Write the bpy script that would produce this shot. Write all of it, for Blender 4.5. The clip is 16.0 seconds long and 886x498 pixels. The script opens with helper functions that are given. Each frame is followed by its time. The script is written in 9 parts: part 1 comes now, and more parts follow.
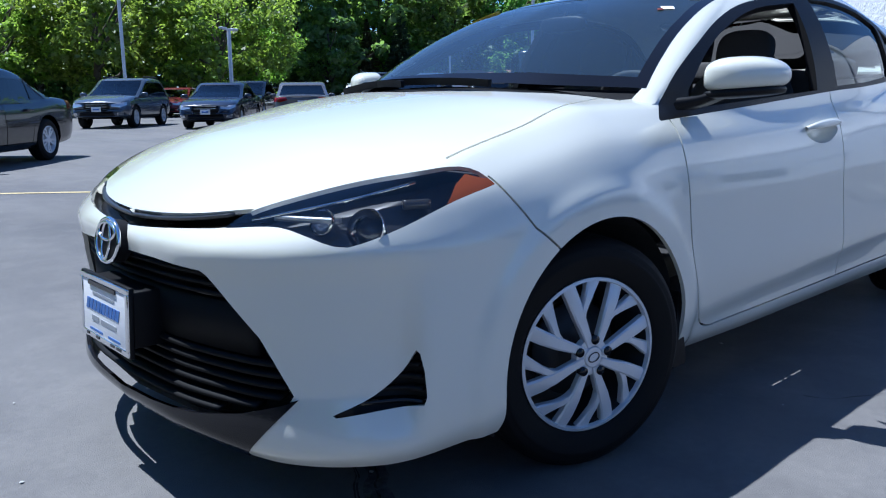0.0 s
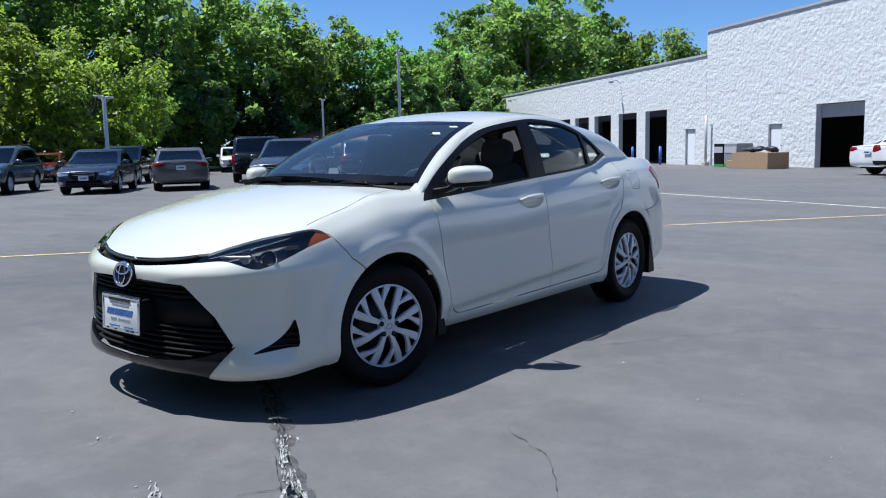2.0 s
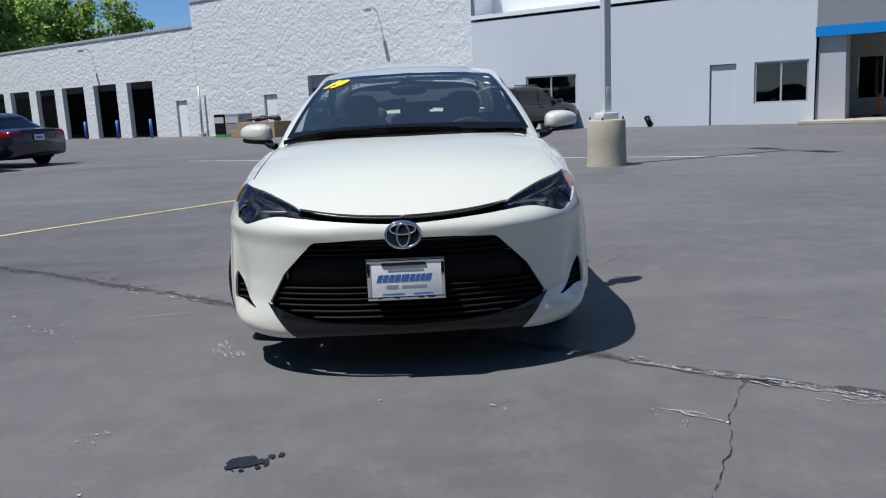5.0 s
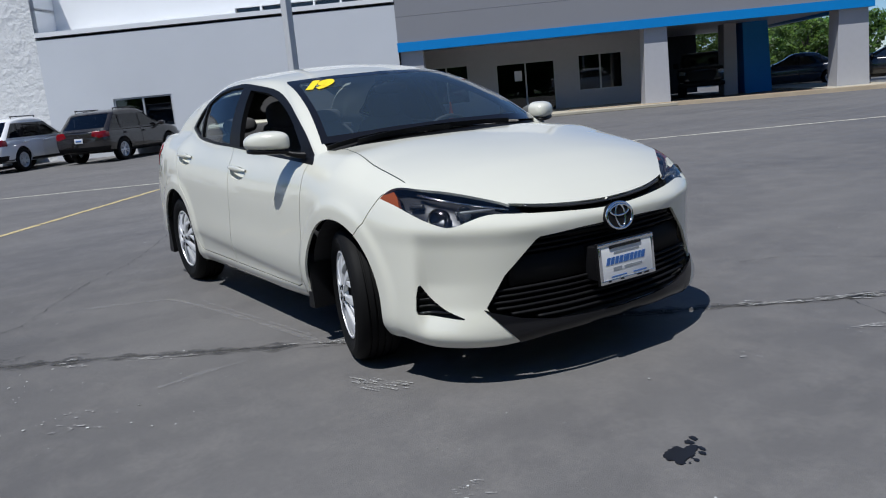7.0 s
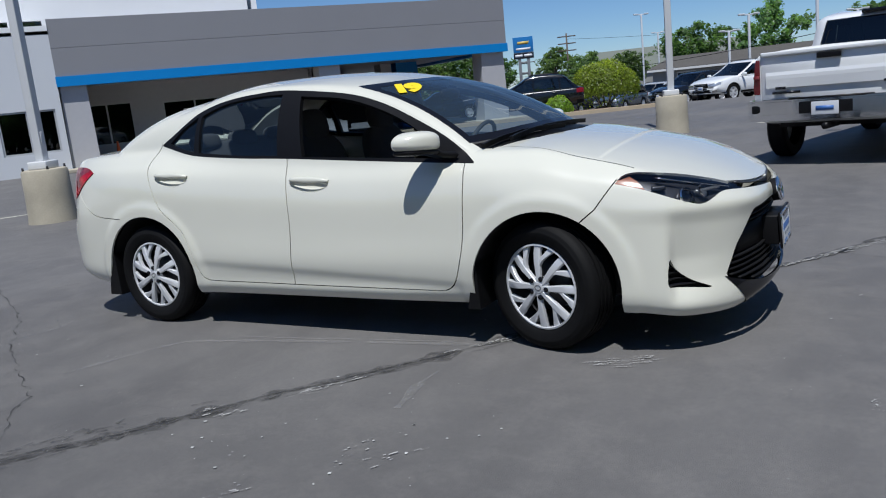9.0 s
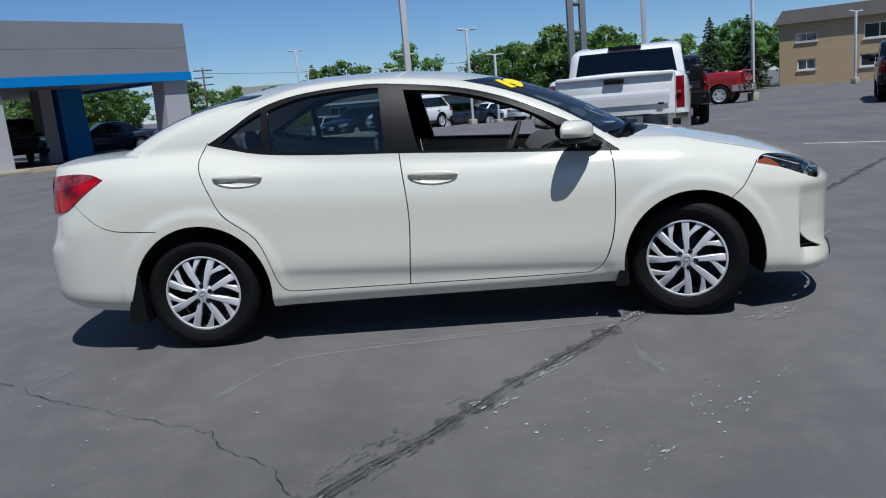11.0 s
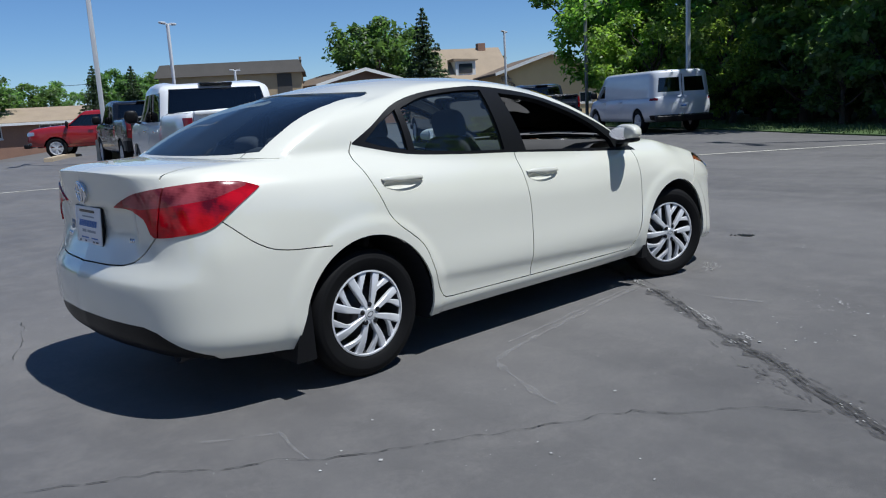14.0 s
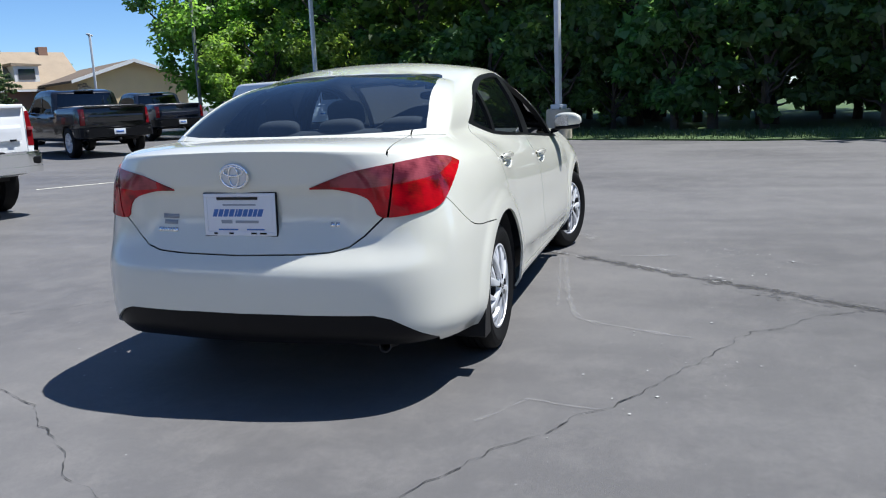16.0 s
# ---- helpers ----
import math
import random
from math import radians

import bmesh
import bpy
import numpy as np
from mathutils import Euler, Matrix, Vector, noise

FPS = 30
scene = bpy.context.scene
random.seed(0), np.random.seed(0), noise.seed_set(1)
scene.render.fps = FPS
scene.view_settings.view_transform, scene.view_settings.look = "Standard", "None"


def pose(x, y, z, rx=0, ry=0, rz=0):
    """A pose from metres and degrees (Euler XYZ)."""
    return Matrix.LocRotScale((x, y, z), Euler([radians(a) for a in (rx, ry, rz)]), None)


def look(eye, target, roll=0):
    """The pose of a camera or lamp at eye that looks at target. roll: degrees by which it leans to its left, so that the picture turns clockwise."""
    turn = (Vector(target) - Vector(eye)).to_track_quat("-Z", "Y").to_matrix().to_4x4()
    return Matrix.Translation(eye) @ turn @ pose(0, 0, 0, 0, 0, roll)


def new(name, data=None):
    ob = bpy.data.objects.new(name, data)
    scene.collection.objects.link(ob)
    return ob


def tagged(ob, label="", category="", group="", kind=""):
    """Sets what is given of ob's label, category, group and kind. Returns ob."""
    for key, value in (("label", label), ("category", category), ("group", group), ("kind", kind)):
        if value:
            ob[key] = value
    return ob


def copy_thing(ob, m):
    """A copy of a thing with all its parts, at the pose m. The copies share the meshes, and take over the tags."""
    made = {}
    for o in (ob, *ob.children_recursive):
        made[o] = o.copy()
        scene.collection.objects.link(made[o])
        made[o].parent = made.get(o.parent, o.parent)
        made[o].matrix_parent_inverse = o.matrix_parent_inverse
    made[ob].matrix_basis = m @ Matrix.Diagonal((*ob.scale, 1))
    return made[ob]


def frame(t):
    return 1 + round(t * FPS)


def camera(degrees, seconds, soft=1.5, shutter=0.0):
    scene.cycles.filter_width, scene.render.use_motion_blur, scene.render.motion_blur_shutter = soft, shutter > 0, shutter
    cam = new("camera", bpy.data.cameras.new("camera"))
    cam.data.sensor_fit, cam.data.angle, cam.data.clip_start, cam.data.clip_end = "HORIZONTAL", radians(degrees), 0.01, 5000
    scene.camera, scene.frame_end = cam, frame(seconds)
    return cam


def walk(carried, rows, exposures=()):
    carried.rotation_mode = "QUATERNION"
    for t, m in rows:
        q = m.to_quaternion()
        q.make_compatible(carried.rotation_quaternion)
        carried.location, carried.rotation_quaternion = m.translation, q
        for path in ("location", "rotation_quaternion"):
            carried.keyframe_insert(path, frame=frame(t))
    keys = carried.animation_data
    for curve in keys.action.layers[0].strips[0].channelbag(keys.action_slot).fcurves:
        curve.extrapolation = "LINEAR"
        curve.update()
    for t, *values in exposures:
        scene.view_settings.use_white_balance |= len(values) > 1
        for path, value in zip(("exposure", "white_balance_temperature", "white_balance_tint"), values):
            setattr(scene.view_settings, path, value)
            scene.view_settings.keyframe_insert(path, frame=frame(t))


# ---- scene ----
cam = camera(58.2, 16.0, soft=1.1)
PATH = [
    (0, (3.010, 2.074, 0.999), (1.685, 0.626, 0.618), -0.5),
    (0.5, (3.289, 2.466, 1.105), (1.912, 1.057, 0.762), -0.2),
    (1, (3.592, 2.961, 1.154), (2.164, 1.593, 0.853), -0.3),
    (1.5, (3.937, 3.368, 1.208), (2.456, 2.050, 0.946), -1.0),
    (2, (4.247, 3.534, 1.193), (2.700, 2.291, 0.944), -1.3),
    (2.5, (4.524, 3.275, 1.140), (2.893, 2.145, 0.892), -1.6),
    (3, (4.924, 2.820, 1.122), (3.195, 1.849, 0.863), -1.6),
    (3.5, (5.249, 2.245, 1.104), (3.422, 1.482, 0.819), -1.7),
    (4, (5.456, 1.590, 1.134), (3.549, 1.075, 0.819), -1.8),
    (4.2, (5.523, 1.303, 1.142), (3.592, 0.897, 0.814), -1.9),
    (4.7, (5.591, 0.571, 1.160), (3.627, 0.425, 0.812), -2.4),
    (5.25, (5.545, -0.226, 1.177), (3.585, -0.071, 0.810), -2.8),
    (5.8, (5.379, -0.982, 1.192), (3.469, -0.527, 0.813), -3.4),
    (6.3, (5.133, -1.627, 1.222), (3.306, -0.912, 0.832), -4.1),
    (6.5, (5.022, -1.853, 1.213), (3.237, -1.039, 0.826), -4.4),
    (7, (4.673, -2.415, 1.216), (3.017, -1.362, 0.830), -5.4),
    (7.5, (4.302, -2.946, 1.229), (2.795, -1.689, 0.844), -5.8),
    (8, (3.859, -3.435, 1.239), (2.513, -2.006, 0.854), -5.9),
    (8.5, (3.367, -3.897, 1.256), (2.197, -2.321, 0.871), -5.8),
    (9, (2.785, -4.275, 1.262), (1.799, -2.576, 0.884), -5.8),
    (9.5, (2.203, -4.590, 1.268), (1.404, -2.793, 0.904), -5.9),
    (10, (1.591, -4.823, 1.263), (0.995, -2.948, 0.904), -5.6),
    (10.2, (1.346, -4.892, 1.252), (0.835, -2.992, 0.894), -5.5),
    (10.7, (0.668, -5.046, 1.272), (0.400, -3.100, 0.898), -5.1),
    (11.25, (-0.089, -5.102, 1.277), (-0.079, -3.138, 0.901), -4.8),
    (11.8, (-0.853, -5.047, 1.282), (-0.556, -3.105, 0.905), -4.5),
    (12.3, (-1.536, -4.906, 1.298), (-0.981, -3.025, 0.904), -4.0),
    (12.5, (-1.812, -4.835, 1.301), (-1.157, -2.985, 0.914), -4.0),
    (13, (-2.424, -4.554, 1.277), (-1.526, -2.806, 0.904), -3.8),
    (13.5, (-3.026, -4.272, 1.295), (-1.906, -2.655, 0.933), -3.5),
    (14, (-3.570, -3.875, 1.292), (-2.252, -2.414, 0.933), -3.2),
    (14.5, (-4.071, -3.397, 1.306), (-2.576, -2.119, 0.943), -3.0),
    (15, (-4.526, -2.878, 1.281), (-2.875, -1.811, 0.912), -2.8),
    (15.5, (-4.888, -2.313, 1.274), (-3.111, -1.474, 0.903), -2.7),
    (16, (-5.135, -1.719, 1.264), (-3.257, -1.145, 0.884), -2.5),
]
walk(cam, [(t, look(eye, target, roll)) for t, eye, target, roll in PATH],
     exposures=[(0, 0.95, 5350, 9), (1, 0.88, 5550, 8), (1.5, 0.80, 5700, 8), (3, 0.55, 5900, 8), (4, 0.44, 6000, 8), (6.5, 0.18, 6100, 9), (8, 0.11, 6100, 9), (10, 0.11, 6000, 9), (12.5, 0.03, 5950, 8),
                (13.5, 0.14, 5950, 8), (14.5, 0.43, 6000, 8), (16, 0.84, 6100, 9)])

# ---- sky, sun and exposure ----
SUN_TO = Vector((0.17, -0.42, 1.0)).normalized()
world = bpy.data.worlds.new("world")
scene.world = world
world.use_nodes = True
wn, wl = world.node_tree.nodes, world.node_tree.links
sky = wn.new("ShaderNodeTexSky")
sky.sky_type = "NISHITA"
sky.sun_disc = False
sky.altitude = 1500
sky.sun_elevation = math.asin(SUN_TO.z)
sky.sun_rotation = math.atan2(SUN_TO.x, SUN_TO.y)
sky.air_density, sky.dust_density, sky.ozone_density = 1.0, 0.0, 10.0
wl.new(sky.outputs[0], wn["Background"].inputs[0])
wn["Background"].inputs[1].default_value = 0.078
sun = new("sun", bpy.data.lights.new("sun", "SUN"))
sun.data.energy, sun.data.angle, sun.data.color = 4.35, radians(0.55), (1.0, 0.965, 0.91)
sun.matrix_world = look(SUN_TO * 50, (0, 0, 0))
scene.view_settings.exposure = 0.0

# ---- materials ----
def material(name, color, rough=0.5, metal=0.0, vary=0.0, scale=6.0, fine=0.0, fine_scale=120.0, bump=0.0, bump_scale=60.0,
             coat=0.0, rand=0.0, spec=0.5, dark=None, rough_vary=0.0):
    """A principled material: colour with variation at two scales, relief, and per-object or per-island change."""
    m = bpy.data.materials.new(name)
    m.use_nodes = True
    n, l = m.node_tree.nodes, m.node_tree.links
    p = n["Principled BSDF"]
    p.inputs["Roughness"].default_value = rough
    p.inputs["Metallic"].default_value = metal
    p.inputs["Specular IOR Level"].default_value = spec
    p.inputs["Coat Weight"].default_value = coat
    p.inputs["Coat Roughness"].default_value = 0.03
    p.inputs["Coat IOR"].default_value = 1.6
    p.inputs["Base Color"].default_value = (*color, 1)
    coord = n.new("ShaderNodeTexCoord")
    last = None
    if vary or fine:
        a = n.new("ShaderNodeTexNoise")
        a.inputs["Scale"].default_value, a.inputs["Detail"].default_value = scale, 5
        b = n.new("ShaderNodeTexNoise")
        b.inputs["Scale"].default_value, b.inputs["Detail"].default_value = fine_scale, 3
        for t in (a, b):
            l.new(coord.outputs["Object"], t.inputs["Vector"])
        add = n.new("ShaderNodeMath"); add.operation = "MULTIPLY_ADD"
        l.new(a.outputs["Fac"], add.inputs[0]); add.inputs[1].default_value = vary * 2
        add.inputs[2].default_value = 1 - vary
        add2 = n.new("ShaderNodeMath"); add2.operation = "MULTIPLY_ADD"
        l.new(b.outputs["Fac"], add2.inputs[0]); add2.inputs[1].default_value = fine * 2
        l.new(add.outputs[0], add2.inputs[2])
        sub = n.new("ShaderNodeMath"); sub.operation = "SUBTRACT"
        l.new(add2.outputs[0], sub.inputs[0]); sub.inputs[1].default_value = fine
        last = sub.outputs[0]
        if rough_vary:
            r = n.new("ShaderNodeMath"); r.operation = "MULTIPLY_ADD"
            l.new(a.outputs["Fac"], r.inputs[0]); r.inputs[1].default_value = rough_vary
            r.inputs[2].default_value = rough - rough_vary / 2
            l.new(r.outputs[0], p.inputs["Roughness"])
    if rand:
        info = n.new("ShaderNodeObjectInfo")
        geo = n.new("ShaderNodeNewGeometry")
        s = n.new("ShaderNodeMath"); s.operation = "ADD"
        l.new(info.outputs["Random"], s.inputs[0]); l.new(geo.outputs["Random Per Island"], s.inputs[1])
        f = n.new("ShaderNodeMath"); f.operation = "FRACT"; l.new(s.outputs[0], f.inputs[0])
        ma = n.new("ShaderNodeMath"); ma.operation = "MULTIPLY_ADD"
        l.new(f.outputs[0], ma.inputs[0]); ma.inputs[1].default_value = rand * 2; ma.inputs[2].default_value = 1 - rand
        if last is not None:
            mm = n.new("ShaderNodeMath"); mm.operation = "MULTIPLY"
            l.new(last, mm.inputs[0]); l.new(ma.outputs[0], mm.inputs[1]); last = mm.outputs[0]
        else:
            last = ma.outputs[0]
    if last is not None:
        mix = n.new("ShaderNodeVectorMath"); mix.operation = "SCALE"
        mix.inputs[0].default_value = color
        l.new(last, mix.inputs["Scale"])
        l.new(mix.outputs[0], p.inputs["Base Color"])
    if bump:
        c = n.new("ShaderNodeTexNoise")
        c.inputs["Scale"].default_value, c.inputs["Detail"].default_value = bump_scale, 4
        l.new(coord.outputs["Object"], c.inputs["Vector"])
        bp = n.new("ShaderNodeBump")
        bp.inputs["Strength"].default_value, bp.inputs["Distance"].default_value = 1.0, bump
        l.new(c.outputs["Fac"], bp.inputs["Height"])
        l.new(bp.outputs[0], p.inputs["Normal"])
    return m


def broken(m, lo, hi, scale, most=1.0):
    """Wears a surface mark away in patches, so that what lies under it shows."""
    n, l = m.node_tree.nodes, m.node_tree.links
    c, t, r = n.new("ShaderNodeTexCoord"), n.new("ShaderNodeTexNoise"), n.new("ShaderNodeMapRange")
    t.inputs["Scale"].default_value, t.inputs["Detail"].default_value, t.inputs["Roughness"].default_value = scale, 6, 0.7
    r.inputs[1].default_value, r.inputs[2].default_value, r.inputs[4].default_value = lo, hi, most
    l.new(c.outputs["Object"], t.inputs["Vector"]); l.new(t.outputs["Fac"], r.inputs[0])
    l.new(r.outputs[0], n["Principled BSDF"].inputs["Alpha"])
    return m


def glass(name, tint, gloss=1.45, dust_haze=0.0, film_color=(0.60, 0.62, 0.64)):
    """A thin pane: clear straight through, tinted, mirrored by Fresnel, with a thin even dusty film whose colour can
    carry painted sky haze.
    """
    m = bpy.data.materials.new(name)
    m.use_nodes = True
    n, l = m.node_tree.nodes, m.node_tree.links
    n.remove(n["Principled BSDF"])
    tr, gl, fr, mx = n.new("ShaderNodeBsdfTransparent"), n.new("ShaderNodeBsdfGlossy"), n.new("ShaderNodeFresnel"), n.new("ShaderNodeMixShader")
    tr.inputs[0].default_value = (*tint, 1)
    gl.inputs["Roughness"].default_value = 0.01
    fr.inputs[0].default_value = gloss
    film, dx = n.new("ShaderNodeBsdfDiffuse"), n.new("ShaderNodeMixShader")
    film.inputs[0].default_value = (*film_color, 1)
    dx.inputs[0].default_value = dust_haze
    l.new(tr.outputs[0], dx.inputs[1]); l.new(film.outputs[0], dx.inputs[2])
    l.new(fr.outputs[0], mx.inputs[0]); l.new(dx.outputs[0], mx.inputs[1]); l.new(gl.outputs[0], mx.inputs[2])
    l.new(mx.outputs[0], n["Material Output"].inputs[0])
    return m


def asphalt_material():
    m = bpy.data.materials.new("asphalt")
    m.use_nodes = True
    n, l = m.node_tree.nodes, m.node_tree.links
    p = n["Principled BSDF"]
    coord = n.new("ShaderNodeTexCoord")

    def tex(scale, detail=6, rough=0.6, stretch=None):
        t = n.new("ShaderNodeTexNoise")
        t.inputs["Scale"].default_value, t.inputs["Detail"].default_value, t.inputs["Roughness"].default_value = scale, detail, rough
        if stretch:
            mp = n.new("ShaderNodeMapping")
            mp.inputs["Scale"].default_value = stretch
            mp.inputs["Rotation"].default_value = (0, 0, radians(-36))
            l.new(coord.outputs["Object"], mp.inputs[0]); l.new(mp.outputs[0], t.inputs["Vector"])
        else:
            l.new(coord.outputs["Object"], t.inputs["Vector"])
        return t.outputs["Fac"]

    def ramp(v, a, b, lo=0.0, hi=1.0):
        r = n.new("ShaderNodeMapRange")
        l.new(v, r.inputs[0])
        r.inputs[1].default_value, r.inputs[2].default_value, r.inputs[3].default_value, r.inputs[4].default_value = a, b, lo, hi
        return r.outputs[0]

    def mixc(f, a, b):
        x = n.new("ShaderNodeMix"); x.data_type = "RGBA"
        l.new(f, x.inputs["Factor"])
        for sock, v in ((x.inputs["A"], a), (x.inputs["B"], b)):
            if isinstance(v, tuple):
                sock.default_value = (*v, 1)
            else:
                l.new(v, sock)
        return x.outputs["Result"]

    big = ramp(tex(0.35, 5), 0.35, 0.68)
    col = mixc(big, (0.086, 0.083, 0.084), (0.136, 0.131, 0.128))
    streak = ramp(tex(0.5, 5, 0.6, (3.0, 0.5, 1)), 0.45, 0.72, 0, 0.6)
    col = mixc(streak, col, (0.173, 0.167, 0.162))
    stain = ramp(tex(1.4, 6, 0.7), 0.60, 0.74, 0, 0.45)
    col = mixc(stain, col, (0.064, 0.062, 0.064))
    mid = ramp(tex(3.5, 8, 0.75), 0.46, 0.66, 0, 0.55)
    col = mixc(mid, col, (0.191, 0.181, 0.172))
    pit = ramp(tex(42, 6, 0.8), 0.40, 0.66, 0, 0.40)
    col = mixc(pit, col, (0.076, 0.074, 0.075))
    grain = ramp(tex(420, 2), 0.35, 0.7, 0.0, 0.5)
    col = mixc(grain, col, (0.155, 0.150, 0.147))
    fleck = n.new("ShaderNodeTexVoronoi")
    fleck.inputs["Scale"].default_value = 9.0
    l.new(coord.outputs["Object"], fleck.inputs["Vector"])
    spot = ramp(fleck.outputs["Distance"], 0.03, 0.05, 1, 0)
    where = ramp(tex(2.2, 4), 0.56, 0.66)
    both = n.new("ShaderNodeMath"); both.operation = "MULTIPLY"
    l.new(spot, both.inputs[0]); l.new(where, both.inputs[1])
    col = mixc(both.outputs[0], col, (0.340, 0.340, 0.340))
    away = n.new("ShaderNodeVectorMath"); away.operation = "DISTANCE"
    away.inputs[1].default_value = (-0.6, -4.0, 0)
    l.new(coord.outputs["Object"], away.inputs[0])
    wob = n.new("ShaderNodeMath"); wob.operation = "MULTIPLY_ADD"
    l.new(tex(0.6, 4), wob.inputs[0]); wob.inputs[1].default_value = 3.0
    l.new(away.outputs["Value"], wob.inputs[2])
    seal = n.new("ShaderNodeVectorMath"); seal.operation = "SCALE"
    l.new(col, seal.inputs[0]); l.new(ramp(wob.outputs[0], 2.5, 6.5, 0.86, 1.06), seal.inputs["Scale"])
    col = seal.outputs[0]
    l.new(col, p.inputs["Base Color"])
    p.inputs["Specular IOR Level"].default_value = 0.22
    l.new(ramp(big, 0, 1, 0.55, 0.75), p.inputs["Roughness"])
    bp = n.new("ShaderNodeBump")
    bp.inputs["Strength"].default_value, bp.inputs["Distance"].default_value = 0.6, 0.004
    l.new(tex(260, 4), bp.inputs["Height"])
    l.new(bp.outputs[0], p.inputs["Normal"])
    return m


ASPHALT = asphalt_material()
PEARL = material("pearl_paint", (0.655, 0.648, 0.568), 0.24, vary=0.015, scale=3, fine=0.012, fine_scale=900, coat=0.85)
BLACKP = material("black_plastic", (0.007, 0.007, 0.008), 0.42, spec=0.17, vary=0.2, bump=0.0004, bump_scale=400)
BLACKG = material("gloss_black", (0.008, 0.008, 0.010), 0.12, spec=0.4)
DARKIN = material("cabin_dark", (0.02, 0.02, 0.022), 0.75, vary=0.2)
CABIN = material("cabin_grey", (0.040, 0.040, 0.043), 0.85, vary=0.15, fine=0.15, fine_scale=300)
DASH = material("dashboard_grey", (0.055, 0.055, 0.058), 0.8, vary=0.15, fine=0.15, fine_scale=300)
FABRIC = material("seat_fabric", (0.065, 0.065, 0.070), 0.95, vary=0.15, fine=0.3, fine_scale=500, bump=0.001, bump_scale=500)
RUBBER = material("tyre_rubber", (0.006, 0.006, 0.0065), 0.66, spec=0.14, vary=0.25, scale=8, bump=0.0006, bump_scale=300)
SILVER = material("silver_wheel", (0.62, 0.63, 0.65), 0.36, metal=0.25, vary=0.05)
SATIN = material("satin_metal", (0.42, 0.43, 0.45), 0.3, metal=0.8)
CHROME = material("chrome", (0.80, 0.81, 0.83), 0.08, metal=1.0)
STEEL = material("dark_steel", (0.05, 0.05, 0.055), 0.5, metal=0.6, vary=0.2)
# blue film colours paint a veil of sky reflection over the dusty glass
WINDOW = glass("car_glass", (0.50, 0.61, 0.66), 1.62, 0.006, (0.42, 0.55, 0.66))
REAR_GLASS = glass("rear_window_glass", (0.40, 0.50, 0.58), 2.0, 0.010, (0.30, 0.45, 0.66))
WINDSHIELD = glass("windshield_glass", (0.66, 0.79, 0.84), 2.35, 0.042, (0.42, 0.60, 0.72))
LENS = glass("clear_lens", (0.80, 0.82, 0.84), 1.7)
LAMPIN = material("lamp_housing", (0.055, 0.055, 0.060), 0.3, metal=0.5, vary=0.4, scale=30)
GRILLEM = material("grille_plastic", (0.009, 0.009, 0.010), 0.62, spec=0.12, vary=0.2)
AMBER = material("amber_reflector", (0.21, 0.048, 0.012), 0.2, coat=0.3)


def lamp_lens(name, bright, deep):
    """A moulded tail lamp lens: fine ribs and deeper patches behind a smooth face."""
    m = material(name, bright, 0.06, spec=0.38)
    n, l = m.node_tree.nodes, m.node_tree.links
    c, w, t = n.new("ShaderNodeTexCoord"), n.new("ShaderNodeTexWave"), n.new("ShaderNodeTexNoise")
    w.bands_direction = "Z"
    w.inputs["Scale"].default_value, w.inputs["Distortion"].default_value = 50.0, 1.5
    t.inputs["Scale"].default_value, t.inputs["Detail"].default_value = 11.0, 5
    add, r, x = n.new("ShaderNodeMath"), n.new("ShaderNodeMapRange"), n.new("ShaderNodeMix")
    add.operation, x.data_type = "MULTIPLY_ADD", "RGBA"
    l.new(c.outputs["Object"], w.inputs["Vector"]); l.new(c.outputs["Object"], t.inputs["Vector"])
    l.new(w.outputs["Fac"], add.inputs[0]); add.inputs[1].default_value = 0.04; l.new(t.outputs["Fac"], add.inputs[2])
    l.new(add.outputs[0], r.inputs[0]); r.inputs[1].default_value, r.inputs[2].default_value = 0.36, 0.62
    x.inputs["A"].default_value, x.inputs["B"].default_value = (*deep, 1), (*bright, 1)
    l.new(r.outputs[0], x.inputs["Factor"]); l.new(x.outputs["Result"], n["Principled BSDF"].inputs["Base Color"])
    return m


REDLENS = lamp_lens("red_lens", (0.47, 0.002, 0.010), (0.080, 0.0005, 0.004))
REDDARK = material("dark_red_lens", (0.17, 0.004, 0.008), 0.15, vary=0.3, scale=12)
PINKLENS = lamp_lens("pale_red_lens", (0.30, 0.060, 0.070), (0.085, 0.008, 0.012))
YELLOW = material("yellow_sticker", (0.85, 0.62, 0.01), 0.5)
WHITEP = material("white_card", (0.75, 0.75, 0.76), 0.5)
BLUEINK = material("blue_print", (0.05, 0.14, 0.40), 0.5)
GREYINK = material("grey_print", (0.28, 0.30, 0.33), 0.5)
CONCRETE = material("concrete", (0.40, 0.36, 0.28), 0.85, vary=0.25, scale=3, fine=0.15, fine_scale=60, bump=0.003, bump_scale=80)
POLEPAINT = material("white_pole_paint", (0.62, 0.63, 0.64), 0.45, vary=0.1, scale=2)
LINEPAINT = broken(material("worn_line_paint", (0.55, 0.53, 0.45), 0.8, vary=0.4, scale=4, fine=0.3, fine_scale=40), 0.30, 0.48, 14)
YELLOWLINE = broken(material("worn_yellow_line", (0.50, 0.40, 0.20), 0.8, vary=0.35, scale=4, fine=0.3, fine_scale=40), 0.30, 0.48, 14)
CRACKM = broken(material("crack_dark", (0.024, 0.024, 0.025), 0.95, vary=0.3), 0.38, 0.54, 16)
SEAMSOFT = broken(material("worn_joint", (0.066, 0.064, 0.064), 0.95, vary=0.3, scale=9), 0.36, 0.66, 22, 0.75)
SEALPALE = broken(material("pale_scuff", (0.38, 0.375, 0.365), 0.9, vary=0.4, scale=15, fine=0.3, fine_scale=90), 0.36, 0.54, 60)

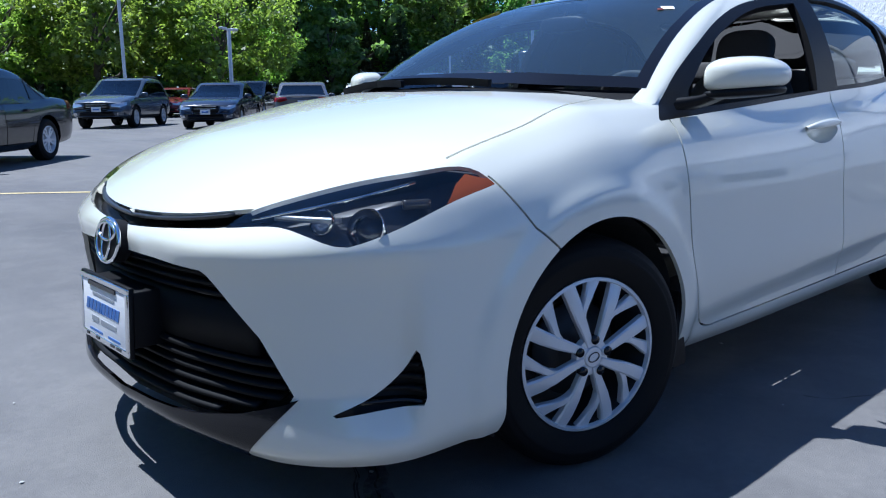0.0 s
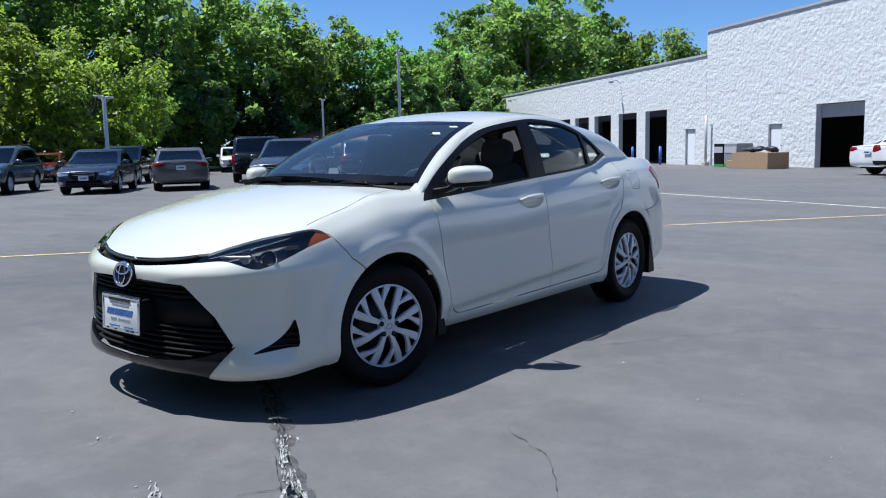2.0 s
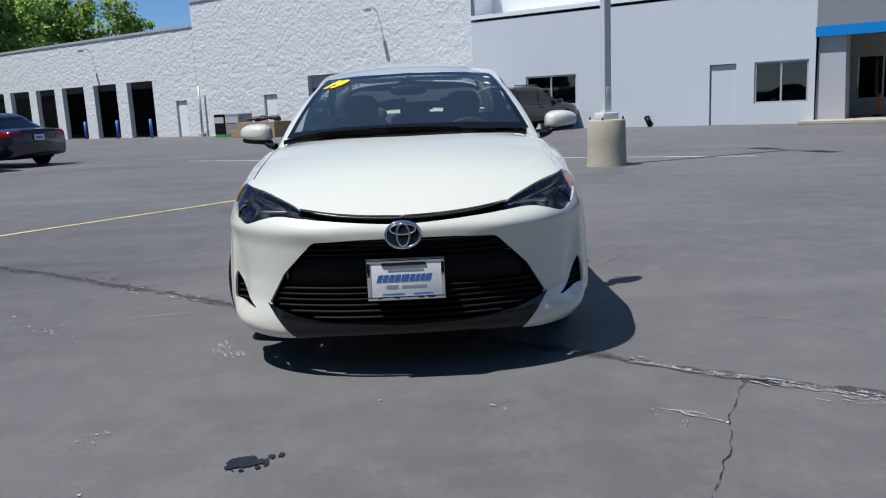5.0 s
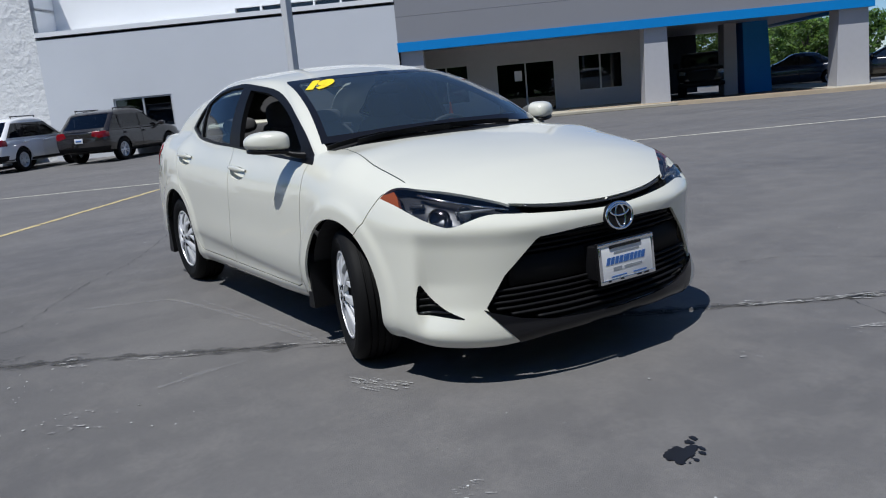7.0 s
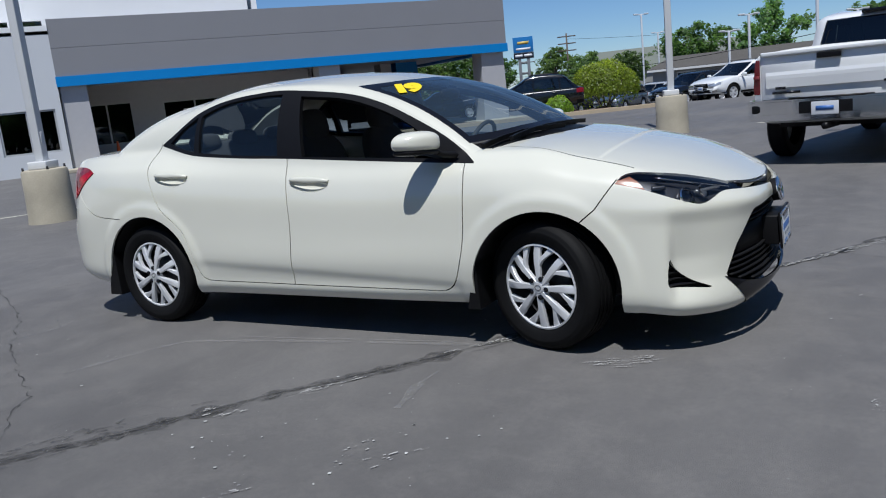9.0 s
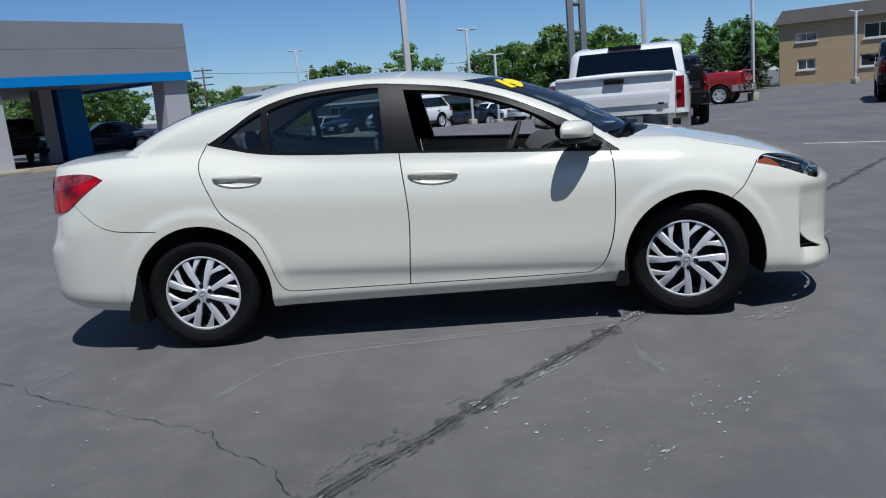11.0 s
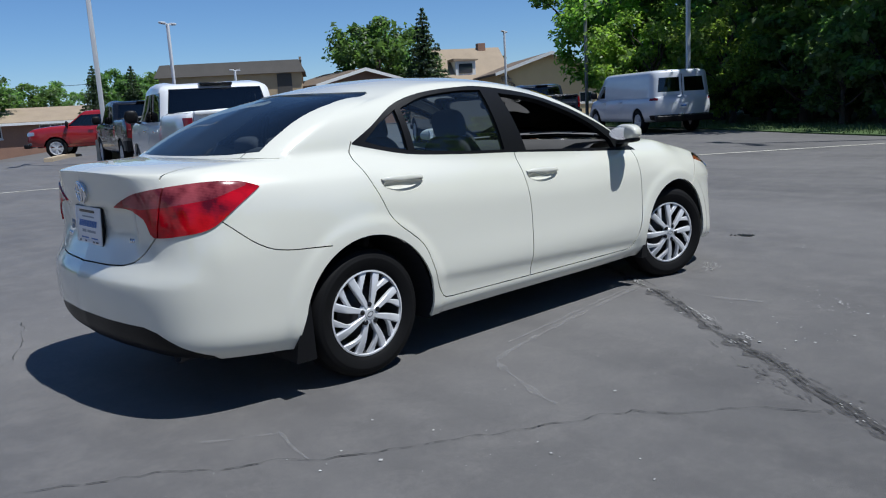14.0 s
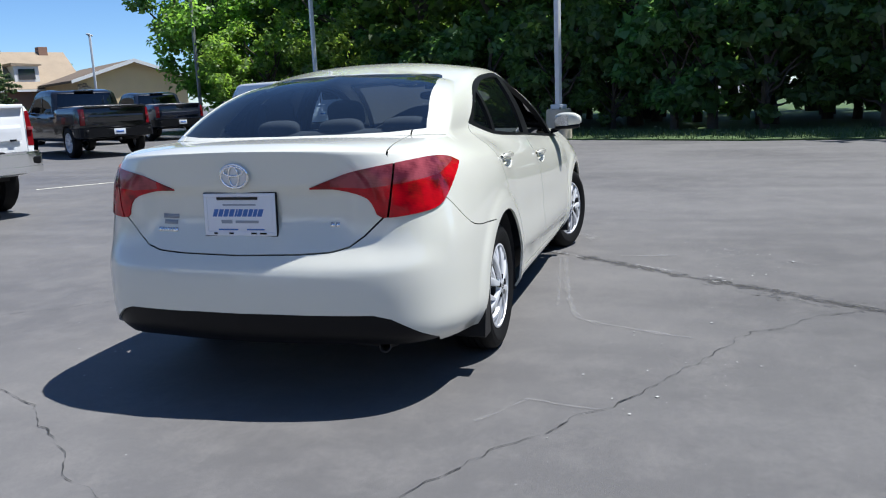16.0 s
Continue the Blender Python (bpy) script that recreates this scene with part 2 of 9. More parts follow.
# ---- mesh helpers ----
def lie(x, y):
    """The height of the ground: level round the car, falling away by a metre beyond the rows to the north."""
    k = min(max((y - 30) / 18, 0), 1) * min(max((17 - x) / 9, 0), 1)
    return -1.0 * k


def part(name, bm, mat, parent=None, label="", smooth=True, angle=None):
    """Links a bmesh as one mesh object, under a thing or a part."""
    me = bpy.data.meshes.new(name)
    bm.to_mesh(me)
    bm.free()
    for mm in (mat if isinstance(mat, (list, tuple)) else [mat]):
        me.materials.append(mm)
    me.polygons.foreach_set("use_smooth", [smooth] * len(me.polygons))
    if smooth and angle:
        me.set_sharp_from_angle(angle=radians(angle))
    ob = new(name, me)
    if parent is not None:
        ob.parent = parent
    if label:
        tagged(ob, label)
    return ob


def thing(name, label, category, m=None, group="", kind=""):
    ob = new(name)
    ob.empty_display_size = 0.1
    if m is not None:
        ob.matrix_basis = Matrix.Translation((0, 0, lie(*m.translation.xy))) @ m
    return tagged(ob, label, category, group, kind)


def box(bm, x0, x1, y0, y1, z0, z1, bevel=0.0, m=None):
    r = bmesh.ops.create_cube(bm, size=1)
    vs = r["verts"]
    for v in vs:
        v.co = Vector((x0 if v.co.x < 0 else x1, y0 if v.co.y < 0 else y1, z0 if v.co.z < 0 else z1))
    if bevel:
        es = {e for v in vs for e in v.link_edges}
        r = bmesh.ops.bevel(bm, geom=list(es), offset=bevel, segments=2, affect="EDGES", profile=0.6)
        vs = list({v for f in r["faces"] for v in f.verts} | {v for v in vs if v.is_valid})
    if m is not None:
        bmesh.ops.transform(bm, matrix=m, verts=vs)
    return vs


def tube(bm, a, b, r0, r1=None, n=12, cap=True):
    a, b = Vector(a), Vector(b)
    r1 = r0 if r1 is None else r1
    q = (b - a).to_track_quat("Z", "Y")
    rings = []
    for p, r in ((a, r0), (b, r1)):
        rings.append([bm.verts.new(p + q @ Vector((r * math.cos(2 * math.pi * i / n), r * math.sin(2 * math.pi * i / n), 0))) for i in range(n)])
    for i in range(n):
        bm.faces.new((rings[0][i], rings[0][(i + 1) % n], rings[1][(i + 1) % n], rings[1][i]))
    if cap:
        bm.faces.new(rings[0][::-1]); bm.faces.new(rings[1])
    return rings


def revolve(bm, profile, n=32, axis="Y", close=False):
    """Turns a profile of (radius, along) about an axis."""
    rings = []
    for r, h in profile:
        ring = []
        for i in range(n):
            c, s = r * math.cos(2 * math.pi * i / n), r * math.sin(2 * math.pi * i / n)
            ring.append(bm.verts.new((c, h, s) if axis == "Y" else (c, s, h)))
        rings.append(ring)
    pairs = list(zip(rings, rings[1:])) + ([(rings[-1], rings[0])] if close else [])
    for a, b in pairs:
        for i in range(n):
            bm.faces.new((a[i], a[(i + 1) % n], b[(i + 1) % n], b[i]))
    return rings


def prism(bm, outline, lo, hi, axis="z"):
    """Extrudes a 2D outline along an axis."""
    def at(p, h):
        return {"z": (p[0], p[1], h), "y": (p[0], h, p[1]), "x": (h, p[0], p[1])}[axis]
    a = [bm.verts.new(at(p, lo)) for p in outline]
    b = [bm.verts.new(at(p, hi)) for p in outline]
    n = len(a)
    bm.faces.new(a[::-1]); bm.faces.new(b)
    for i in range(n):
        bm.faces.new((a[i], a[(i + 1) % n], b[(i + 1) % n], b[i]))
    bmesh.ops.recalc_face_normals(bm, faces=bm.faces)


def pchip(xs, ys):
    """A smooth curve through points that does not overshoot."""
    xs, ys = np.asarray(xs, float), np.asarray(ys, float)
    if xs[0] > xs[-1]:
        xs, ys = xs[::-1], ys[::-1]
    h, d = np.diff(xs), np.diff(ys) / np.diff(xs)
    m = np.zeros(len(xs))
    for i in range(1, len(xs) - 1):
        if d[i - 1] * d[i] > 0:
            w1, w2 = 2 * h[i] + h[i - 1], h[i] + 2 * h[i - 1]
            m[i] = (w1 + w2) / (w1 / d[i - 1] + w2 / d[i])
    m[0], m[-1] = d[0], d[-1]

    def f(x):
        x = np.clip(x, xs[0], xs[-1])
        i = np.clip(np.searchsorted(xs, x) - 1, 0, len(h) - 1)
        t = (x - xs[i]) / h[i]
        return ((2 * t**3 - 3 * t**2 + 1) * ys[i] + (t**3 - 2 * t**2 + t) * h[i] * m[i]
                + (-2 * t**3 + 3 * t**2) * ys[i + 1] + (t**3 - t**2) * h[i] * m[i + 1])
    return f


def spline(points, n):
    """n points along a Catmull-Rom curve through the points, and the arc length of each control point."""
    p = [Vector(q) for q in points]
    p = [2 * p[0] - p[1]] + p + [2 * p[-1] - p[-2]]
    fine, marks = [], []
    for i in range(1, len(p) - 2):
        marks.append(len(fine))
        for k in range(40):
            t = k / 40
            fine.append(0.5 * (2 * p[i] + (p[i + 1] - p[i - 1]) * t + (2 * p[i - 1] - 5 * p[i] + 4 * p[i + 1] - p[i + 2]) * t**2
                               + (3 * p[i] - p[i - 1] - 3 * p[i + 1] + p[i + 2]) * t**3))
    marks.append(len(fine)); fine.append(p[-2])
    arr = np.array([tuple(q) for q in fine])
    s = np.concatenate([[0], np.cumsum(np.linalg.norm(np.diff(arr, axis=0), axis=1))])
    return arr, s, s[marks]


def inside(p, poly):
    x, y = p
    hit = False
    for (x0, y0), (x1, y1) in zip(poly, poly[1:] + poly[:1]):
        if (y0 > y) != (y1 > y) and x < (x1 - x0) * (y - y0) / (y1 - y0) + x0:
            hit = not hit
    return hit


def cut(bm, poly, coord, faces, closed=True):
    """Splits faces along a polygon given in the plane of coord(vert), and returns those that lie inside."""
    poly = [tuple(p) for p in poly]
    lo = [min(p[k] for p in poly) - 0.002 for k in (0, 1)]
    hi = [max(p[k] for p in poly) + 0.002 for k in (0, 1)]

    def reach(f, a, b):
        c = [coord(v) for v in f.verts]
        return all(min(q[k] for q in c) <= b[k] and max(q[k] for q in c) >= a[k] for k in (0, 1))

    live = {f for f in faces if f.is_valid and reach(f, lo, hi)}
    for p, q in zip(poly, poly[1:] + (poly[:1] if closed else [])):
        d = (q[0] - p[0], q[1] - p[1])
        ln = math.hypot(*d)
        if ln < 1e-9:
            continue
        a = [min(p[k], q[k]) - 1e-6 for k in (0, 1)]
        b = [max(p[k], q[k]) + 1e-6 for k in (0, 1)]

        def f_at(v):
            c = coord(v)
            return (d[0] * (c[1] - p[1]) - d[1] * (c[0] - p[0])) / ln
        todo = [f for f in live if reach(f, a, b)]
        vals = {}
        for f in todo:
            for v in f.verts:
                if v not in vals:
                    k = f_at(v)
                    vals[v] = 0.0 if abs(k) < 2e-5 else k
        for e in {e for f in todo for e in f.edges}:
            u, v = e.verts
            if vals[u] * vals[v] < 0:
                fac = vals[u] / (vals[u] - vals[v])
                _, w = bmesh.utils.edge_split(e, u, fac)
                vals[w] = 0.0
        for f in todo:
            on = [v for v in f.verts if vals.get(v, 1.0) == 0.0]
            if len(on) == 2:
                try:
                    g, _ = bmesh.utils.face_split(f, on[0], on[1])
                    live.add(g)
                except ValueError:
                    pass
    out = set()
    for f in live:
        c = [coord(v) for v in f.verts]
        m = (sum(x[0] for x in c) / len(c), sum(x[1] for x in c) / len(c))
        if inside(m, poly):
            out.add(f)
    return out


def band(line, width):
    """The outline of a thin strip along a line."""
    left, right = [], []
    for i, p in enumerate(line):
        a, b = line[max(i - 1, 0)], line[min(i + 1, len(line) - 1)]
        d = Vector((b[0] - a[0], b[1] - a[1])).normalized()
        left.append((p[0] - d.y * width / 2, p[1] + d.x * width / 2))
        right.append((p[0] + d.y * width / 2, p[1] - d.x * width / 2))
    return left + right[::-1]


def curve2(points, n=40):
    """A smooth 2D line through points."""
    arr, s, _ = spline([(*p, 0) for p in points], n)
    return [(float(np.interp(k, s, arr[:, 0])), float(np.interp(k, s, arr[:, 1]))) for k in np.linspace(0, s[-1], n)]

# ---- ground, lines and cracks ----
def ribbon(bm, line, width, z=0.004, jitter=0.0, step=0.06, rough=0.0):
    """A flat strip along a line, with wandering edges."""
    pts = []
    for a, b in zip(line, line[1:]):
        a, b = Vector(a), Vector(b)
        k = max(1, int((b - a).length / step))
        pts += [a.lerp(b, i / k) for i in range(k)]
    pts.append(Vector(line[-1]))
    rows = []
    for i, p in enumerate(pts):
        d = (pts[min(i + 1, len(pts) - 1)] - pts[max(i - 1, 0)]).normalized()
        nrm = Vector((-d.y, d.x))
        o = noise.noise(Vector((p.x * 3.1, p.y * 3.1, 7))) * jitter + noise.noise(Vector((p.x * 14, p.y * 14, 3))) * jitter * 0.5
        w = width / 2 * (1 + rough * noise.noise(Vector((p.x * 9, p.y * 9, 1))) * 1.8)
        w = max(w, width * 0.06)
        q = p + nrm * o
        rows.append([bm.verts.new((q.x + nrm.x * w * s, q.y + nrm.y * w * s, z)) for s in (-1, 1)])
    for a, b in zip(rows, rows[1:]):
        bm.faces.new((a[0], b[0], b[1], a[1]))


def blot(bm, c, r, z, seed, squash=(1, 1), n=28):
    ring = []
    for i in range(n):
        a = 2 * math.pi * i / n
        k = r * (1 + 0.55 * noise.noise(Vector((math.cos(a) * 1.6 + seed, math.sin(a) * 1.6, seed))) + 0.25 * noise.noise(Vector((math.cos(a) * 6, math.sin(a) * 6 + seed, 2))))
        ring.append(bm.verts.new((c[0] + k * squash[0] * math.cos(a), c[1] + k * squash[1] * math.sin(a), z)))
    bm.faces.new(ring)


def ground():
    bm = bmesh.new()
    r = 900
    gx, gy = [-r, 0, 8, 11, 14, 17, r], [-r, 30, 33, 36, 39, 42, 45, 48, r]
    grid = [[bm.verts.new((x, y, lie(x, y))) for y in gy] for x in gx]
    for p, q in zip(grid, grid[1:]):
        for j in range(len(gy) - 1):
            bm.faces.new((p[j], q[j], q[j + 1], p[j + 1]))
    tagged(part("ground", bm, ASPHALT, smooth=False), "dark grey weathered asphalt of a large car park", "ground", kind="structure")
    for name, line, w, mat, lab in (
            ("parking_line", [(4.0, -9.9), (-10.5, 1.6)], 0.10, YELLOWLINE, "faded yellow parking line on asphalt"),
            ("parking_line", [(-15.2, -6.2), (-8.6, 5.9)], 0.11, LINEPAINT, "worn white line painted on asphalt"),
            ("parking_line", [(-6.2, 8.2), (-1.7, 15.4)], 0.11, LINEPAINT, "worn white line painted on asphalt"),
            ("parking_line", [(5.6, 8.6), (14.6, 1.7)], 0.10, LINEPAINT, "worn white line painted on asphalt"),
            ("parking_line", [(0.2, 14.2), (5.0, 12.6)], 0.10, LINEPAINT, "worn white line painted on asphalt")):
        bm = bmesh.new()
        ribbon(bm, line, w, 0.004, 0.01, 0.12, 0.25)
        tagged(part(name, bm, mat, smooth=False), lab, "line", kind="structure")
    seam = [(-4.6, -8.6), (-1.5, -4.35), (-0.53, -2.90), (-0.36, -2.66), (-0.03, -2.24), (0.30, -1.72), (0.72, -1.21), (1.05, -0.73), (2.09, 0.90), (2.46, 1.38), (2.63, 1.69), (2.84, 2.03), (5.6, 5.8)]
    rnd = random.Random(4)
    bm = bmesh.new()
    ribbon(bm, seam, 0.075, 0.0042, 0.03, 0.03, 0.8)
    tagged(part("pavement_seam", bm, SEAMSOFT, smooth=False), "worn darker joint across the asphalt", "crack", kind="structure")
    bm = bmesh.new()
    for k in range(4):
        for p, q in zip(seam, seam[1:]):
            p, q = Vector(p), Vector(q)
            d = (q - p).normalized()
            side = Vector((d.y, -d.x))
            n_ = max(2, int((q - p).length / 0.30))
            for i in range(n_):
                if k and rnd.random() < (0.35, 0.35, 0.6, 0.6)[k]:
                    continue
                off = side * ((0.0, 0.030, -0.028, 0.055)[k] + rnd.gauss(0, 0.006))
                u, v = p.lerp(q, i / n_) + off, p.lerp(q, (i + rnd.uniform(0.95, 1.35)) / n_) + off + side * rnd.gauss(0, 0.006)
                ribbon(bm, [u, v], (0.008, 0.005, 0.005, 0.004)[k] * rnd.uniform(0.6, 1.2), 0.005, 0.022, 0.015, 0.9)
    tagged(part("pavement_seam", bm, CRACKM, smooth=False), "dark crumbling cracks along the joint", "crack", kind="structure")
    bm = bmesh.new()
    for k in range(60):
        c = Vector((-0.20, -2.42)) + Vector((0.56, 0.83)) * rnd.gauss(0, 0.24) + Vector((0.83, -0.56)) * (rnd.choice((-0.085, 0.07)) + rnd.gauss(0, 0.022))
        ribbon(bm, [c, c + Vector((0.56 + rnd.gauss(0, 0.3), 0.83 + rnd.gauss(0, 0.3))) * rnd.uniform(0.02, 0.07)], rnd.uniform(0.004, 0.016), 0.0046 + k * 0.000002, 0.02, 0.012, 0.95)
    tagged(part("crumbled_patch", bm, SEAMSOFT, smooth=False), "dark crumbled asphalt beside the joint", "crack", kind="stuff")
    bm = bmesh.new()

    def scrape(c, d, n_, along, across, ln, w):
        c, d = Vector(c), Vector(d).normalized()
        for _ in range(n_):
            u = c + d * rnd.gauss(0, along) + Vector((d.y, -d.x)) * rnd.gauss(0, across)
            t = d + Vector((rnd.gauss(0, 0.08), rnd.gauss(0, 0.08)))
            ribbon(bm, [u, u + t * rnd.uniform(0.2, 1.0) * ln], rnd.uniform(0.35, 1.0) * w, 0.0065, 0.006, 0.012, 0.95)
    along = (0.60, 0.80)
    for c, d, n_, al, ac, ln, w in (((2.28, 1.12), along, 26, 0.10, 0.012, 0.14, 0.010), ((2.46, 1.37), along, 34, 0.08, 0.016, 0.16, 0.014), ((2.58, 1.55), along, 22, 0.08, 0.012, 0.14, 0.008),
                                    ((2.75, 1.70), along, 26, 0.07, 0.030, 0.08, 0.008), ((2.74, 1.80), along, 16, 0.06, 0.016, 0.08, 0.008), ((2.86, 1.97), along, 8, 0.03, 0.010, 0.05, 0.007),
                                    ((2.80, 1.04), (0.5, 0.8), 8, 0.03, 0.012, 0.06, 0.008), ((2.88, 1.01), (0.5, -0.3), 6, 0.03, 0.010, 0.03, 0.005), ((2.15, 0.98), along, 8, 0.03, 0.02, 0.05, 0.006),
                                    ((1.68, -0.95), (0.93, 0.36), 34, 0.07, 0.035, 0.11, 0.005), ((0.95, -0.88), along, 22, 0.10, 0.014, 0.10, 0.007), ((1.05, -0.78), along, 16, 0.05, 0.012, 0.07, 0.012),
                                    ((0.55, -1.50), along, 12, 0.08, 0.012, 0.10, 0.006), ((0.45, -1.66), along, 10, 0.05, 0.012, 0.08, 0.006), ((0.28, -1.95), along, 10, 0.04, 0.012, 0.05, 0.007),
                                    ((0.79, -2.50), along, 16, 0.06, 0.03, 0.03, 0.006), ((1.13, -2.06), along, 12, 0.08, 0.06, 0.04, 0.006), ((2.73, -1.19), (0.7, 0.7), 16, 0.04, 0.03, 0.03, 0.005),
                                    ((1.07, -2.07), along, 10, 0.09, 0.05, 0.03, 0.006), ((2.66, 0.38), (0.6, 0.8), 6, 0.04, 0.03, 0.03, 0.006), ((2.81, 1.04), along, 8, 0.06, 0.01, 0.08, 0.006),
                                    ((-0.42, -2.78), along, 12, 0.10, 0.05, 0.03, 0.006), ((0.15, -1.95), along, 8, 0.05, 0.03, 0.04, 0.006), ((3.6, 3.1), along, 30, 0.5, 0.03, 0.14, 0.008)):
        scrape(c, d, n_, al, ac, ln, w)
    tagged(part("scuff_marks", bm, SEALPALE, smooth=False), "pale scrapes and chips scattered on asphalt", "scuff", kind="stuff")
    # pale grit trodden into the surface
    bm = bmesh.new()
    for _ in range(9000):
        x, y = rnd.uniform(-7, 7), rnd.uniform(-8, 5)
        if noise.noise(Vector((x * 0.8, y * 0.8, 3))) + 0.5 * noise.noise(Vector((x * 3, y * 3, 7))) < rnd.uniform(-0.05, 0.75):
            continue
        r = 0.0022 + 0.0075 * rnd.random() ** 4
        t = rnd.random() * 6.28
        bm.faces.new([bm.verts.new((x + r * rnd.uniform(0.6, 1.3) * math.cos(t + k * 1.571), y + r * rnd.uniform(0.5, 1.2) * math.sin(t + k * 1.571), 0.0045)) for k in range(4)])
    tagged(part("grit", bm, material("pale_grit", (0.42, 0.42, 0.41), 0.8, rand=0.3), smooth=False), "fine pale grit scattered on the asphalt", "grit", kind="stuff")
    bm = bmesh.new()
    for line, w in (([(3.9, 0.72), (3.22, 1.02), (3.12, 1.07), (2.97, 1.14), (2.81, 1.20), (2.66, 1.29), (2.48, 1.38)], 0.013), ([(0.45, 1.05), (0.1, 1.3), (-0.4, 1.62), (-1.0, 2.1), (-1.3, 2.5)], 0.010),
                    ([(-4.0, -0.35), (-3.2, -0.72), (-2.63, -1.02), (-2.53, -1.08), (-2.38, -1.24), (-2.21, -1.31), (-1.96, -1.53), (-1.78, -1.60), (-1.51, -1.79), (-1.25, -1.90), (-1.05, -2.01), (-0.93, -2.07), (-0.89, -2.20), (-0.71, -2.31), (-0.58, -2.43), (-0.44, -2.68)], 0.013),
                    ([(-2.2, 1.9), (-2.36, 1.32), (-2.50, 0.99), (-2.68, 0.79), (-2.82, 0.57), (-3.02, 0.36), (-3.13, 0.12), (-3.4, -0.3)], 0.012), ([(2.3, 2.4), (1.7, 2.0), (1.5, 1.6)], 0.008)):
        pts = []
        for a, b in zip(line, line[1:]):
            for i in range(6):
                p = Vector(a).lerp(Vector(b), i / 6)
                pts.append(p + Vector((noise.noise(Vector((p.x * 9, p.y * 9, 2))), noise.noise(Vector((p.x * 9, p.y * 9, 9))))) * 0.030)
        ribbon(bm, pts, w * 0.30, 0.005, 0.025, 0.010, 0.95)
    tagged(part("crack", bm, CRACKM, smooth=False), "thin wandering cracks in the asphalt", "crack", kind="structure")
    bm = bmesh.new()
    for line, w in (([(0.90, -0.86), (0.65, -0.90), (-0.15, -1.02), (-0.70, -1.14)], 0.022), ([(0.80, -0.84), (0.1, -0.93), (-0.55, -1.02)], 0.010), ([(-0.70, -1.14), (-0.83, -1.20), (-0.95, -1.42), (-1.02, -1.60), (-1.08, -1.78)], 0.020),
                    ([(-2.30, -0.95), (-2.19, -1.03), (-2.03, -1.11)], 0.010), ([(-2.03, -1.11), (-2.07, -1.26), (-2.09, -1.42)], 0.008), ([(0.94, -1.25), (0.94, -1.48), (0.99, -1.69)], 0.018)):
        ribbon(bm, curve2(line, 24), w * 1.5, 0.0055, 0.015, 0.03, 0.9)
    tagged(part("chalky_streak", bm, broken(material("chalky_scrape", (0.31, 0.305, 0.30), 0.9, vary=0.3, scale=20), 0.28, 0.70, 14, 0.33), smooth=False), "faint pale scratches on the asphalt", "scuff", kind="stuff")
    bm = bmesh.new()
    rs = random.Random(2)
    blot(bm, (3.04, -0.54), 0.042, 0.0049, 1.3, (0.9, 1.5), 40)
    for k in range(22):
        blot(bm, (3.04 + rs.gauss(0, 0.026), -0.54 + rs.gauss(0, 0.050)), rs.uniform(0.004, 0.014), 0.0050 + k * 0.00004, k * 1.7, (1.2, 0.8), 12)
    tagged(part("oil_stain", bm, material("oil", (0.012, 0.012, 0.014), 0.35), smooth=False), "small black oil stain on asphalt", "stain", kind="stuff")
    # strip of grass along the woods
    bm = bmesh.new()
    edge = [(11.2, -14), (12.6, -8), (13.4, -3), (15.6, 1.6), (17.6, 5.2), (20.6, 10.0), (24.0, 16.6), (27.5, 23.0)]
    far = [(60, 25), (60, -30)]
    prism(bm, edge + far, 0.0, 0.035)
    tagged(part("grass_verge", bm, GRASSY, smooth=False), "shaded grass verge under the trees", "grass", kind="structure")
    bm = bmesh.new()
    prism(bm, [(-90, -62), (60, -50), (60, -120), (-140, -120), (-140, -52)], 0.0, 0.05)
    tagged(part("grass_verge", bm, GRASSY, smooth=False), "grass at the foot of the far woods", "grass", kind="structure")
    bm = bmesh.new()
    rnd = random.Random(8)
    for _ in range(5200):
        t = rnd.random() ** 1.0 * (len(edge) - 1)
        i = min(int(t), len(edge) - 2)
        p = Vector(edge[i]).lerp(Vector(edge[i + 1]), t - i)
        q = p + Vector((1, -0.4)).normalized() * abs(rnd.gauss(0.0, 1.6)) + Vector((0.05, 0))
        h, a = rnd.uniform(0.05, 0.17), rnd.random() * 6.28
        w = 0.012
        v = [bm.verts.new((q.x + w * math.cos(a), q.y + w * math.sin(a), 0.03)), bm.verts.new((q.x - w * math.cos(a), q.y - w * math.sin(a), 0.03)),
             bm.verts.new((q.x + rnd.gauss(0, 0.04), q.y + rnd.gauss(0, 0.04), 0.03 + h))]
        bm.faces.new(v)
    tagged(part("grass_tufts", bm, GRASSY, smooth=False), "uneven blades of grass along the asphalt edge", "grass", kind="stuff")


GRASSY = material("grass", (0.055, 0.095, 0.025), 0.9, vary=0.35, scale=0.8, fine=0.3, fine_scale=30, rand=0.2)
ground()


# ---- the dealership building ----
BUILD = Matrix.Translation((-20.66, 12.6, 0)) @ Matrix.Rotation(math.atan2(0.809, 0.588), 4, "Z")
BLOCKS = material("painted_split_block", (0.66, 0.665, 0.66), 0.85, vary=0.06, scale=1.2, fine=0.08, fine_scale=12, bump=0.05, bump_scale=5.5)
SMOOTHWALL = material("pale_grey_stucco", (0.56, 0.58, 0.61), 0.85, vary=0.04, scale=0.7, bump=0.002, bump_scale=60)
WHITEWALL = material("white_stucco", (0.74, 0.75, 0.76), 0.8, vary=0.04, scale=0.8)
GREYPANEL = material("grey_metal_panel", (0.235, 0.235, 0.25), 0.5, vary=0.05, scale=0.6)
LIGHTPANEL = material("light_grey_panel", (0.42, 0.42, 0.44), 0.5, vary=0.05)
BLUEBAND = material("blue_band", (0.006, 0.21, 0.56), 0.4, vary=0.05)
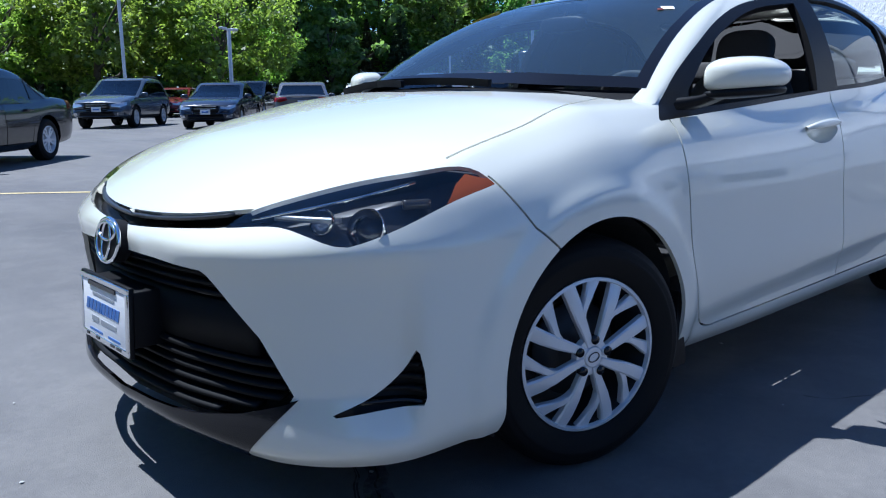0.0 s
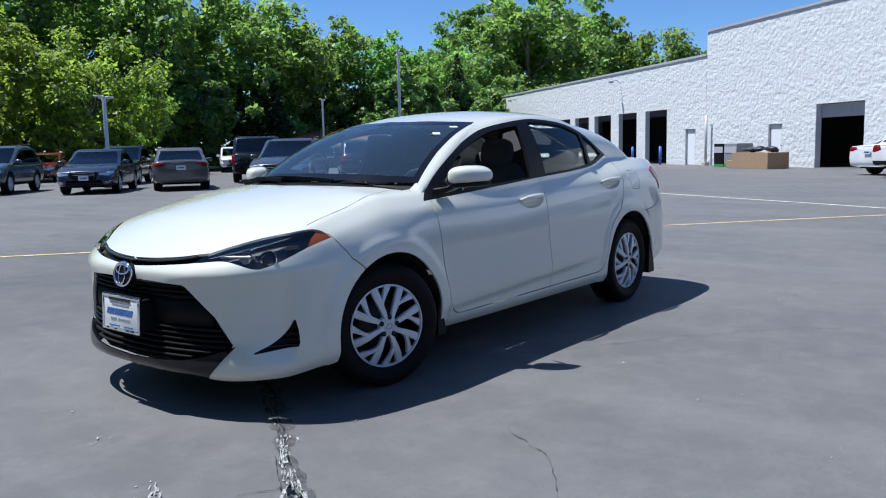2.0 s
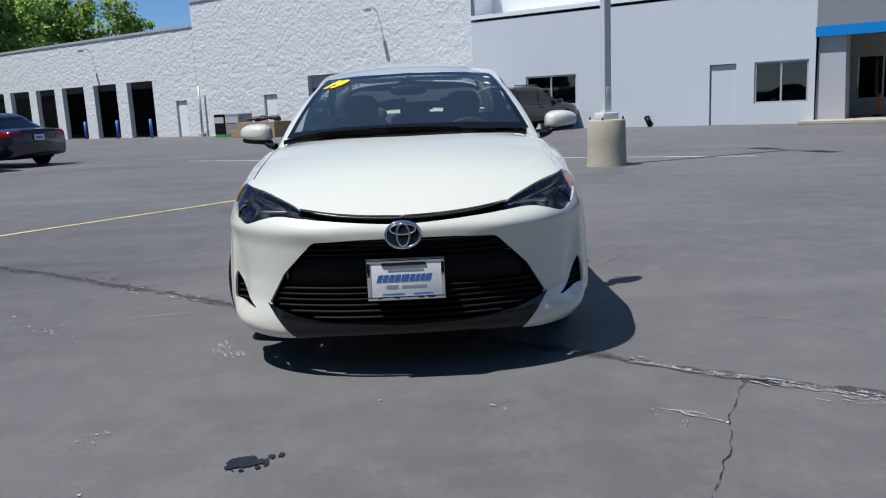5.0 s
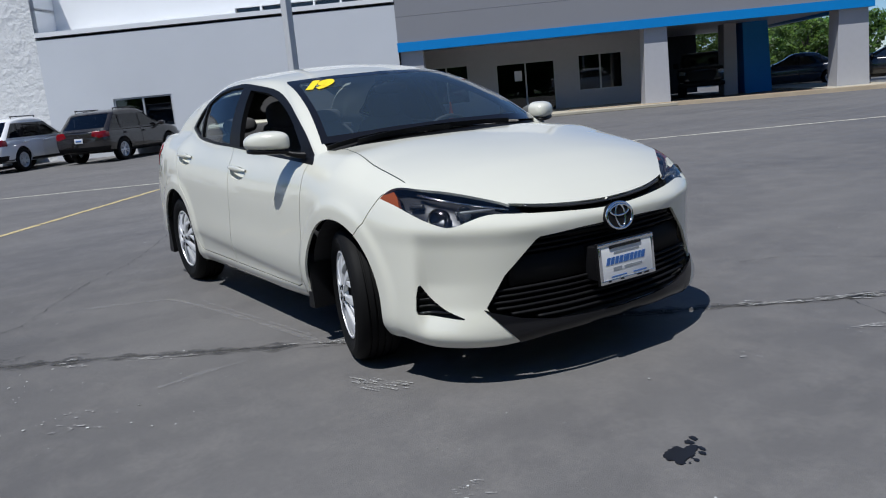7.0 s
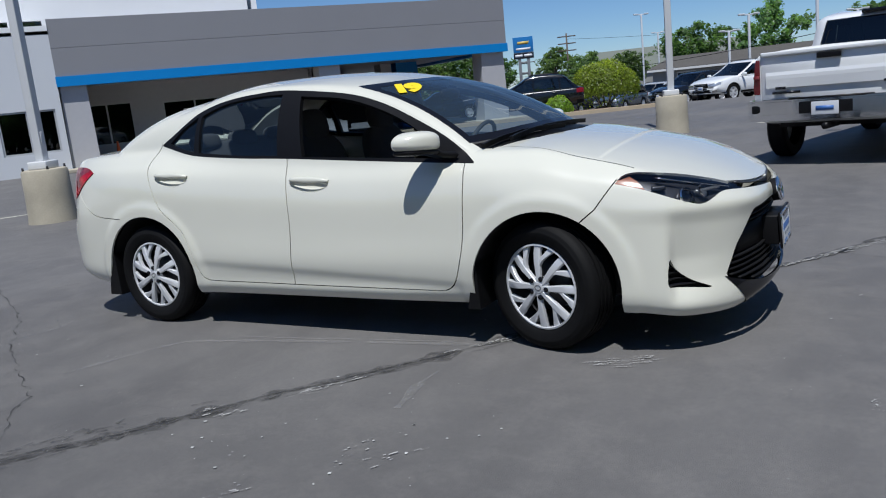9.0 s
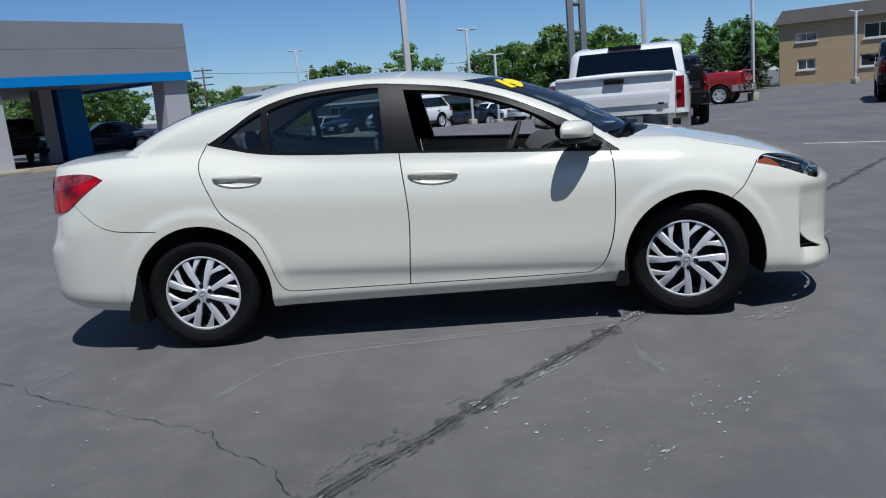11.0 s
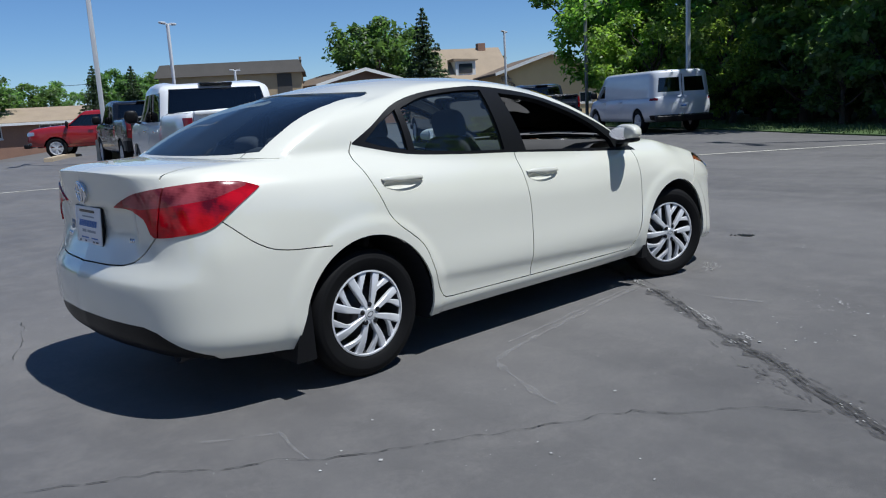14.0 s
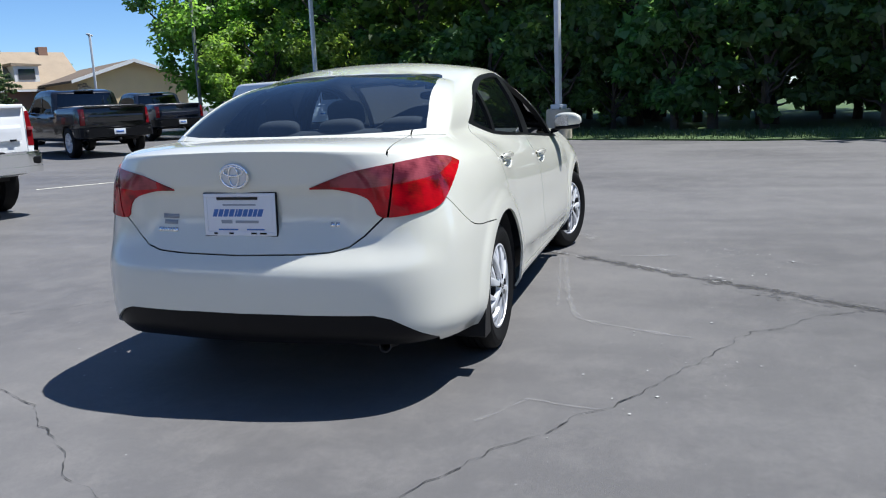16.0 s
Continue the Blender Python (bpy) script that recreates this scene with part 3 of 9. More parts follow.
# near-black colour carries the shade of rooms, garage openings and lane
INDOOR_SHADE = material("indoor_shade_color", (0.05, 0.05, 0.055), 0.9, vary=0.3)
FRAMEM = material("window_frame_metal", (0.45, 0.46, 0.47), 0.4, metal=0.3)
SHOPGLASS = glass("shop_glass", (0.30, 0.33, 0.34), 1.8)
CARD = material("cardboard", (0.33, 0.22, 0.13), 0.9, vary=0.12, scale=4)
BLUEPAINT = material("blue_bollard_paint", (0.04, 0.12, 0.45), 0.5)


def wall_grid(bm, u0, u1, z0, z1, holes, step=0.1, relief=0.03, y0=0.0):
    """A wall face with relief, and real reveals round its holes."""
    us = sorted({round(u0 + i * step, 3) for i in range(int(round((u1 - u0) / step)) + 1)} | {h[k] for h in holes for k in (0, 1)})
    zs = sorted({round(z0 + i * step, 3) for i in range(int(round((z1 - z0) / step)) + 1)} | {h[k] for h in holes for k in (2, 3)})
    grid = {}

    def vert(i, j):
        if (i, j) not in grid:
            u, z = us[i], zs[j]
            d = 0.0
            if relief and z0 < z < z1 and u0 < u < u1 and not any(h[0] - 0.06 <= u <= h[1] + 0.06 and h[2] - 0.06 <= z <= h[3] + 0.06 for h in holes):
                row = math.floor(z / 0.2)
                col = math.floor(u / 0.4 + 0.5 * (row % 2))
                d = (noise.noise(Vector((col * 1.37 + 0.3, row * 2.11 + 0.2, 0.5))) * 0.7 + noise.noise(Vector((u * 9, z * 10, 4.5))) * 0.9) * relief * 0.55
            grid[(i, j)] = bm.verts.new((u, y0 - d, z))
        return grid[(i, j)]
    for i in range(len(us) - 1):
        for j in range(len(zs) - 1):
            cu, cz = (us[i] + us[i + 1]) / 2, (zs[j] + zs[j + 1]) / 2
            if any(h[0] < cu < h[1] and h[2] < cz < h[3] for h in holes):
                continue
            bm.faces.new((vert(i, j), vert(i + 1, j), vert(i + 1, j + 1), vert(i, j + 1)))
    for a, b, c, d in holes:
        for p, q in (((a, c), (a, d)), ((a, d), (b, d)), ((b, d), (b, c))):
            bm.faces.new([bm.verts.new((p[0], y0, p[1])), bm.verts.new((q[0], y0, q[1])), bm.verts.new((q[0], y0 + 0.3, q[1])), bm.verts.new((p[0], y0 + 0.3, p[1]))])
        if c > 0.05:
            bm.faces.new([bm.verts.new((a, y0, c)), bm.verts.new((a, y0 + 0.3, c)), bm.verts.new((b, y0 + 0.3, c)), bm.verts.new((b, y0, c))])


def placed(name, bm, mat, label="", category="", kind="structure", parent=None, smooth=False):
    ob = part(name, bm, mat, parent, label if parent is not None else "", smooth=smooth)
    if parent is None:
        ob.matrix_basis = BUILD
        tagged(ob, label, category, kind=kind)
    return ob


def framed_window(name, u0, u1, z0, z1, y, mullions=(), label="dark framed shop window"):
    th = thing(name, label, "window", BUILD, kind="structure")
    bm = bmesh.new()
    for a, b, c, d in ((u0, u1, z1 - 0.06, z1), (u0, u1, z0, z0 + 0.06), (u0, u0 + 0.06, z0 + 0.06, z1 - 0.06), (u1 - 0.06, u1, z0 + 0.06, z1 - 0.06)) + tuple((m - 0.03, m + 0.03, z0 + 0.06, z1 - 0.06) for m in mullions):
        box(bm, a, b, y + 0.05, y + 0.14, c, d)
    part("window_frame", bm, FRAMEM, th, smooth=False)
    xs = [u0] + list(mullions) + [u1]
    for a, b in zip(xs, xs[1:]):
        bm = bmesh.new(); box(bm, a + 0.03, b - 0.03, y + 0.09, y + 0.10, z0 + 0.05, z1 - 0.05)
        part("pane", bm, SHOPGLASS, th, smooth=False)
    return th


def building():
    doors = [(-58.4, -55.9), (-54.6, -52.3), (-51.4, -48.9), (-48.0, -45.7), (-44.8, -42.3), (-41.2, -38.8), (-37.7, -35.2)]
    holes = [(a, b, 0.0, 3.23) for a, b in doors]
    bm = bmesh.new(); wall_grid(bm, -65.8, -31.2, 0, 5.86, holes + [(-33.2, -32.2, 0.0, 2.0)], 0.13)
    placed("wall_low", bm, BLOCKS, "white painted split-face block wall with garage openings", "wall", smooth=True)
    bm = bmesh.new(); wall_grid(bm, -31.2, -13.2, 0, 7.1, [(-26.0, -25.0, 0.0, 2.03), (-22.8, -20.0, 0.0, 2.8)], 0.10)
    placed("wall_tall", bm, BLOCKS, "tall white painted split-face block wall", "wall", smooth=True)
    bm = bmesh.new()
    for a, b, h in ((-65.8, -31.2, 5.86), (-31.2, -13.2, 7.1)):
        box(bm, a, b, -0.06, 0.34, h, h + 0.12)
    placed("parapet_cap", bm, LIGHTPANEL, "thin metal cap along the parapet", "trim")
    bm = bmesh.new(); box(bm, -65.8, -13.2, 0.3, 22, 5.5, 5.6); box(bm, -31.2, -13.2, 0.3, 22, 6.8, 6.9); box(bm, -65.8, -65.5, 0.3, 22, 0, 5.86); box(bm, -31.4, -31.2, 0.3, 22, 5.6, 7.1); box(bm, -13.5, -13.2, 0.3, 22, 0, 7.1); box(bm, -65.8, -13.2, 21.8, 22, 0, 5.5)
    placed("roof_low", bm, WHITEWALL, "flat roof and rear walls of the workshop", "roof")
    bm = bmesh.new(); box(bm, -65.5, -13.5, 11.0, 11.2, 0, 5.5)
    placed("wall_inner", bm, INDOOR_SHADE, "workshop back wall, near-black to stand for indoor shade", "wall")
    # service doors, lintel, roller door
    for k, (a, b, h) in enumerate(((-33.2, -32.2, 2.0), (-26.0, -25.0, 2.03))):
        th = thing("door_%d" % (k + 1), "white painted steel service door in the block wall", "door", BUILD, kind="structure")
        bm = bmesh.new(); box(bm, a + 0.05, b - 0.05, 0.10, 0.15, 0, h - 0.05, 0.01); part("door_leaf", bm, WHITEWALL, th, smooth=False)
        bm = bmesh.new(); box(bm, a, a + 0.05, 0.02, 0.2, 0, h); box(bm, b - 0.05, b, 0.02, 0.2, 0, h); box(bm, a + 0.05, b - 0.05, 0.02, 0.2, h - 0.05, h); part("door_frame", bm, FRAMEM, th, smooth=False)
        bm = bmesh.new(); box(bm, b - 0.16, b - 0.10, 0.04, 0.10, 0.98, 1.02); part("door_handle", bm, STEEL, th, smooth=False)
    bm = bmesh.new(); box(bm, -22.75, -20.05, 0.25, 0.32, 2.2, 2.78)
    for i in range(4):
        box(bm, -22.75, -20.05, 0.235, 0.25, 2.22 + i * 0.14, 2.33 + i * 0.14)
    placed("roller_door", bm, LIGHTPANEL, "half-open roller door in the block wall", "door")
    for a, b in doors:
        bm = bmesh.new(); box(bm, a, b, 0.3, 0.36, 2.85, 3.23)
        placed("roller_door", bm, INDOOR_SHADE, "rolled-up garage door in its opening, coloured dark for shade", "door")
    for u in (-38.2, -34.9, -41.6):
        th = thing("bollard", "blue painted steel bollard beside a garage opening", "bollard", BUILD, "bollards at the workshop", "")
        bm = bmesh.new(); tube(bm, (u, -0.6, 0), (u, -0.6, 1.05), 0.08, n=14); part("post", bm, BLUEPAINT, th)
        bm = bmesh.new(); oval_disc(bm, Matrix.Translation((u, -0.6, 1.05)), 0.08, 0.08, 0, 14, 0.04); part("cap", bm, BLUEPAINT, th)
    th = thing("vent_pipe", "grey pipe standing against the block wall", "pipe", BUILD)
    bm = bmesh.new(); tube(bm, (-30.8, -0.25, 0), (-30.8, -0.25, 2.7), 0.07, n=12); part("pipe", bm, FRAMEM, th)
    bm = bmesh.new(); box(bm, -30.95, -30.65, -0.4, -0.1, 0, 0.15); part("foot", bm, CONCRETE, th, smooth=False)
    for u, z in ((-18.2, 5.48), (-41.0, 5.40), (-60.2, 5.40)):
        th = thing("wall_lamp", "small gooseneck lamp on the block wall", "lamp", BUILD, "lamps on the workshop wall")
        bm = bmesh.new()
        pts = [Vector((u, -0.02, z - 0.12)), Vector((u, -0.25, z + 0.02)), Vector((u, -0.5, z)), Vector((u, -0.6, z - 0.06))]
        for a, b in zip(pts, pts[1:]):
            tube(bm, a, b, 0.025, n=8)
        part("arm", bm, FRAMEM, th)
        bm = bmesh.new(); box(bm, u - 0.09, u + 0.09, -0.85, -0.52, z - 0.16, z - 0.04, 0.03); part("lamp_head", bm, LIGHTPANEL, th, smooth=False)
    # smooth grey wing
    bm = bmesh.new()
    wall_grid(bm, -13.2, 0.0, 0, 4.5, [(-10.7, -8.5, 0.9, 2.07), (-3.4, -2.5, 0.0, 2.07), (-1.9, -0.2, 0.7, 2.07)], 0.4, 0.0)
    placed("wall_wing", bm, SMOOTHWALL, "smooth pale grey wall of the showroom wing", "wall")
    bm = bmesh.new(); box(bm, -13.2, 0.0, -0.045, 1.7, 4.5, 4.66)
    placed("ledge", bm, WHITEWALL, "white ledge along the top of the grey wall", "trim")
    bm = bmesh.new(); wall_grid(bm, -13.2, 7.2, 4.6, 9.5, [(-6.2 + i * 1.02, -5.24 + i * 1.02, 4.80, 5.04) for i in range(6)], 0.8, 0.0, 1.7)
    placed("wall_upper", bm, WHITEWALL, "white set-back upper wall with a strip of small windows", "wall")
    bm = bmesh.new(); box(bm, -13.2, 7.2, 1.95, 14, 9.3, 9.5); box(bm, 7.0, 7.2, 1.95, 14, 4.6, 9.3); box(bm, -13.2, -13.0, 1.95, 14, 4.6, 9.3); box(bm, -13.2, 0, 1.95, 2.0, 4.55, 9.3)
    placed("roof_upper", bm, WHITEWALL, "flat roof of the showroom wing", "roof")
    bm = bmesh.new(); box(bm, -6.3, 0.0, 1.9, 1.95, 4.7, 5.1)
    placed("clerestory", bm, SHOPGLASS, "strip of dark small windows", "window")
    bm = bmesh.new(); box(bm, -13.0, 0, 4.0, 4.2, 0, 4.5); box(bm, -13.0, 0, 0.35, 4.0, 4.2, 4.3)
    placed("wall_office", bm, INDOOR_SHADE, "room behind the grey wall, coloured dark for shade", "wall")
    framed_window("window_1", -10.7, -8.5, 0.9, 2.07, 0.0, (-9.6,))
    framed_window("window_2", -1.9, -0.2, 0.7, 2.07, 0.0, (-1.05,))
    bm = bmesh.new(); box(bm, -3.38, -2.52, 0.08, 0.14, 0, 2.05, 0.01)
    placed("door_3", bm, SMOOTHWALL, "grey painted steel door", "door")
    th = thing("standpipe", "short dark standpipe on the grey wall", "pipe", BUILD)
    bm = bmesh.new(); tube(bm, (-5.6, -0.02, 0.35), (-5.6, -0.25, 0.35), 0.06, n=10); tube(bm, (-5.6, -0.25, 0.36), (-5.4, -0.3, 0.05), 0.09, 0.11, 10); part("elbow", bm, BLACKP, th)
    # canopy
    for x0, x1, y0, y1, z0, z1 in ((0.0, 16.6, 0.0, 0.25, 3.06, 3.955), (0.0, 16.6, -0.004, 0.25, 3.96, 4.86), (16.35, 16.6, 0.25, 13, 3.06, 4.86), (0.0, 0.25, 0.25, 1.6, 3.06, 4.86)):
        bm = bmesh.new(); box(bm, x0, x1, y0, y1, z0, z1)
        placed("fascia", bm, GREYPANEL, "grey panelled canopy fascia", "canopy")
    bm = bmesh.new(); box(bm, -0.02, 16.63, -0.05, 0.25, 2.74, 3.06); box(bm, 16.35, 16.63, 0.25, 13, 2.74, 3.06)
    placed("fascia_band", bm, BLUEBAND, "bright blue band along the canopy edge", "trim")
    bm = bmesh.new(); box(bm, 0.0, 16.35, 0.25, 13, 2.86, 2.95); box(bm, 0.0, 16.35, 0.25, 13, 4.6, 4.7)
    placed("ceiling", bm, LIGHTPANEL, "pale soffit under the canopy", "ceiling")
    for u0, u1, y, mat in ((0.05, 0.85, 0.15, LIGHTPANEL), (8.75, 9.55, 0.15, LIGHTPANEL), (15.5, 16.5, 0.15, LIGHTPANEL), (12.88, 13.38, 4.7, LIGHTPANEL)):
        th = thing("canopy_column", "tapered grey column under the canopy", "column", BUILD, "canopy columns")
        bm = bmesh.new(); box(bm, u0, u1, y, y + 0.8, 0.0, 2.86, 0.015)
        for v in bm.verts:
            if v.co.z < 1:
                v.co.x += (v.co.x - (u0 + u1) / 2) * 0.14
        part("shaft", bm, mat, th, smooth=False)
    th = thing("blue_portal", "bright blue entrance pillar under the canopy", "pillar", BUILD)
    bm = bmesh.new(); prism(bm, [(13.75, 0), (14.85, 0), (14.70, 2.86), (13.70, 2.86)], 4.9, 6.4, "y"); part("pillar", bm, BLUEBAND, th, smooth=False)
    bm = bmesh.new()
    wall_grid(bm, 0.0, 9.4, 0, 2.9, [(0.6, 2.4, 0.65, 2.2), (3.5, 5.9, 0.0, 2.1), (6.8, 8.6, 0.72, 2.18)], 0.5, 0.0, 3.8)
    placed("wall_shop", bm, LIGHTPANEL, "light grey shop wall under the canopy", "wall")
    framed_window("window_3", 0.6, 2.4, 0.65, 2.2, 3.8, (1.5,))
    framed_window("window_4", 6.8, 8.6, 0.72, 2.18, 3.8, (7.7,))
    framed_window("door_4", 3.5, 5.9, 0.06, 2.1, 3.8, (4.7,), "double glass entrance door in metal frame")
    # added walls close the lane from view; its shade is in their colour
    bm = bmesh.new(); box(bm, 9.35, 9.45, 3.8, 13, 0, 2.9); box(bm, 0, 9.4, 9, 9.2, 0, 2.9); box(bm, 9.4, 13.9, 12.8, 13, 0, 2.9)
    placed("wall_lane", bm, INDOOR_SHADE, "service lane walls, coloured dark for shade", "wall")
    bm = bmesh.new(); box(bm, 4.25, 4.55, 3.87, 3.885, 1.35, 1.75); placed("door_notice", bm, WHITEP, "small white notice on the glass door", "notice")
    bm = bmesh.new(); box(bm, -0.3, 9.6, -0.9, 3.8, 0.0, 0.11, 0.02); box(bm, 14.9, 17.2, -0.9, 9, 0.0, 0.11, 0.02)
    placed("pavement", bm, CONCRETE, "tan concrete kerb and walk before the shop", "pavement")
    th = thing("traffic_cone", "orange traffic cone on the walk", "cone", BUILD @ pose(1.6, 2.4, 0.11))
    bm = bmesh.new(); revolve(bm, [(0.12, 0.03), (0.10, 0.05), (0.03, 0.68), (0.02, 0.70)], 16, "Z"); part("cone_body", bm, material("orange_plastic", (0.75, 0.13, 0.03), 0.5), th)
    bm = bmesh.new(); box(bm, -0.17, 0.17, -0.17, 0.17, 0, 0.035, 0.008); part("cone_base", bm, BLACKP, th, smooth=False)
    # clutter by the workshop
    for u0, u1, y0, y1, h in ((-25.2, -22.6, -2.6, -1.5, 0.72), (-25.9, -25.3, -2.4, -1.7, 0.35)):
        th = thing("cardboard_box", "long brown cardboard box on the asphalt", "box", BUILD)
        bm = bmesh.new(); box(bm, u0, u1, y0, y1, 0.002, h, 0.01); part("carton", bm, CARD, th, smooth=False)
        bm = bmesh.new(); box(bm, u0 + 0.01, u1 - 0.01, (y0 + y1) / 2 - 0.03, (y0 + y1) / 2 + 0.03, h + 0.001, h + 0.004); part("tape", bm, material("packing_tape", (0.45, 0.35, 0.22), 0.3), th, smooth=False)
    for u0, u1, mat in ((-28.2, -27.4, BLACKP), (-27.35, -26.3, GREYPANEL)):
        th = thing("waste_bin", "dark waste bin on a green base by the wall", "bin", BUILD)
        bm = bmesh.new(); box(bm, u0, u1, -1.5, -0.6, 0.13, 1.15, 0.03); part("bin_body", bm, mat, th, smooth=False)
        bm = bmesh.new(); box(bm, u0 + 0.05, u1 - 0.05, -1.52, -1.505, 0.7, 1.0); part("bin_panel", bm, LIGHTPANEL, th, smooth=False)
        bm = bmesh.new(); box(bm, u0, u1, -1.5, -0.6, 0.0, 0.125, 0.01); part("bin_base", bm, material("green_plastic", (0.05, 0.25, 0.06), 0.5), th, smooth=False)
    th = thing("scrap_pile", "dark car parts heaped on a carton", "scrap", BUILD)
    rnd = random.Random(2)
    for _ in range(9):
        bm = bmesh.new(); spheroid(bm, (rnd.uniform(-24.9, -23.2), rnd.uniform(-2.4, -1.7), 0.80 + rnd.uniform(0, 0.12)), rnd.uniform(0.12, 0.4), rnd.uniform(0.1, 0.25), rnd.uniform(0.06, 0.12), 2.2, 12, 8)
        part("car_part", bm, STEEL, th)



# ---- the white sedan: its shell as one lofted skin ----
# plan of the widest outline from nose to tail, one side
PLAN = [(2.28, 0.0), (2.253, 0.32), (2.155, 0.60), (2.00, 0.775), (1.79, 0.855), (1.5, 0.880), (1.25, 0.887), (0.98, 0.888), (0.4, 0.888),
        (-0.4, 0.888), (-0.95, 0.888), (-1.35, 0.888), (-1.75, 0.872), (-2.08, 0.815), (-2.275, 0.665), (-2.365, 0.34), (-2.39, 0.0)]
LOW = [0.205, 0.20, 0.175, 0.18, 0.205, 0.22, 0.22, 0.215, 0.215, 0.215, 0.215, 0.22, 0.24, 0.26, 0.27, 0.28, 0.28]
TOP = [0.715, 0.72, 0.745, 0.79, 0.85, 0.92, 0.965, 0.965, 0.94, 0.985, 1.035, 1.09, 1.09, 1.075, 1.06, 1.07, 1.075]
KNOTS = [0.0, 0.06, 0.14, 0.30, 0.5, 0.7, 0.87, 1.0]
# inward offsets of the outline at those heights, by region
NOSE = [-0.02, 0.0, -0.005, -0.03, -0.03, -0.02, -0.015, -0.07]
CORNER = [-0.03, 0.0, 0.005, 0.0, -0.01, -0.02, -0.035, -0.09]
FENDER = [-0.03, -0.01, 0.0, 0.0, 0.0, -0.006, -0.055, -0.155]
COWL = [-0.07, -0.03, -0.012, 0.0, -0.008, -0.02, -0.055, -0.14]
DOOR = [-0.055, -0.022, -0.014, 0.0, -0.01, -0.02, -0.05, -0.10]
HAUNCH = [-0.03, -0.01, 0.0, 0.0, -0.002, -0.012, -0.055, -0.19]
QUARTER = [-0.05, -0.01, 0.0, 0.0, -0.005, -0.035, -0.065, -0.14]
TAIL = [-0.06, -0.015, 0.0, 0.006, -0.012, -0.075, -0.072, -0.062]


def blend(a, b, t):
    return [x * (1 - t) + y * t for x, y in zip(a, b)]


REGIONS = [NOSE, NOSE, blend(NOSE, CORNER, 0.6), CORNER, blend(CORNER, FENDER, 0.4), FENDER, FENDER, COWL, DOOR, DOOR,
           blend(DOOR, HAUNCH, 0.4), HAUNCH, blend(HAUNCH, QUARTER, 0.4), QUARTER, blend(QUARTER, TAIL, 0.5), TAIL, TAIL]
HOOD_MID = pchip([2.21, 2.1, 1.95, 1.8, 1.5, 1.2, 0.8], [0.712, 0.775, 0.845, 0.90, 0.97, 1.02, 1.09])
TRUNK_MID = pchip([-1.2, -1.85, -2.2, -2.335], [1.12, 1.105, 1.10, 1.075])
ROOF_MID = pchip([0.38, 0.1, -0.3, -0.6, -0.9, -1.22], [1.372, 1.425, 1.455, 1.457, 1.435, 1.385])
GLASS_FRONT = [(1.14, 0.0, 1.032), (1.10, 0.40, 1.027)]
GLASS_REAR = [(-1.79, 0.60, 1.098), (-1.865, 0.34, 1.10), (-1.885, 0.0, 1.10)]
HEADER = [(0.38, 0.0, 1.372), (0.33, 0.34, 1.366), (0.18, 0.548, 1.352)]
RAIL = [(0.18, 0.548, 1.352), (-0.1, 0.585, 1.387), (-0.45, 0.595, 1.405), (-0.75, 0.588, 1.39), (-1.03, 0.565, 1.335)]
TAILHEADER = [(-1.03, 0.565, 1.335), (-1.165, 0.42, 1.362), (-1.22, 0.0, 1.385)]


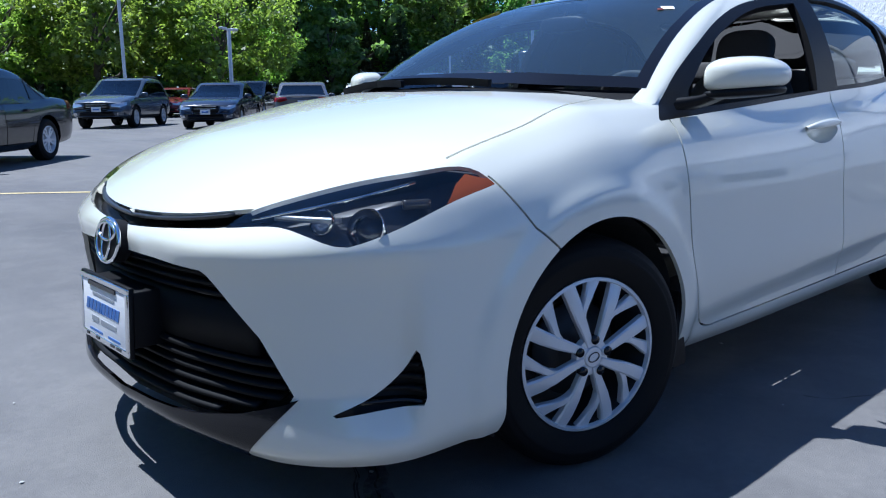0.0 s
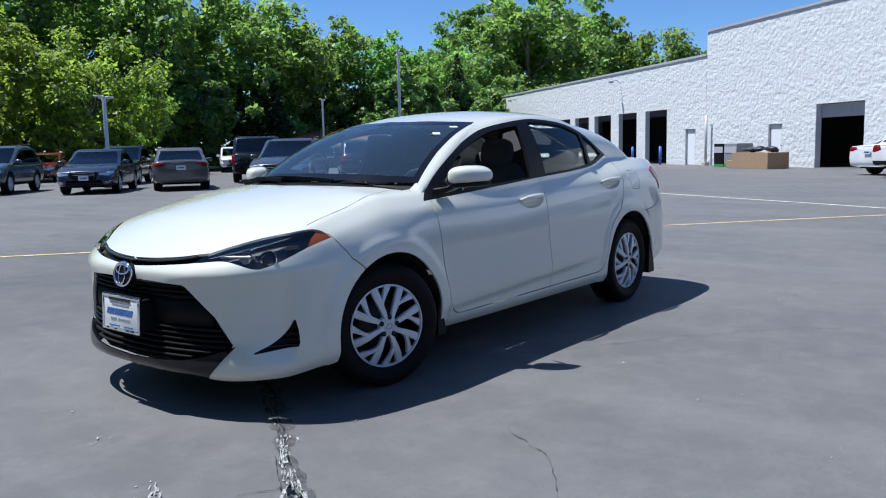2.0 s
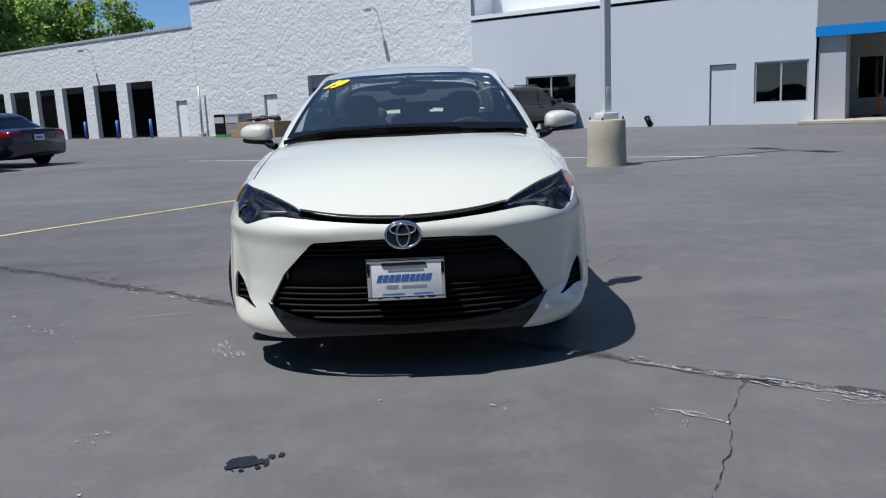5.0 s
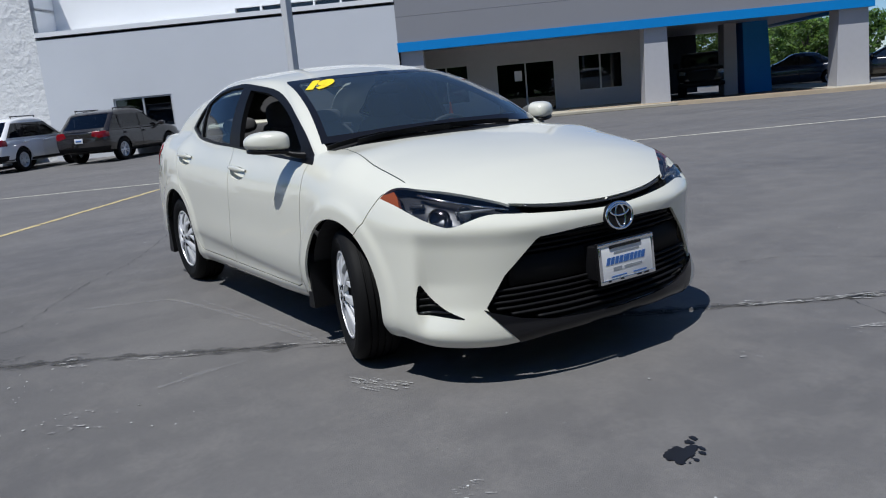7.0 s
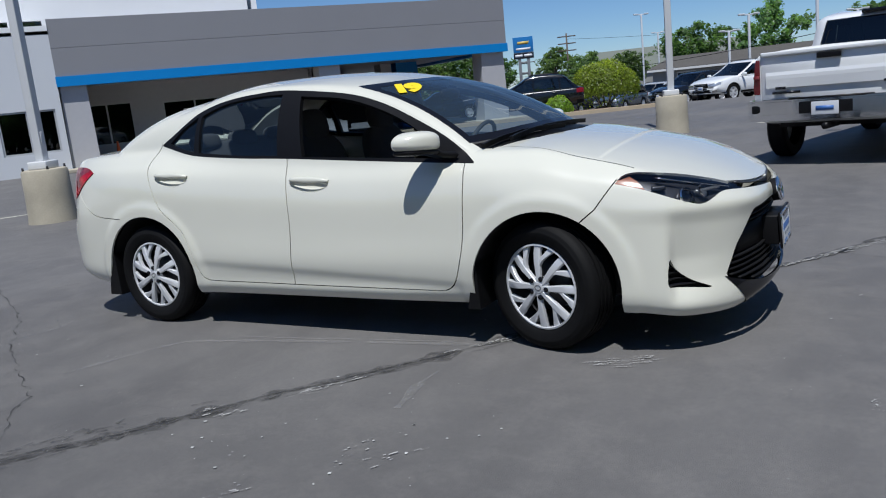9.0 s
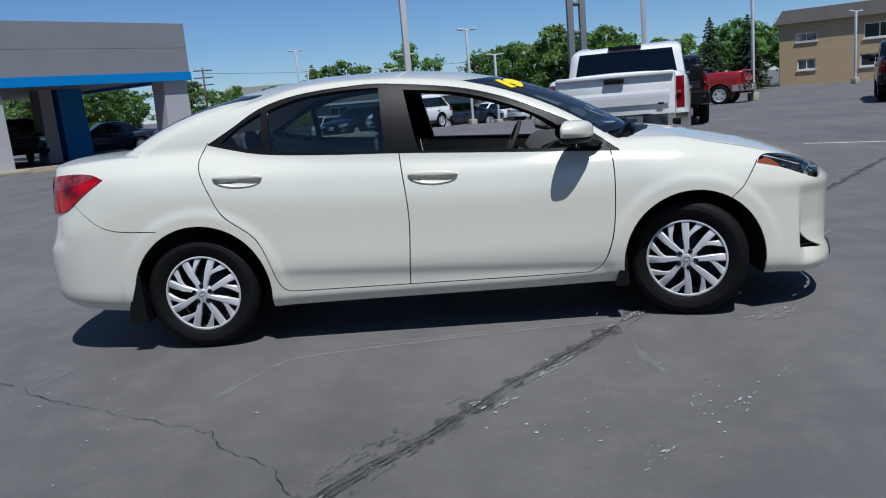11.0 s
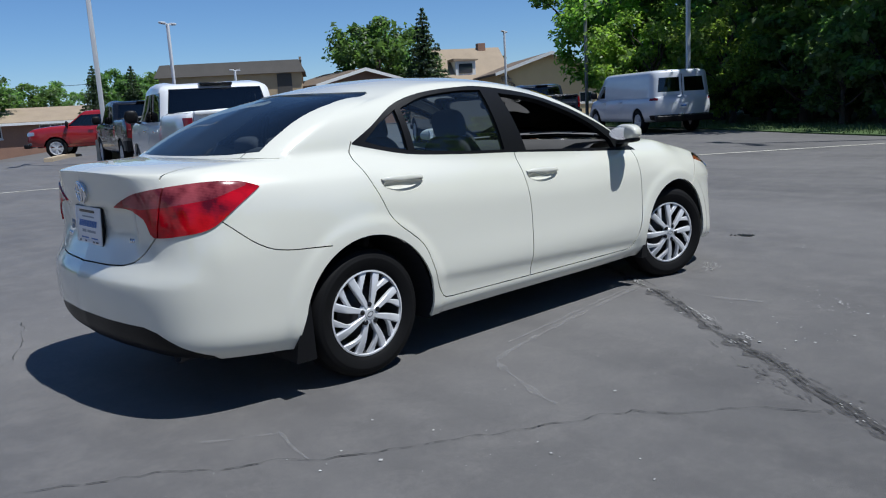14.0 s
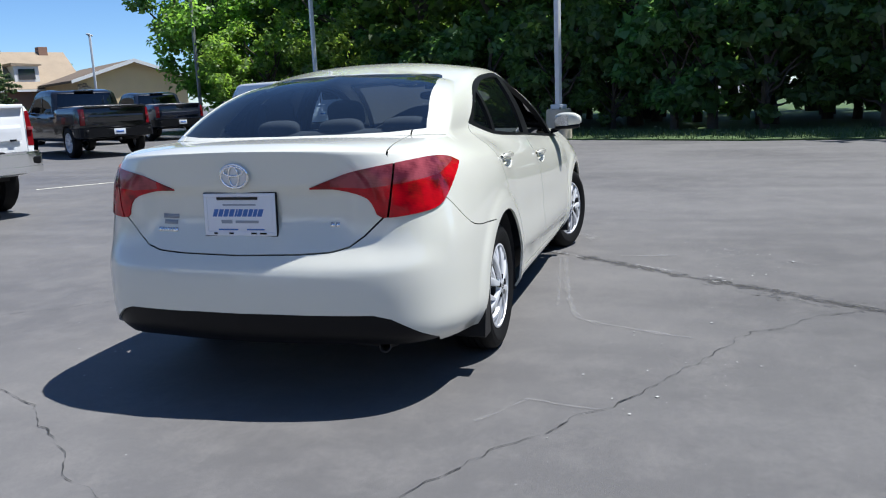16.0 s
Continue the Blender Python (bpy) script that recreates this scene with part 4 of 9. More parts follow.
def shell():
    """The whole outer skin, with the arc length along the plan as layer s."""
    bm = bmesh.new()
    ls = bm.verts.layers.float.new("s")
    lz = bm.verts.layers.int.new("zone")
    arr, arc, marks = spline([(*p, 0) for p in PLAN], 0)
    low, top = pchip(marks, LOW), pchip(marks, TOP)
    offs = [pchip(marks, [r[k] for r in REGIONS]) for k in range(len(KNOTS))]
    n, rows = 400, 50
    S = np.linspace(0, arc[-1], n)
    wall = []
    for s in S:
        x, y = np.interp(s, arc, arr[:, 0]), np.interp(s, arc, arr[:, 1])
        a, b = max(s - 0.02, 0), min(s + 0.02, arc[-1])
        t = Vector((np.interp(b, arc, arr[:, 0]) - np.interp(a, arc, arr[:, 0]), np.interp(b, arc, arr[:, 1]) - np.interp(a, arc, arr[:, 1]))).normalized()
        nx, ny = (t.y, -t.x) if 0 < s < arc[-1] else ((1, 0) if s == 0 else (-1, 0))
        prof = pchip(KNOTS, [f(s) for f in offs])
        z0, z1 = float(low(s)), float(top(s))
        col = []
        for j in range(rows + 1):
            h = j / rows
            d = float(prof(h))
            z = z0 + h * (z1 - z0)
            if 0.50 < s < 0.945:  # hollow ahead of the fold beside the fog lamp
                d -= 0.040 * min((s - 0.50) / 0.36, 1.0) ** 1.5 * min(max((0.943 - s) / 0.022, 0), 1) * min(max((0.66 - z) / 0.22, 0), 1) * min(max((z - 0.24) / 0.10, 0), 1)
            if 0.25 < s < 1.25:  # soft ridge below the headlamp
                d += 0.012 * max(0.0, 1 - abs(z - 0.625 - 0.05 * s) / 0.07) ** 1.3 * min((s - 0.25) / 0.2, 1) * min((1.25 - s) / 0.3, 1)
            if -1.0 < x < 1.0 and y > 0.7:  # fold low on the doors, above a sill that stands out again
                fold = 0.385 - 0.05 * x
                d -= 0.008 * min(max((fold - 0.012 - z) / 0.020, 0), 1) * min((1.0 - abs(x)) / 0.15, 1) * (0.35 + 0.65 * min(max((z - 0.278) / 0.02, 0), 1))
            for cx, edge_r in ((1.345, 0.452), (-1.335, 0.462)):  # raised lip round the wheel arches
                if y > 0.6:
                    k = min(max((edge_r + 0.016 - math.hypot(x - cx, z - 0.315)) / 0.032, 0), 1)
                    d += 0.011 * k * k * (3 - 2 * k)
            if s > 4.95:  # ledge round the rear bumper
                d -= 0.036 * min(max((z - 0.605) / 0.075, 0), 1) * min((s - 4.95) / 0.35, 1) * min(max((0.84 - z) / 0.12, 0), 1)
            if s > 4.6 and y < 0.50:  # hollow across the boot lid below its lip
                d -= 0.022 * min(max((0.922 - z) / 0.014, 0), 1) * min(max((z - 0.70) / 0.12, 0), 1) * min((0.50 - y) / 0.05, 1)
            v = bm.verts.new((x + nx * d, max(y + ny * d, 0.0), z0 + h * (z1 - z0)))
            v[ls], v[lz] = s, 1
            col.append(v)
        wall.append(col)
    for a, b in zip(wall, wall[1:]):
        for j in range(rows):
            bm.faces.new((a[j], b[j], b[j + 1], a[j + 1]))
    edge = [c[-1] for c in wall]
    ia = min(range(n), key=lambda i: abs(edge[i].co.x - 0.97) + (9 if S[i] > 3 else 0))
    ic = min(range(n), key=lambda i: abs(edge[i].co.x + 1.66))

    def deck(cols, mid, power, keep, zone):
        last = None
        for i in cols:
            e = edge[i]
            row = [e]
            for k in range(1, 29):
                t = 1 - k / 28
                zc = float(mid(e.co.x))
                v = bm.verts.new((e.co.x, e.co.y * t, zc + (e.co.z - zc) * t**power))
                v[lz], v[ls] = zone, 99
                row.append(v)
            if last:
                for k in range(28):
                    q = (last[k], last[k + 1], row[k + 1], row[k])
                    c = sum((v.co for v in q), Vector()) / 4
                    if keep(c):
                        bm.faces.new(q[::-1] if zone == 2 else q[::-1])
            last = row

    ga, gs, _ = spline(GLASS_FRONT + [tuple(edge[ia].co)], 0)
    ra, rs, _ = spline([tuple(edge[ic].co)] + GLASS_REAR, 0)
    deck(range(0, ia + 13), HOOD_MID, 2.4, lambda c: c.x > np.interp(c.y, ga[:, 1], ga[:, 0]) - 0.05, 2)
    deck(range(ic - 13, n), TRUNK_MID, 3.0, lambda c: c.x < np.interp(c.y, ra[::-1, 1], ra[::-1, 0]) + 0.04, 3)

    def along(points, frac):
        a, s, _ = spline(points, 0)
        return [Vector([float(np.interp(f * s[-1], s, a[:, k])) for k in range(3)]) for f in frac]
    nf, nr = 30, 30
    base = []
    for f in np.linspace(0, 1, nf)[:-1]:
        v = bm.verts.new([float(np.interp(f * gs[-1], gs, ga[:, k])) for k in range(3)])
        base.append(v)
    base += edge[ia:ic + 1]
    for f in np.linspace(0, 1, nr)[1:]:
        v = bm.verts.new([float(np.interp(f * rs[-1], rs, ra[:, k])) for k in range(3)])
        base.append(v)
    tops = along(HEADER, np.linspace(0, 1, nf))[:-1] + along(RAIL, np.linspace(0, 1, ic - ia + 1)) + along(TAILHEADER, np.linspace(0, 1, nr))[1:]
    wr = 20
    grid = [base]
    bulge = []
    for i, (b, t) in enumerate(zip(base, tops)):
        lo, hi = tops[max(i - 1, 0)], tops[min(i + 1, len(tops) - 1)]
        nrm = (t - b.co).cross(hi - lo).normalized()
        if nrm.dot(b.co - Vector((-0.35, 0, 0.6))) < 0:
            nrm = -nrm
        bulge.append(nrm)
    m = len(base)
    for k in range(1, wr + 1):
        w = k / wr
        row = []
        for i in range(m):
            amount = 0.030 if nf <= i < nf + ic - ia else 0.042
            c = base[i].co.lerp(tops[i], w) + bulge[i] * amount * 4 * w * (1 - w)
            if i in (0, m - 1):
                c.y = 0
            v = bm.verts.new(c)
            v[lz], v[ls] = 4, 99
            row.append(v)
        grid.append(row)
    for a, b in zip(grid, grid[1:]):
        for i in range(m - 1):
            bm.faces.new((a[i], a[i + 1], b[i + 1], b[i]))
    rim, last = grid[-1], None
    for v in rim:
        row = [v]
        for k in range(1, 25):
            t = 1 - k / 24
            zc = float(ROOF_MID(v.co.x))
            u = bm.verts.new((v.co.x, v.co.y * t, zc + (v.co.z - zc) * t**2.3))
            u[lz], u[ls] = 5, 99
            row.append(u)
        if last:
            for k in range(24):
                bm.faces.new((last[k], row[k], row[k + 1], last[k + 1]))
        last = row
    bmesh.ops.remove_doubles(bm, verts=bm.verts, dist=0.0004)
    both = bmesh.ops.duplicate(bm, geom=bm.verts[:] + bm.edges[:] + bm.faces[:])
    twin = [g for g in both["geom"] if isinstance(g, bmesh.types.BMVert)]
    for v in twin:
        v.co.y = -v.co.y
        v[ls] = -v[ls]
    bmesh.ops.reverse_faces(bm, faces=[g for g in both["geom"] if isinstance(g, bmesh.types.BMFace)])
    bmesh.ops.remove_doubles(bm, verts=[v for v in bm.verts if abs(v.co.y) < 0.001], dist=0.0004)
    bmesh.ops.dissolve_degenerate(bm, dist=0.0002, edges=bm.edges)
    free = [v for v in bm.verts if not v.is_boundary]
    for _ in range(3):
        bmesh.ops.smooth_vert(bm, verts=free, factor=0.5, use_axis_x=True, use_axis_y=True, use_axis_z=True)
    bmesh.ops.recalc_face_normals(bm, faces=bm.faces)
    bm.normal_update()
    ln = bm.verts.layers.float_vector.new("nrm")
    for v in bm.verts:
        v[ln] = v.normal
    return bm

# ---- the white sedan: panels, glass, lamps and wheels cut from and set on that skin ----
from mathutils.bvhtree import BVHTree


def side_xz(v):
    return (v.co.x, v.co.z)


def nose(v):
    return (math.atan2(v.co.y, v.co.x - 0.9), v.co.z)


def tail(v):
    return (math.atan2(v.co.y, -v.co.x - 1.0), v.co.z)


def flat_yz(v):
    return (v.co.y, v.co.z)


def flat_xy(v):
    return (v.co.x, v.co.y)


def both_sides(poly):
    return [poly, [(-a, b) for a, b in poly][::-1]]


def skin_part(name, bm, faces, mat, parent, label="", rim=0.012, push=0.0, flip=False):
    """Makes faces of the skin an object of its own, with the skin's smooth normals and a turned-in edge."""
    ln = bm.verts.layers.float_vector["nrm"]
    idx, co, nr, polys = {}, [], [], []
    sign = -1 if flip else 1
    for f in faces:
        p = []
        for v in f.verts:
            if v not in idx:
                idx[v] = len(co)
                n = v[ln].normalized()
                co.append(v.co + n * push)
                nr.append(n * sign)
            p.append(idx[v])
        polys.append(p[::-1] if flip else p)
    own = set(faces)
    if rim:
        for f in faces:
            for lp in f.loops:
                e = lp.edge
                if sum(1 for g in e.link_faces if g in own) == 1:
                    a, b = lp.vert, lp.link_loop_next.vert
                    na, nb = a[ln].normalized(), b[ln].normalized()
                    d = (b.co - a.co)
                    out = d.cross(na).normalized()
                    k = len(co)
                    pa, pb = a.co + na * push, b.co + nb * push
                    co.extend((pb, pa, pa - na * rim, pb - nb * rim))
                    nr.extend([out] * 4)
                    polys.append([k, k + 1, k + 2, k + 3])
    me = bpy.data.meshes.new(name)
    me.from_pydata([tuple(c) for c in co], [], polys)
    me.materials.append(mat)
    me.polygons.foreach_set("use_smooth", [True] * len(me.polygons))
    me.normals_split_custom_set_from_vertices([tuple(n) for n in nr])
    me.update()
    ob = new(name, me)
    ob.parent = parent
    if label:
        tagged(ob, label)
    return ob


# outlines on the skin: side ones as (x, z), nose and tail ones as (turn about the body, z)
WINDOW_BAND = (curve2([(-1.262, 1.120), (-1.122, 1.084), (-0.928, 1.046), (-0.568, 1.018), (-0.216, 0.999), (0.214, 0.969), (0.639, 0.940), (0.985, 0.919)], 30)
               + curve2([(0.985, 0.926), (0.817, 1.05), (0.61, 1.159), (0.393, 1.252), (0.138, 1.324), (-0.251, 1.376), (-0.455, 1.379),
                         (-0.738, 1.357), (-0.954, 1.302), (-1.129, 1.200), (-1.262, 1.127)], 44))
FRONT_OPENING = [(-0.088, 1.003), (0.30, 0.980), (0.79, 0.950)] + curve2([(0.77, 1.005), (0.596, 1.125), (0.396, 1.218), (0.142, 1.296), (-0.155, 1.335)], 24)
REAR_PANE = [(-0.268, 1.019), (-0.568, 1.034), (-0.905, 1.064), (-0.918, 1.277)] + curve2([(-0.90, 1.287), (-0.731, 1.336), (-0.48, 1.358), (-0.292, 1.357)], 16)
QUARTER_PANE = [(-0.948, 1.070), (-1.10, 1.100), (-1.185, 1.130), (-1.08, 1.210), (-0.952, 1.277)]
HEADLAMP = curve2([(0.324, 0.708), (0.369, 0.749), (0.518, 0.802), (0.65, 0.830), (0.72, 0.838), (0.765, 0.825), (0.797, 0.798)], 26) + \
    curve2([(0.797, 0.796), (0.72, 0.766), (0.634, 0.716), (0.565, 0.683), (0.53, 0.686), (0.494, 0.700), (0.427, 0.716), (0.324, 0.706)], 24)
AMBER_PART = [(0.738, 0.822), (0.77, 0.812), (0.90, 0.79), (0.90, 0.65), (0.735, 0.65), (0.708, 0.745), (0.722, 0.80)]
FOG = curve2([(0.53, 0.305), (0.592, 0.345), (0.635, 0.395), (0.660, 0.446)], 12) + [(0.668, 0.44)] + curve2([(0.676, 0.40), (0.680, 0.335), (0.672, 0.322), (0.60, 0.312), (0.535, 0.300)], 12)
GRILLE = [(-0.298, 0.600), (-0.285, 0.609), (-0.15, 0.618), (0, 0.620), (0.15, 0.618), (0.285, 0.609), (0.298, 0.600), (0.402, 0.468), (0.463, 0.342),
          (0.455, 0.324), (0.36, 0.285), (0.264, 0.262), (0.12, 0.250), (0, 0.247), (-0.12, 0.250), (-0.264, 0.262), (-0.36, 0.285), (-0.455, 0.324), (-0.463, 0.342), (-0.402, 0.468)]
CHIN = [(0.472, 0.335), (0.43, 0.275), (0.372, 0.190), (0.36, 0.10), (-0.36, 0.10), (-0.372, 0.190), (-0.43, 0.275), (-0.472, 0.335),
        (-0.36, 0.287), (-0.264, 0.264), (-0.12, 0.252), (0, 0.249), (0.12, 0.252), (0.264, 0.264), (0.36, 0.287)]
SLOT = curve2([(-0.36, 0.747), (-0.2, 0.724), (0, 0.713), (0.2, 0.724), (0.36, 0.747)], 24) + [(0.328, 0.708)] + curve2([(0.3, 0.703), (0.1, 0.683), (0, 0.679), (-0.1, 0.683), (-0.3, 0.703)], 20) + [(-0.328, 0.708)]
TAILLAMP = curve2([(0.236, 0.926), (0.30, 0.957), (0.376, 0.988), (0.506, 1.012), (0.62, 1.020), (0.70, 1.010), (0.758, 0.984)], 26) + \
    curve2([(0.754, 0.978), (0.70, 0.915), (0.643, 0.843), (0.615, 0.824), (0.57, 0.812), (0.447, 0.800), (0.425, 0.835), (0.401, 0.882), (0.32, 0.917), (0.236, 0.922)], 30)
VALANCE = [(-0.66, 0.15), (-0.60, 0.285), (-0.53, 0.335), (-0.45, 0.402), (-0.40, 0.422), (-0.138, 0.430), (0.138, 0.430), (0.40, 0.422), (0.45, 0.402), (0.53, 0.335), (0.60, 0.285), (0.66, 0.15)]
SCREEN = [(-0.70, 1.012), (-0.35, 1.030), (0, 1.035), (0.35, 1.030), (0.70, 1.012), (0.655, 1.12), (0.60, 1.24), (0.545, 1.345), (0.53, 1.357), (0.3, 1.368), (0, 1.373), (-0.3, 1.368), (-0.53, 1.357), (-0.545, 1.345), (-0.60, 1.24), (-0.655, 1.12)]
SCREEN_CLEAR = [(-0.655, 1.045), (-0.35, 1.065), (0, 1.070), (0.35, 1.065), (0.655, 1.045), (0.625, 1.12), (0.572, 1.24), (0.525, 1.325), (0.50, 1.338), (0.3, 1.348), (0, 1.353), (-0.3, 1.348), (-0.50, 1.338), (-0.525, 1.325), (-0.572, 1.24), (-0.625, 1.12)]
BACKLIGHT = [(-0.625, 1.122), (-0.48, 1.113), (-0.25, 1.110), (0, 1.109), (0.25, 1.110), (0.48, 1.113), (0.625, 1.122), (0.598, 1.2), (0.538, 1.32), (0.488, 1.368), (0.46, 1.376), (0.2, 1.384), (0, 1.386), (-0.2, 1.384), (-0.46, 1.376), (-0.488, 1.368), (-0.538, 1.32), (-0.598, 1.2)]
COWL_PANEL = [(1.275, 0), (1.25, 0.25), (1.20, 0.45), (1.085, 0.645), (1.04, 0.69), (0.90, 0.69), (0.90, -0.69), (1.04, -0.69), (1.085, -0.645), (1.20, -0.45), (1.25, -0.25)]


def handle_cup_outline(hx, hz, r):
    """The almond-shaped hollow behind a door handle, shrunk by r, in x and z."""
    return [(hx + 0.130 * r * math.cos(a) - 0.002, hz - 0.008 * r + r * (0.034 if a < math.pi else 0.042) * math.sin(a) * (0.55 + 0.45 * abs(math.sin(a))) - 0.05 * 0.130 * r * math.cos(a)) for a in np.linspace(0, 2 * math.pi, 29)[:-1]]


def arch(cx, r):
    if cx < 0:  # the rear opening runs back behind the wheel, to the mud flap
        return [(cx + r * math.cos(a), 0.315 + r * math.sin(a)) for a in np.linspace(radians(-8), radians(168), 36)] + [(cx - 0.425, 0.27), (cx - 0.452, 0.20), (cx - 0.46, 0.0), (cx + r * 0.985, 0.0)]
    return [(cx + r * math.cos(a), 0.315 + r * math.sin(a)) for a in np.linspace(radians(-8), radians(188), 40)] + [(cx - r * 0.985, 0.0), (cx + r * 0.985, 0.0)]


def sedan():
    bm = shell()
    lr = bm.faces.layers.int.new("region")
    bvh = BVHTree.FromBMesh(bm)
    car = thing("sedan", "white pearl four-door sedan with front wheels turned, parked on asphalt", "car")

    def pick(test):
        return [f for f in bm.faces if test(f.calc_center_median())]

    def mark(poly, coord, test, number, over=(0,)):
        got = [f for f in cut(bm, poly, coord, [f for f in pick(test) if f[lr] in over]) if f[lr] in over]
        for f in got:
            f[lr] = number
        return got

    def erase(faces):
        bmesh.ops.delete(bm, geom=[f for f in faces if f.is_valid], context="FACES")

    for cx, r in ((1.345, 0.375), (-1.335, 0.385)):
        for sgn in (1, -1):
            erase(cut(bm, arch(cx, r), side_xz, pick(lambda c: c.y * sgn > 0.6 and c.z < 0.85)))
    for sgn in (1, -1):
        def cabin(c):
            return c.y * sgn > 0.45 and c.z > 0.88 and -1.6 < c.x < 1.2
        mark(WINDOW_BAND, side_xz, cabin, 1)
        erase(mark(FRONT_OPENING, side_xz, cabin, 2, (1,)))
        mark(REAR_PANE, side_xz, cabin, 3, (1,))
        mark(QUARTER_PANE, side_xz, cabin, 4, (1,))
    mark(SCREEN, flat_yz, lambda c: c.x > 0.05 and c.z > 0.99 and c.x < 1.16, 5)
    mark(SCREEN_CLEAR, flat_yz, lambda c: c.x > 0.05 and c.z > 0.99 and c.x < 1.16, 6, (5,))
    mark(BACKLIGHT, flat_yz, lambda c: -1.95 < c.x < -0.85 and c.z > 1.08, 7)
    mark(COWL_PANEL, flat_xy, lambda c: 0.85 < c.x < 1.4 and c.z > 0.93 and abs(c.y) < 0.72, 8)
    for poly in both_sides(HEADLAMP):
        mark(poly, nose, lambda c: c.x > 1.4 and c.z > 0.6, 9)
    for poly in both_sides(AMBER_PART):
        mark(poly, nose, lambda c: c.x > 1.4 and c.z > 0.6, 10, (9,))
    for poly in both_sides(FOG):
        mark(poly, nose, lambda c: c.x > 1.6 and c.z < 0.55, 11)
    mark(GRILLE, nose, lambda c: c.x > 1.9 and c.z < 0.68, 12)
    mark(CHIN, nose, lambda c: c.x > 1.9 and c.z < 0.45, 13)
    mark(SLOT, nose, lambda c: c.x > 1.9 and c.z > 0.6, 14)
    for poly in both_sides(TAILLAMP):
        mark(poly, tail, lambda c: c.x < -1.5 and c.z > 0.7, 15)
    for sgn in (1, -1):
        seam = [(sgn * a, z) for a, z in ((0.492, 1.05), (0.455, 0.76))]
        erase(g for g in cut(bm, band(seam, 0.006), tail, pick(lambda c: c.x < -1.5 and c.z > 0.7 and c.y * sgn > 0)) if g[lr] == 15)
        mark([(sgn * a, z) for a, z in ((0.30, 1.05), (0.72, 1.05), (0.715, 0.992), (0.63, 0.950), (0.50, 0.930), (0.40, 0.918), (0.30, 0.930))], tail, lambda c: c.x < -1.5 and c.y * sgn > 0, 17, (15,))
    mark(VALANCE, tail, lambda c: c.x < -1.6 and c.z < 0.6, 16)
    for sgn in (1, -1):
        for hx, hz in ((-1.075, 0.927), (-0.015, 0.863)):
            cup = handle_cup_outline(hx, hz, 1.0)
            mark(cup, side_xz, lambda c: c.y * sgn > 0.5 and c.z < 1.0, 18)
    # gaps between panels
    def gap(line, coord, test, width=0.006):
        erase([f for f in cut(bm, band(line, width), coord, [g for g in pick(test) if g[lr] == 0]) if f[lr] == 0])
    for sgn in (1, -1):
        def flank(c):
            return c.y * sgn > 0.5 and c.z < 1.14
        gap(curve2([(-0.196, 1.03), (-0.19, 0.96), (-0.162, 0.66), (-0.187, 0.284)], 16), side_xz, flank)
        gap(curve2([(0.935, 0.95), (0.944, 0.811), (0.934, 0.585), (0.908, 0.441), (0.862, 0.330), (0.800, 0.287), (0.70, 0.284)], 26), side_xz, flank)
        gap([(0.71, 0.284), (-0.03, 0.288), (-0.80, 0.295)], side_xz, flank)
        gap(curve2([(-1.262, 1.135), (-1.300, 1.06), (-1.285, 0.98), (-1.236, 0.865), (-1.172, 0.745), (-1.01, 0.610), (-0.945, 0.47), (-0.915, 0.37), (-0.870, 0.305), (-0.79, 0.2945)], 34), side_xz, flank)
        gap([(1.70, 0.815), (1.61, 0.69), (1.50, 0.60)], side_xz, lambda c: c.y * sgn > 0.6 and c.z < 0.83 and c.x > 1.3)
        gap(curve2([(-2.03, 0.855), (-1.90, 0.745), (-1.78, 0.700), (-1.55, 0.684)], 16), side_xz, lambda c: c.y * sgn > 0.6 and c.x < -1.3, 0.005)
        gap(curve2([(1.045, sgn * 0.695), (1.09, sgn * 0.653), (1.3, sgn * 0.690), (1.5, sgn * 0.715), (1.76, sgn * 0.722)], 20), flat_xy, lambda c: c.z > 0.75 and c.x > 0.9 and c.y * sgn > 0.4, 0.007)
        gap([(-1.70, sgn * 0.565), (-1.95, sgn * 0.592), (-2.20, sgn * 0.608)], flat_xy, lambda c: c.z > 1.0 and c.x < -1.6 and c.y * sgn > 0.4, 0.007)
    gap([(-0.46, 0.815), (-0.391, 0.730), (-0.345, 0.690), (-0.29, 0.672), (-0.2, 0.666), (0, 0.662), (0.2, 0.666), (0.29, 0.672), (0.345, 0.690), (0.391, 0.730), (0.46, 0.815)], tail,
        lambda c: c.x < -1.9 and 0.6 < c.z < 0.83, 0.006)
    fuel = [(-1.40, 0.86), (-1.385, 0.885), (-1.385, 0.975), (-1.40, 1.0), (-1.52, 1.0), (-1.535, 0.975), (-1.535, 0.885), (-1.52, 0.86), (-1.40, 0.86)]
    gap(fuel, side_xz, lambda c: c.y > 0.5 and c.x < -1.3 and c.z > 0.8, 0.004)

    regions = {}
    for f in bm.faces:
        regions.setdefault(f[lr], []).append(f)
    # body panels are what the gaps leave joined
    left, groups = set(regions[0]), []
    while left:
        stack, comp = [next(iter(left))], []
        left.discard(stack[0])
        while stack:
            f = stack.pop()
            comp.append(f)
            for e in f.edges:
                for g in e.link_faces:
                    if g in left:
                        left.discard(g)
                        stack.append(g)
        groups.append(comp)
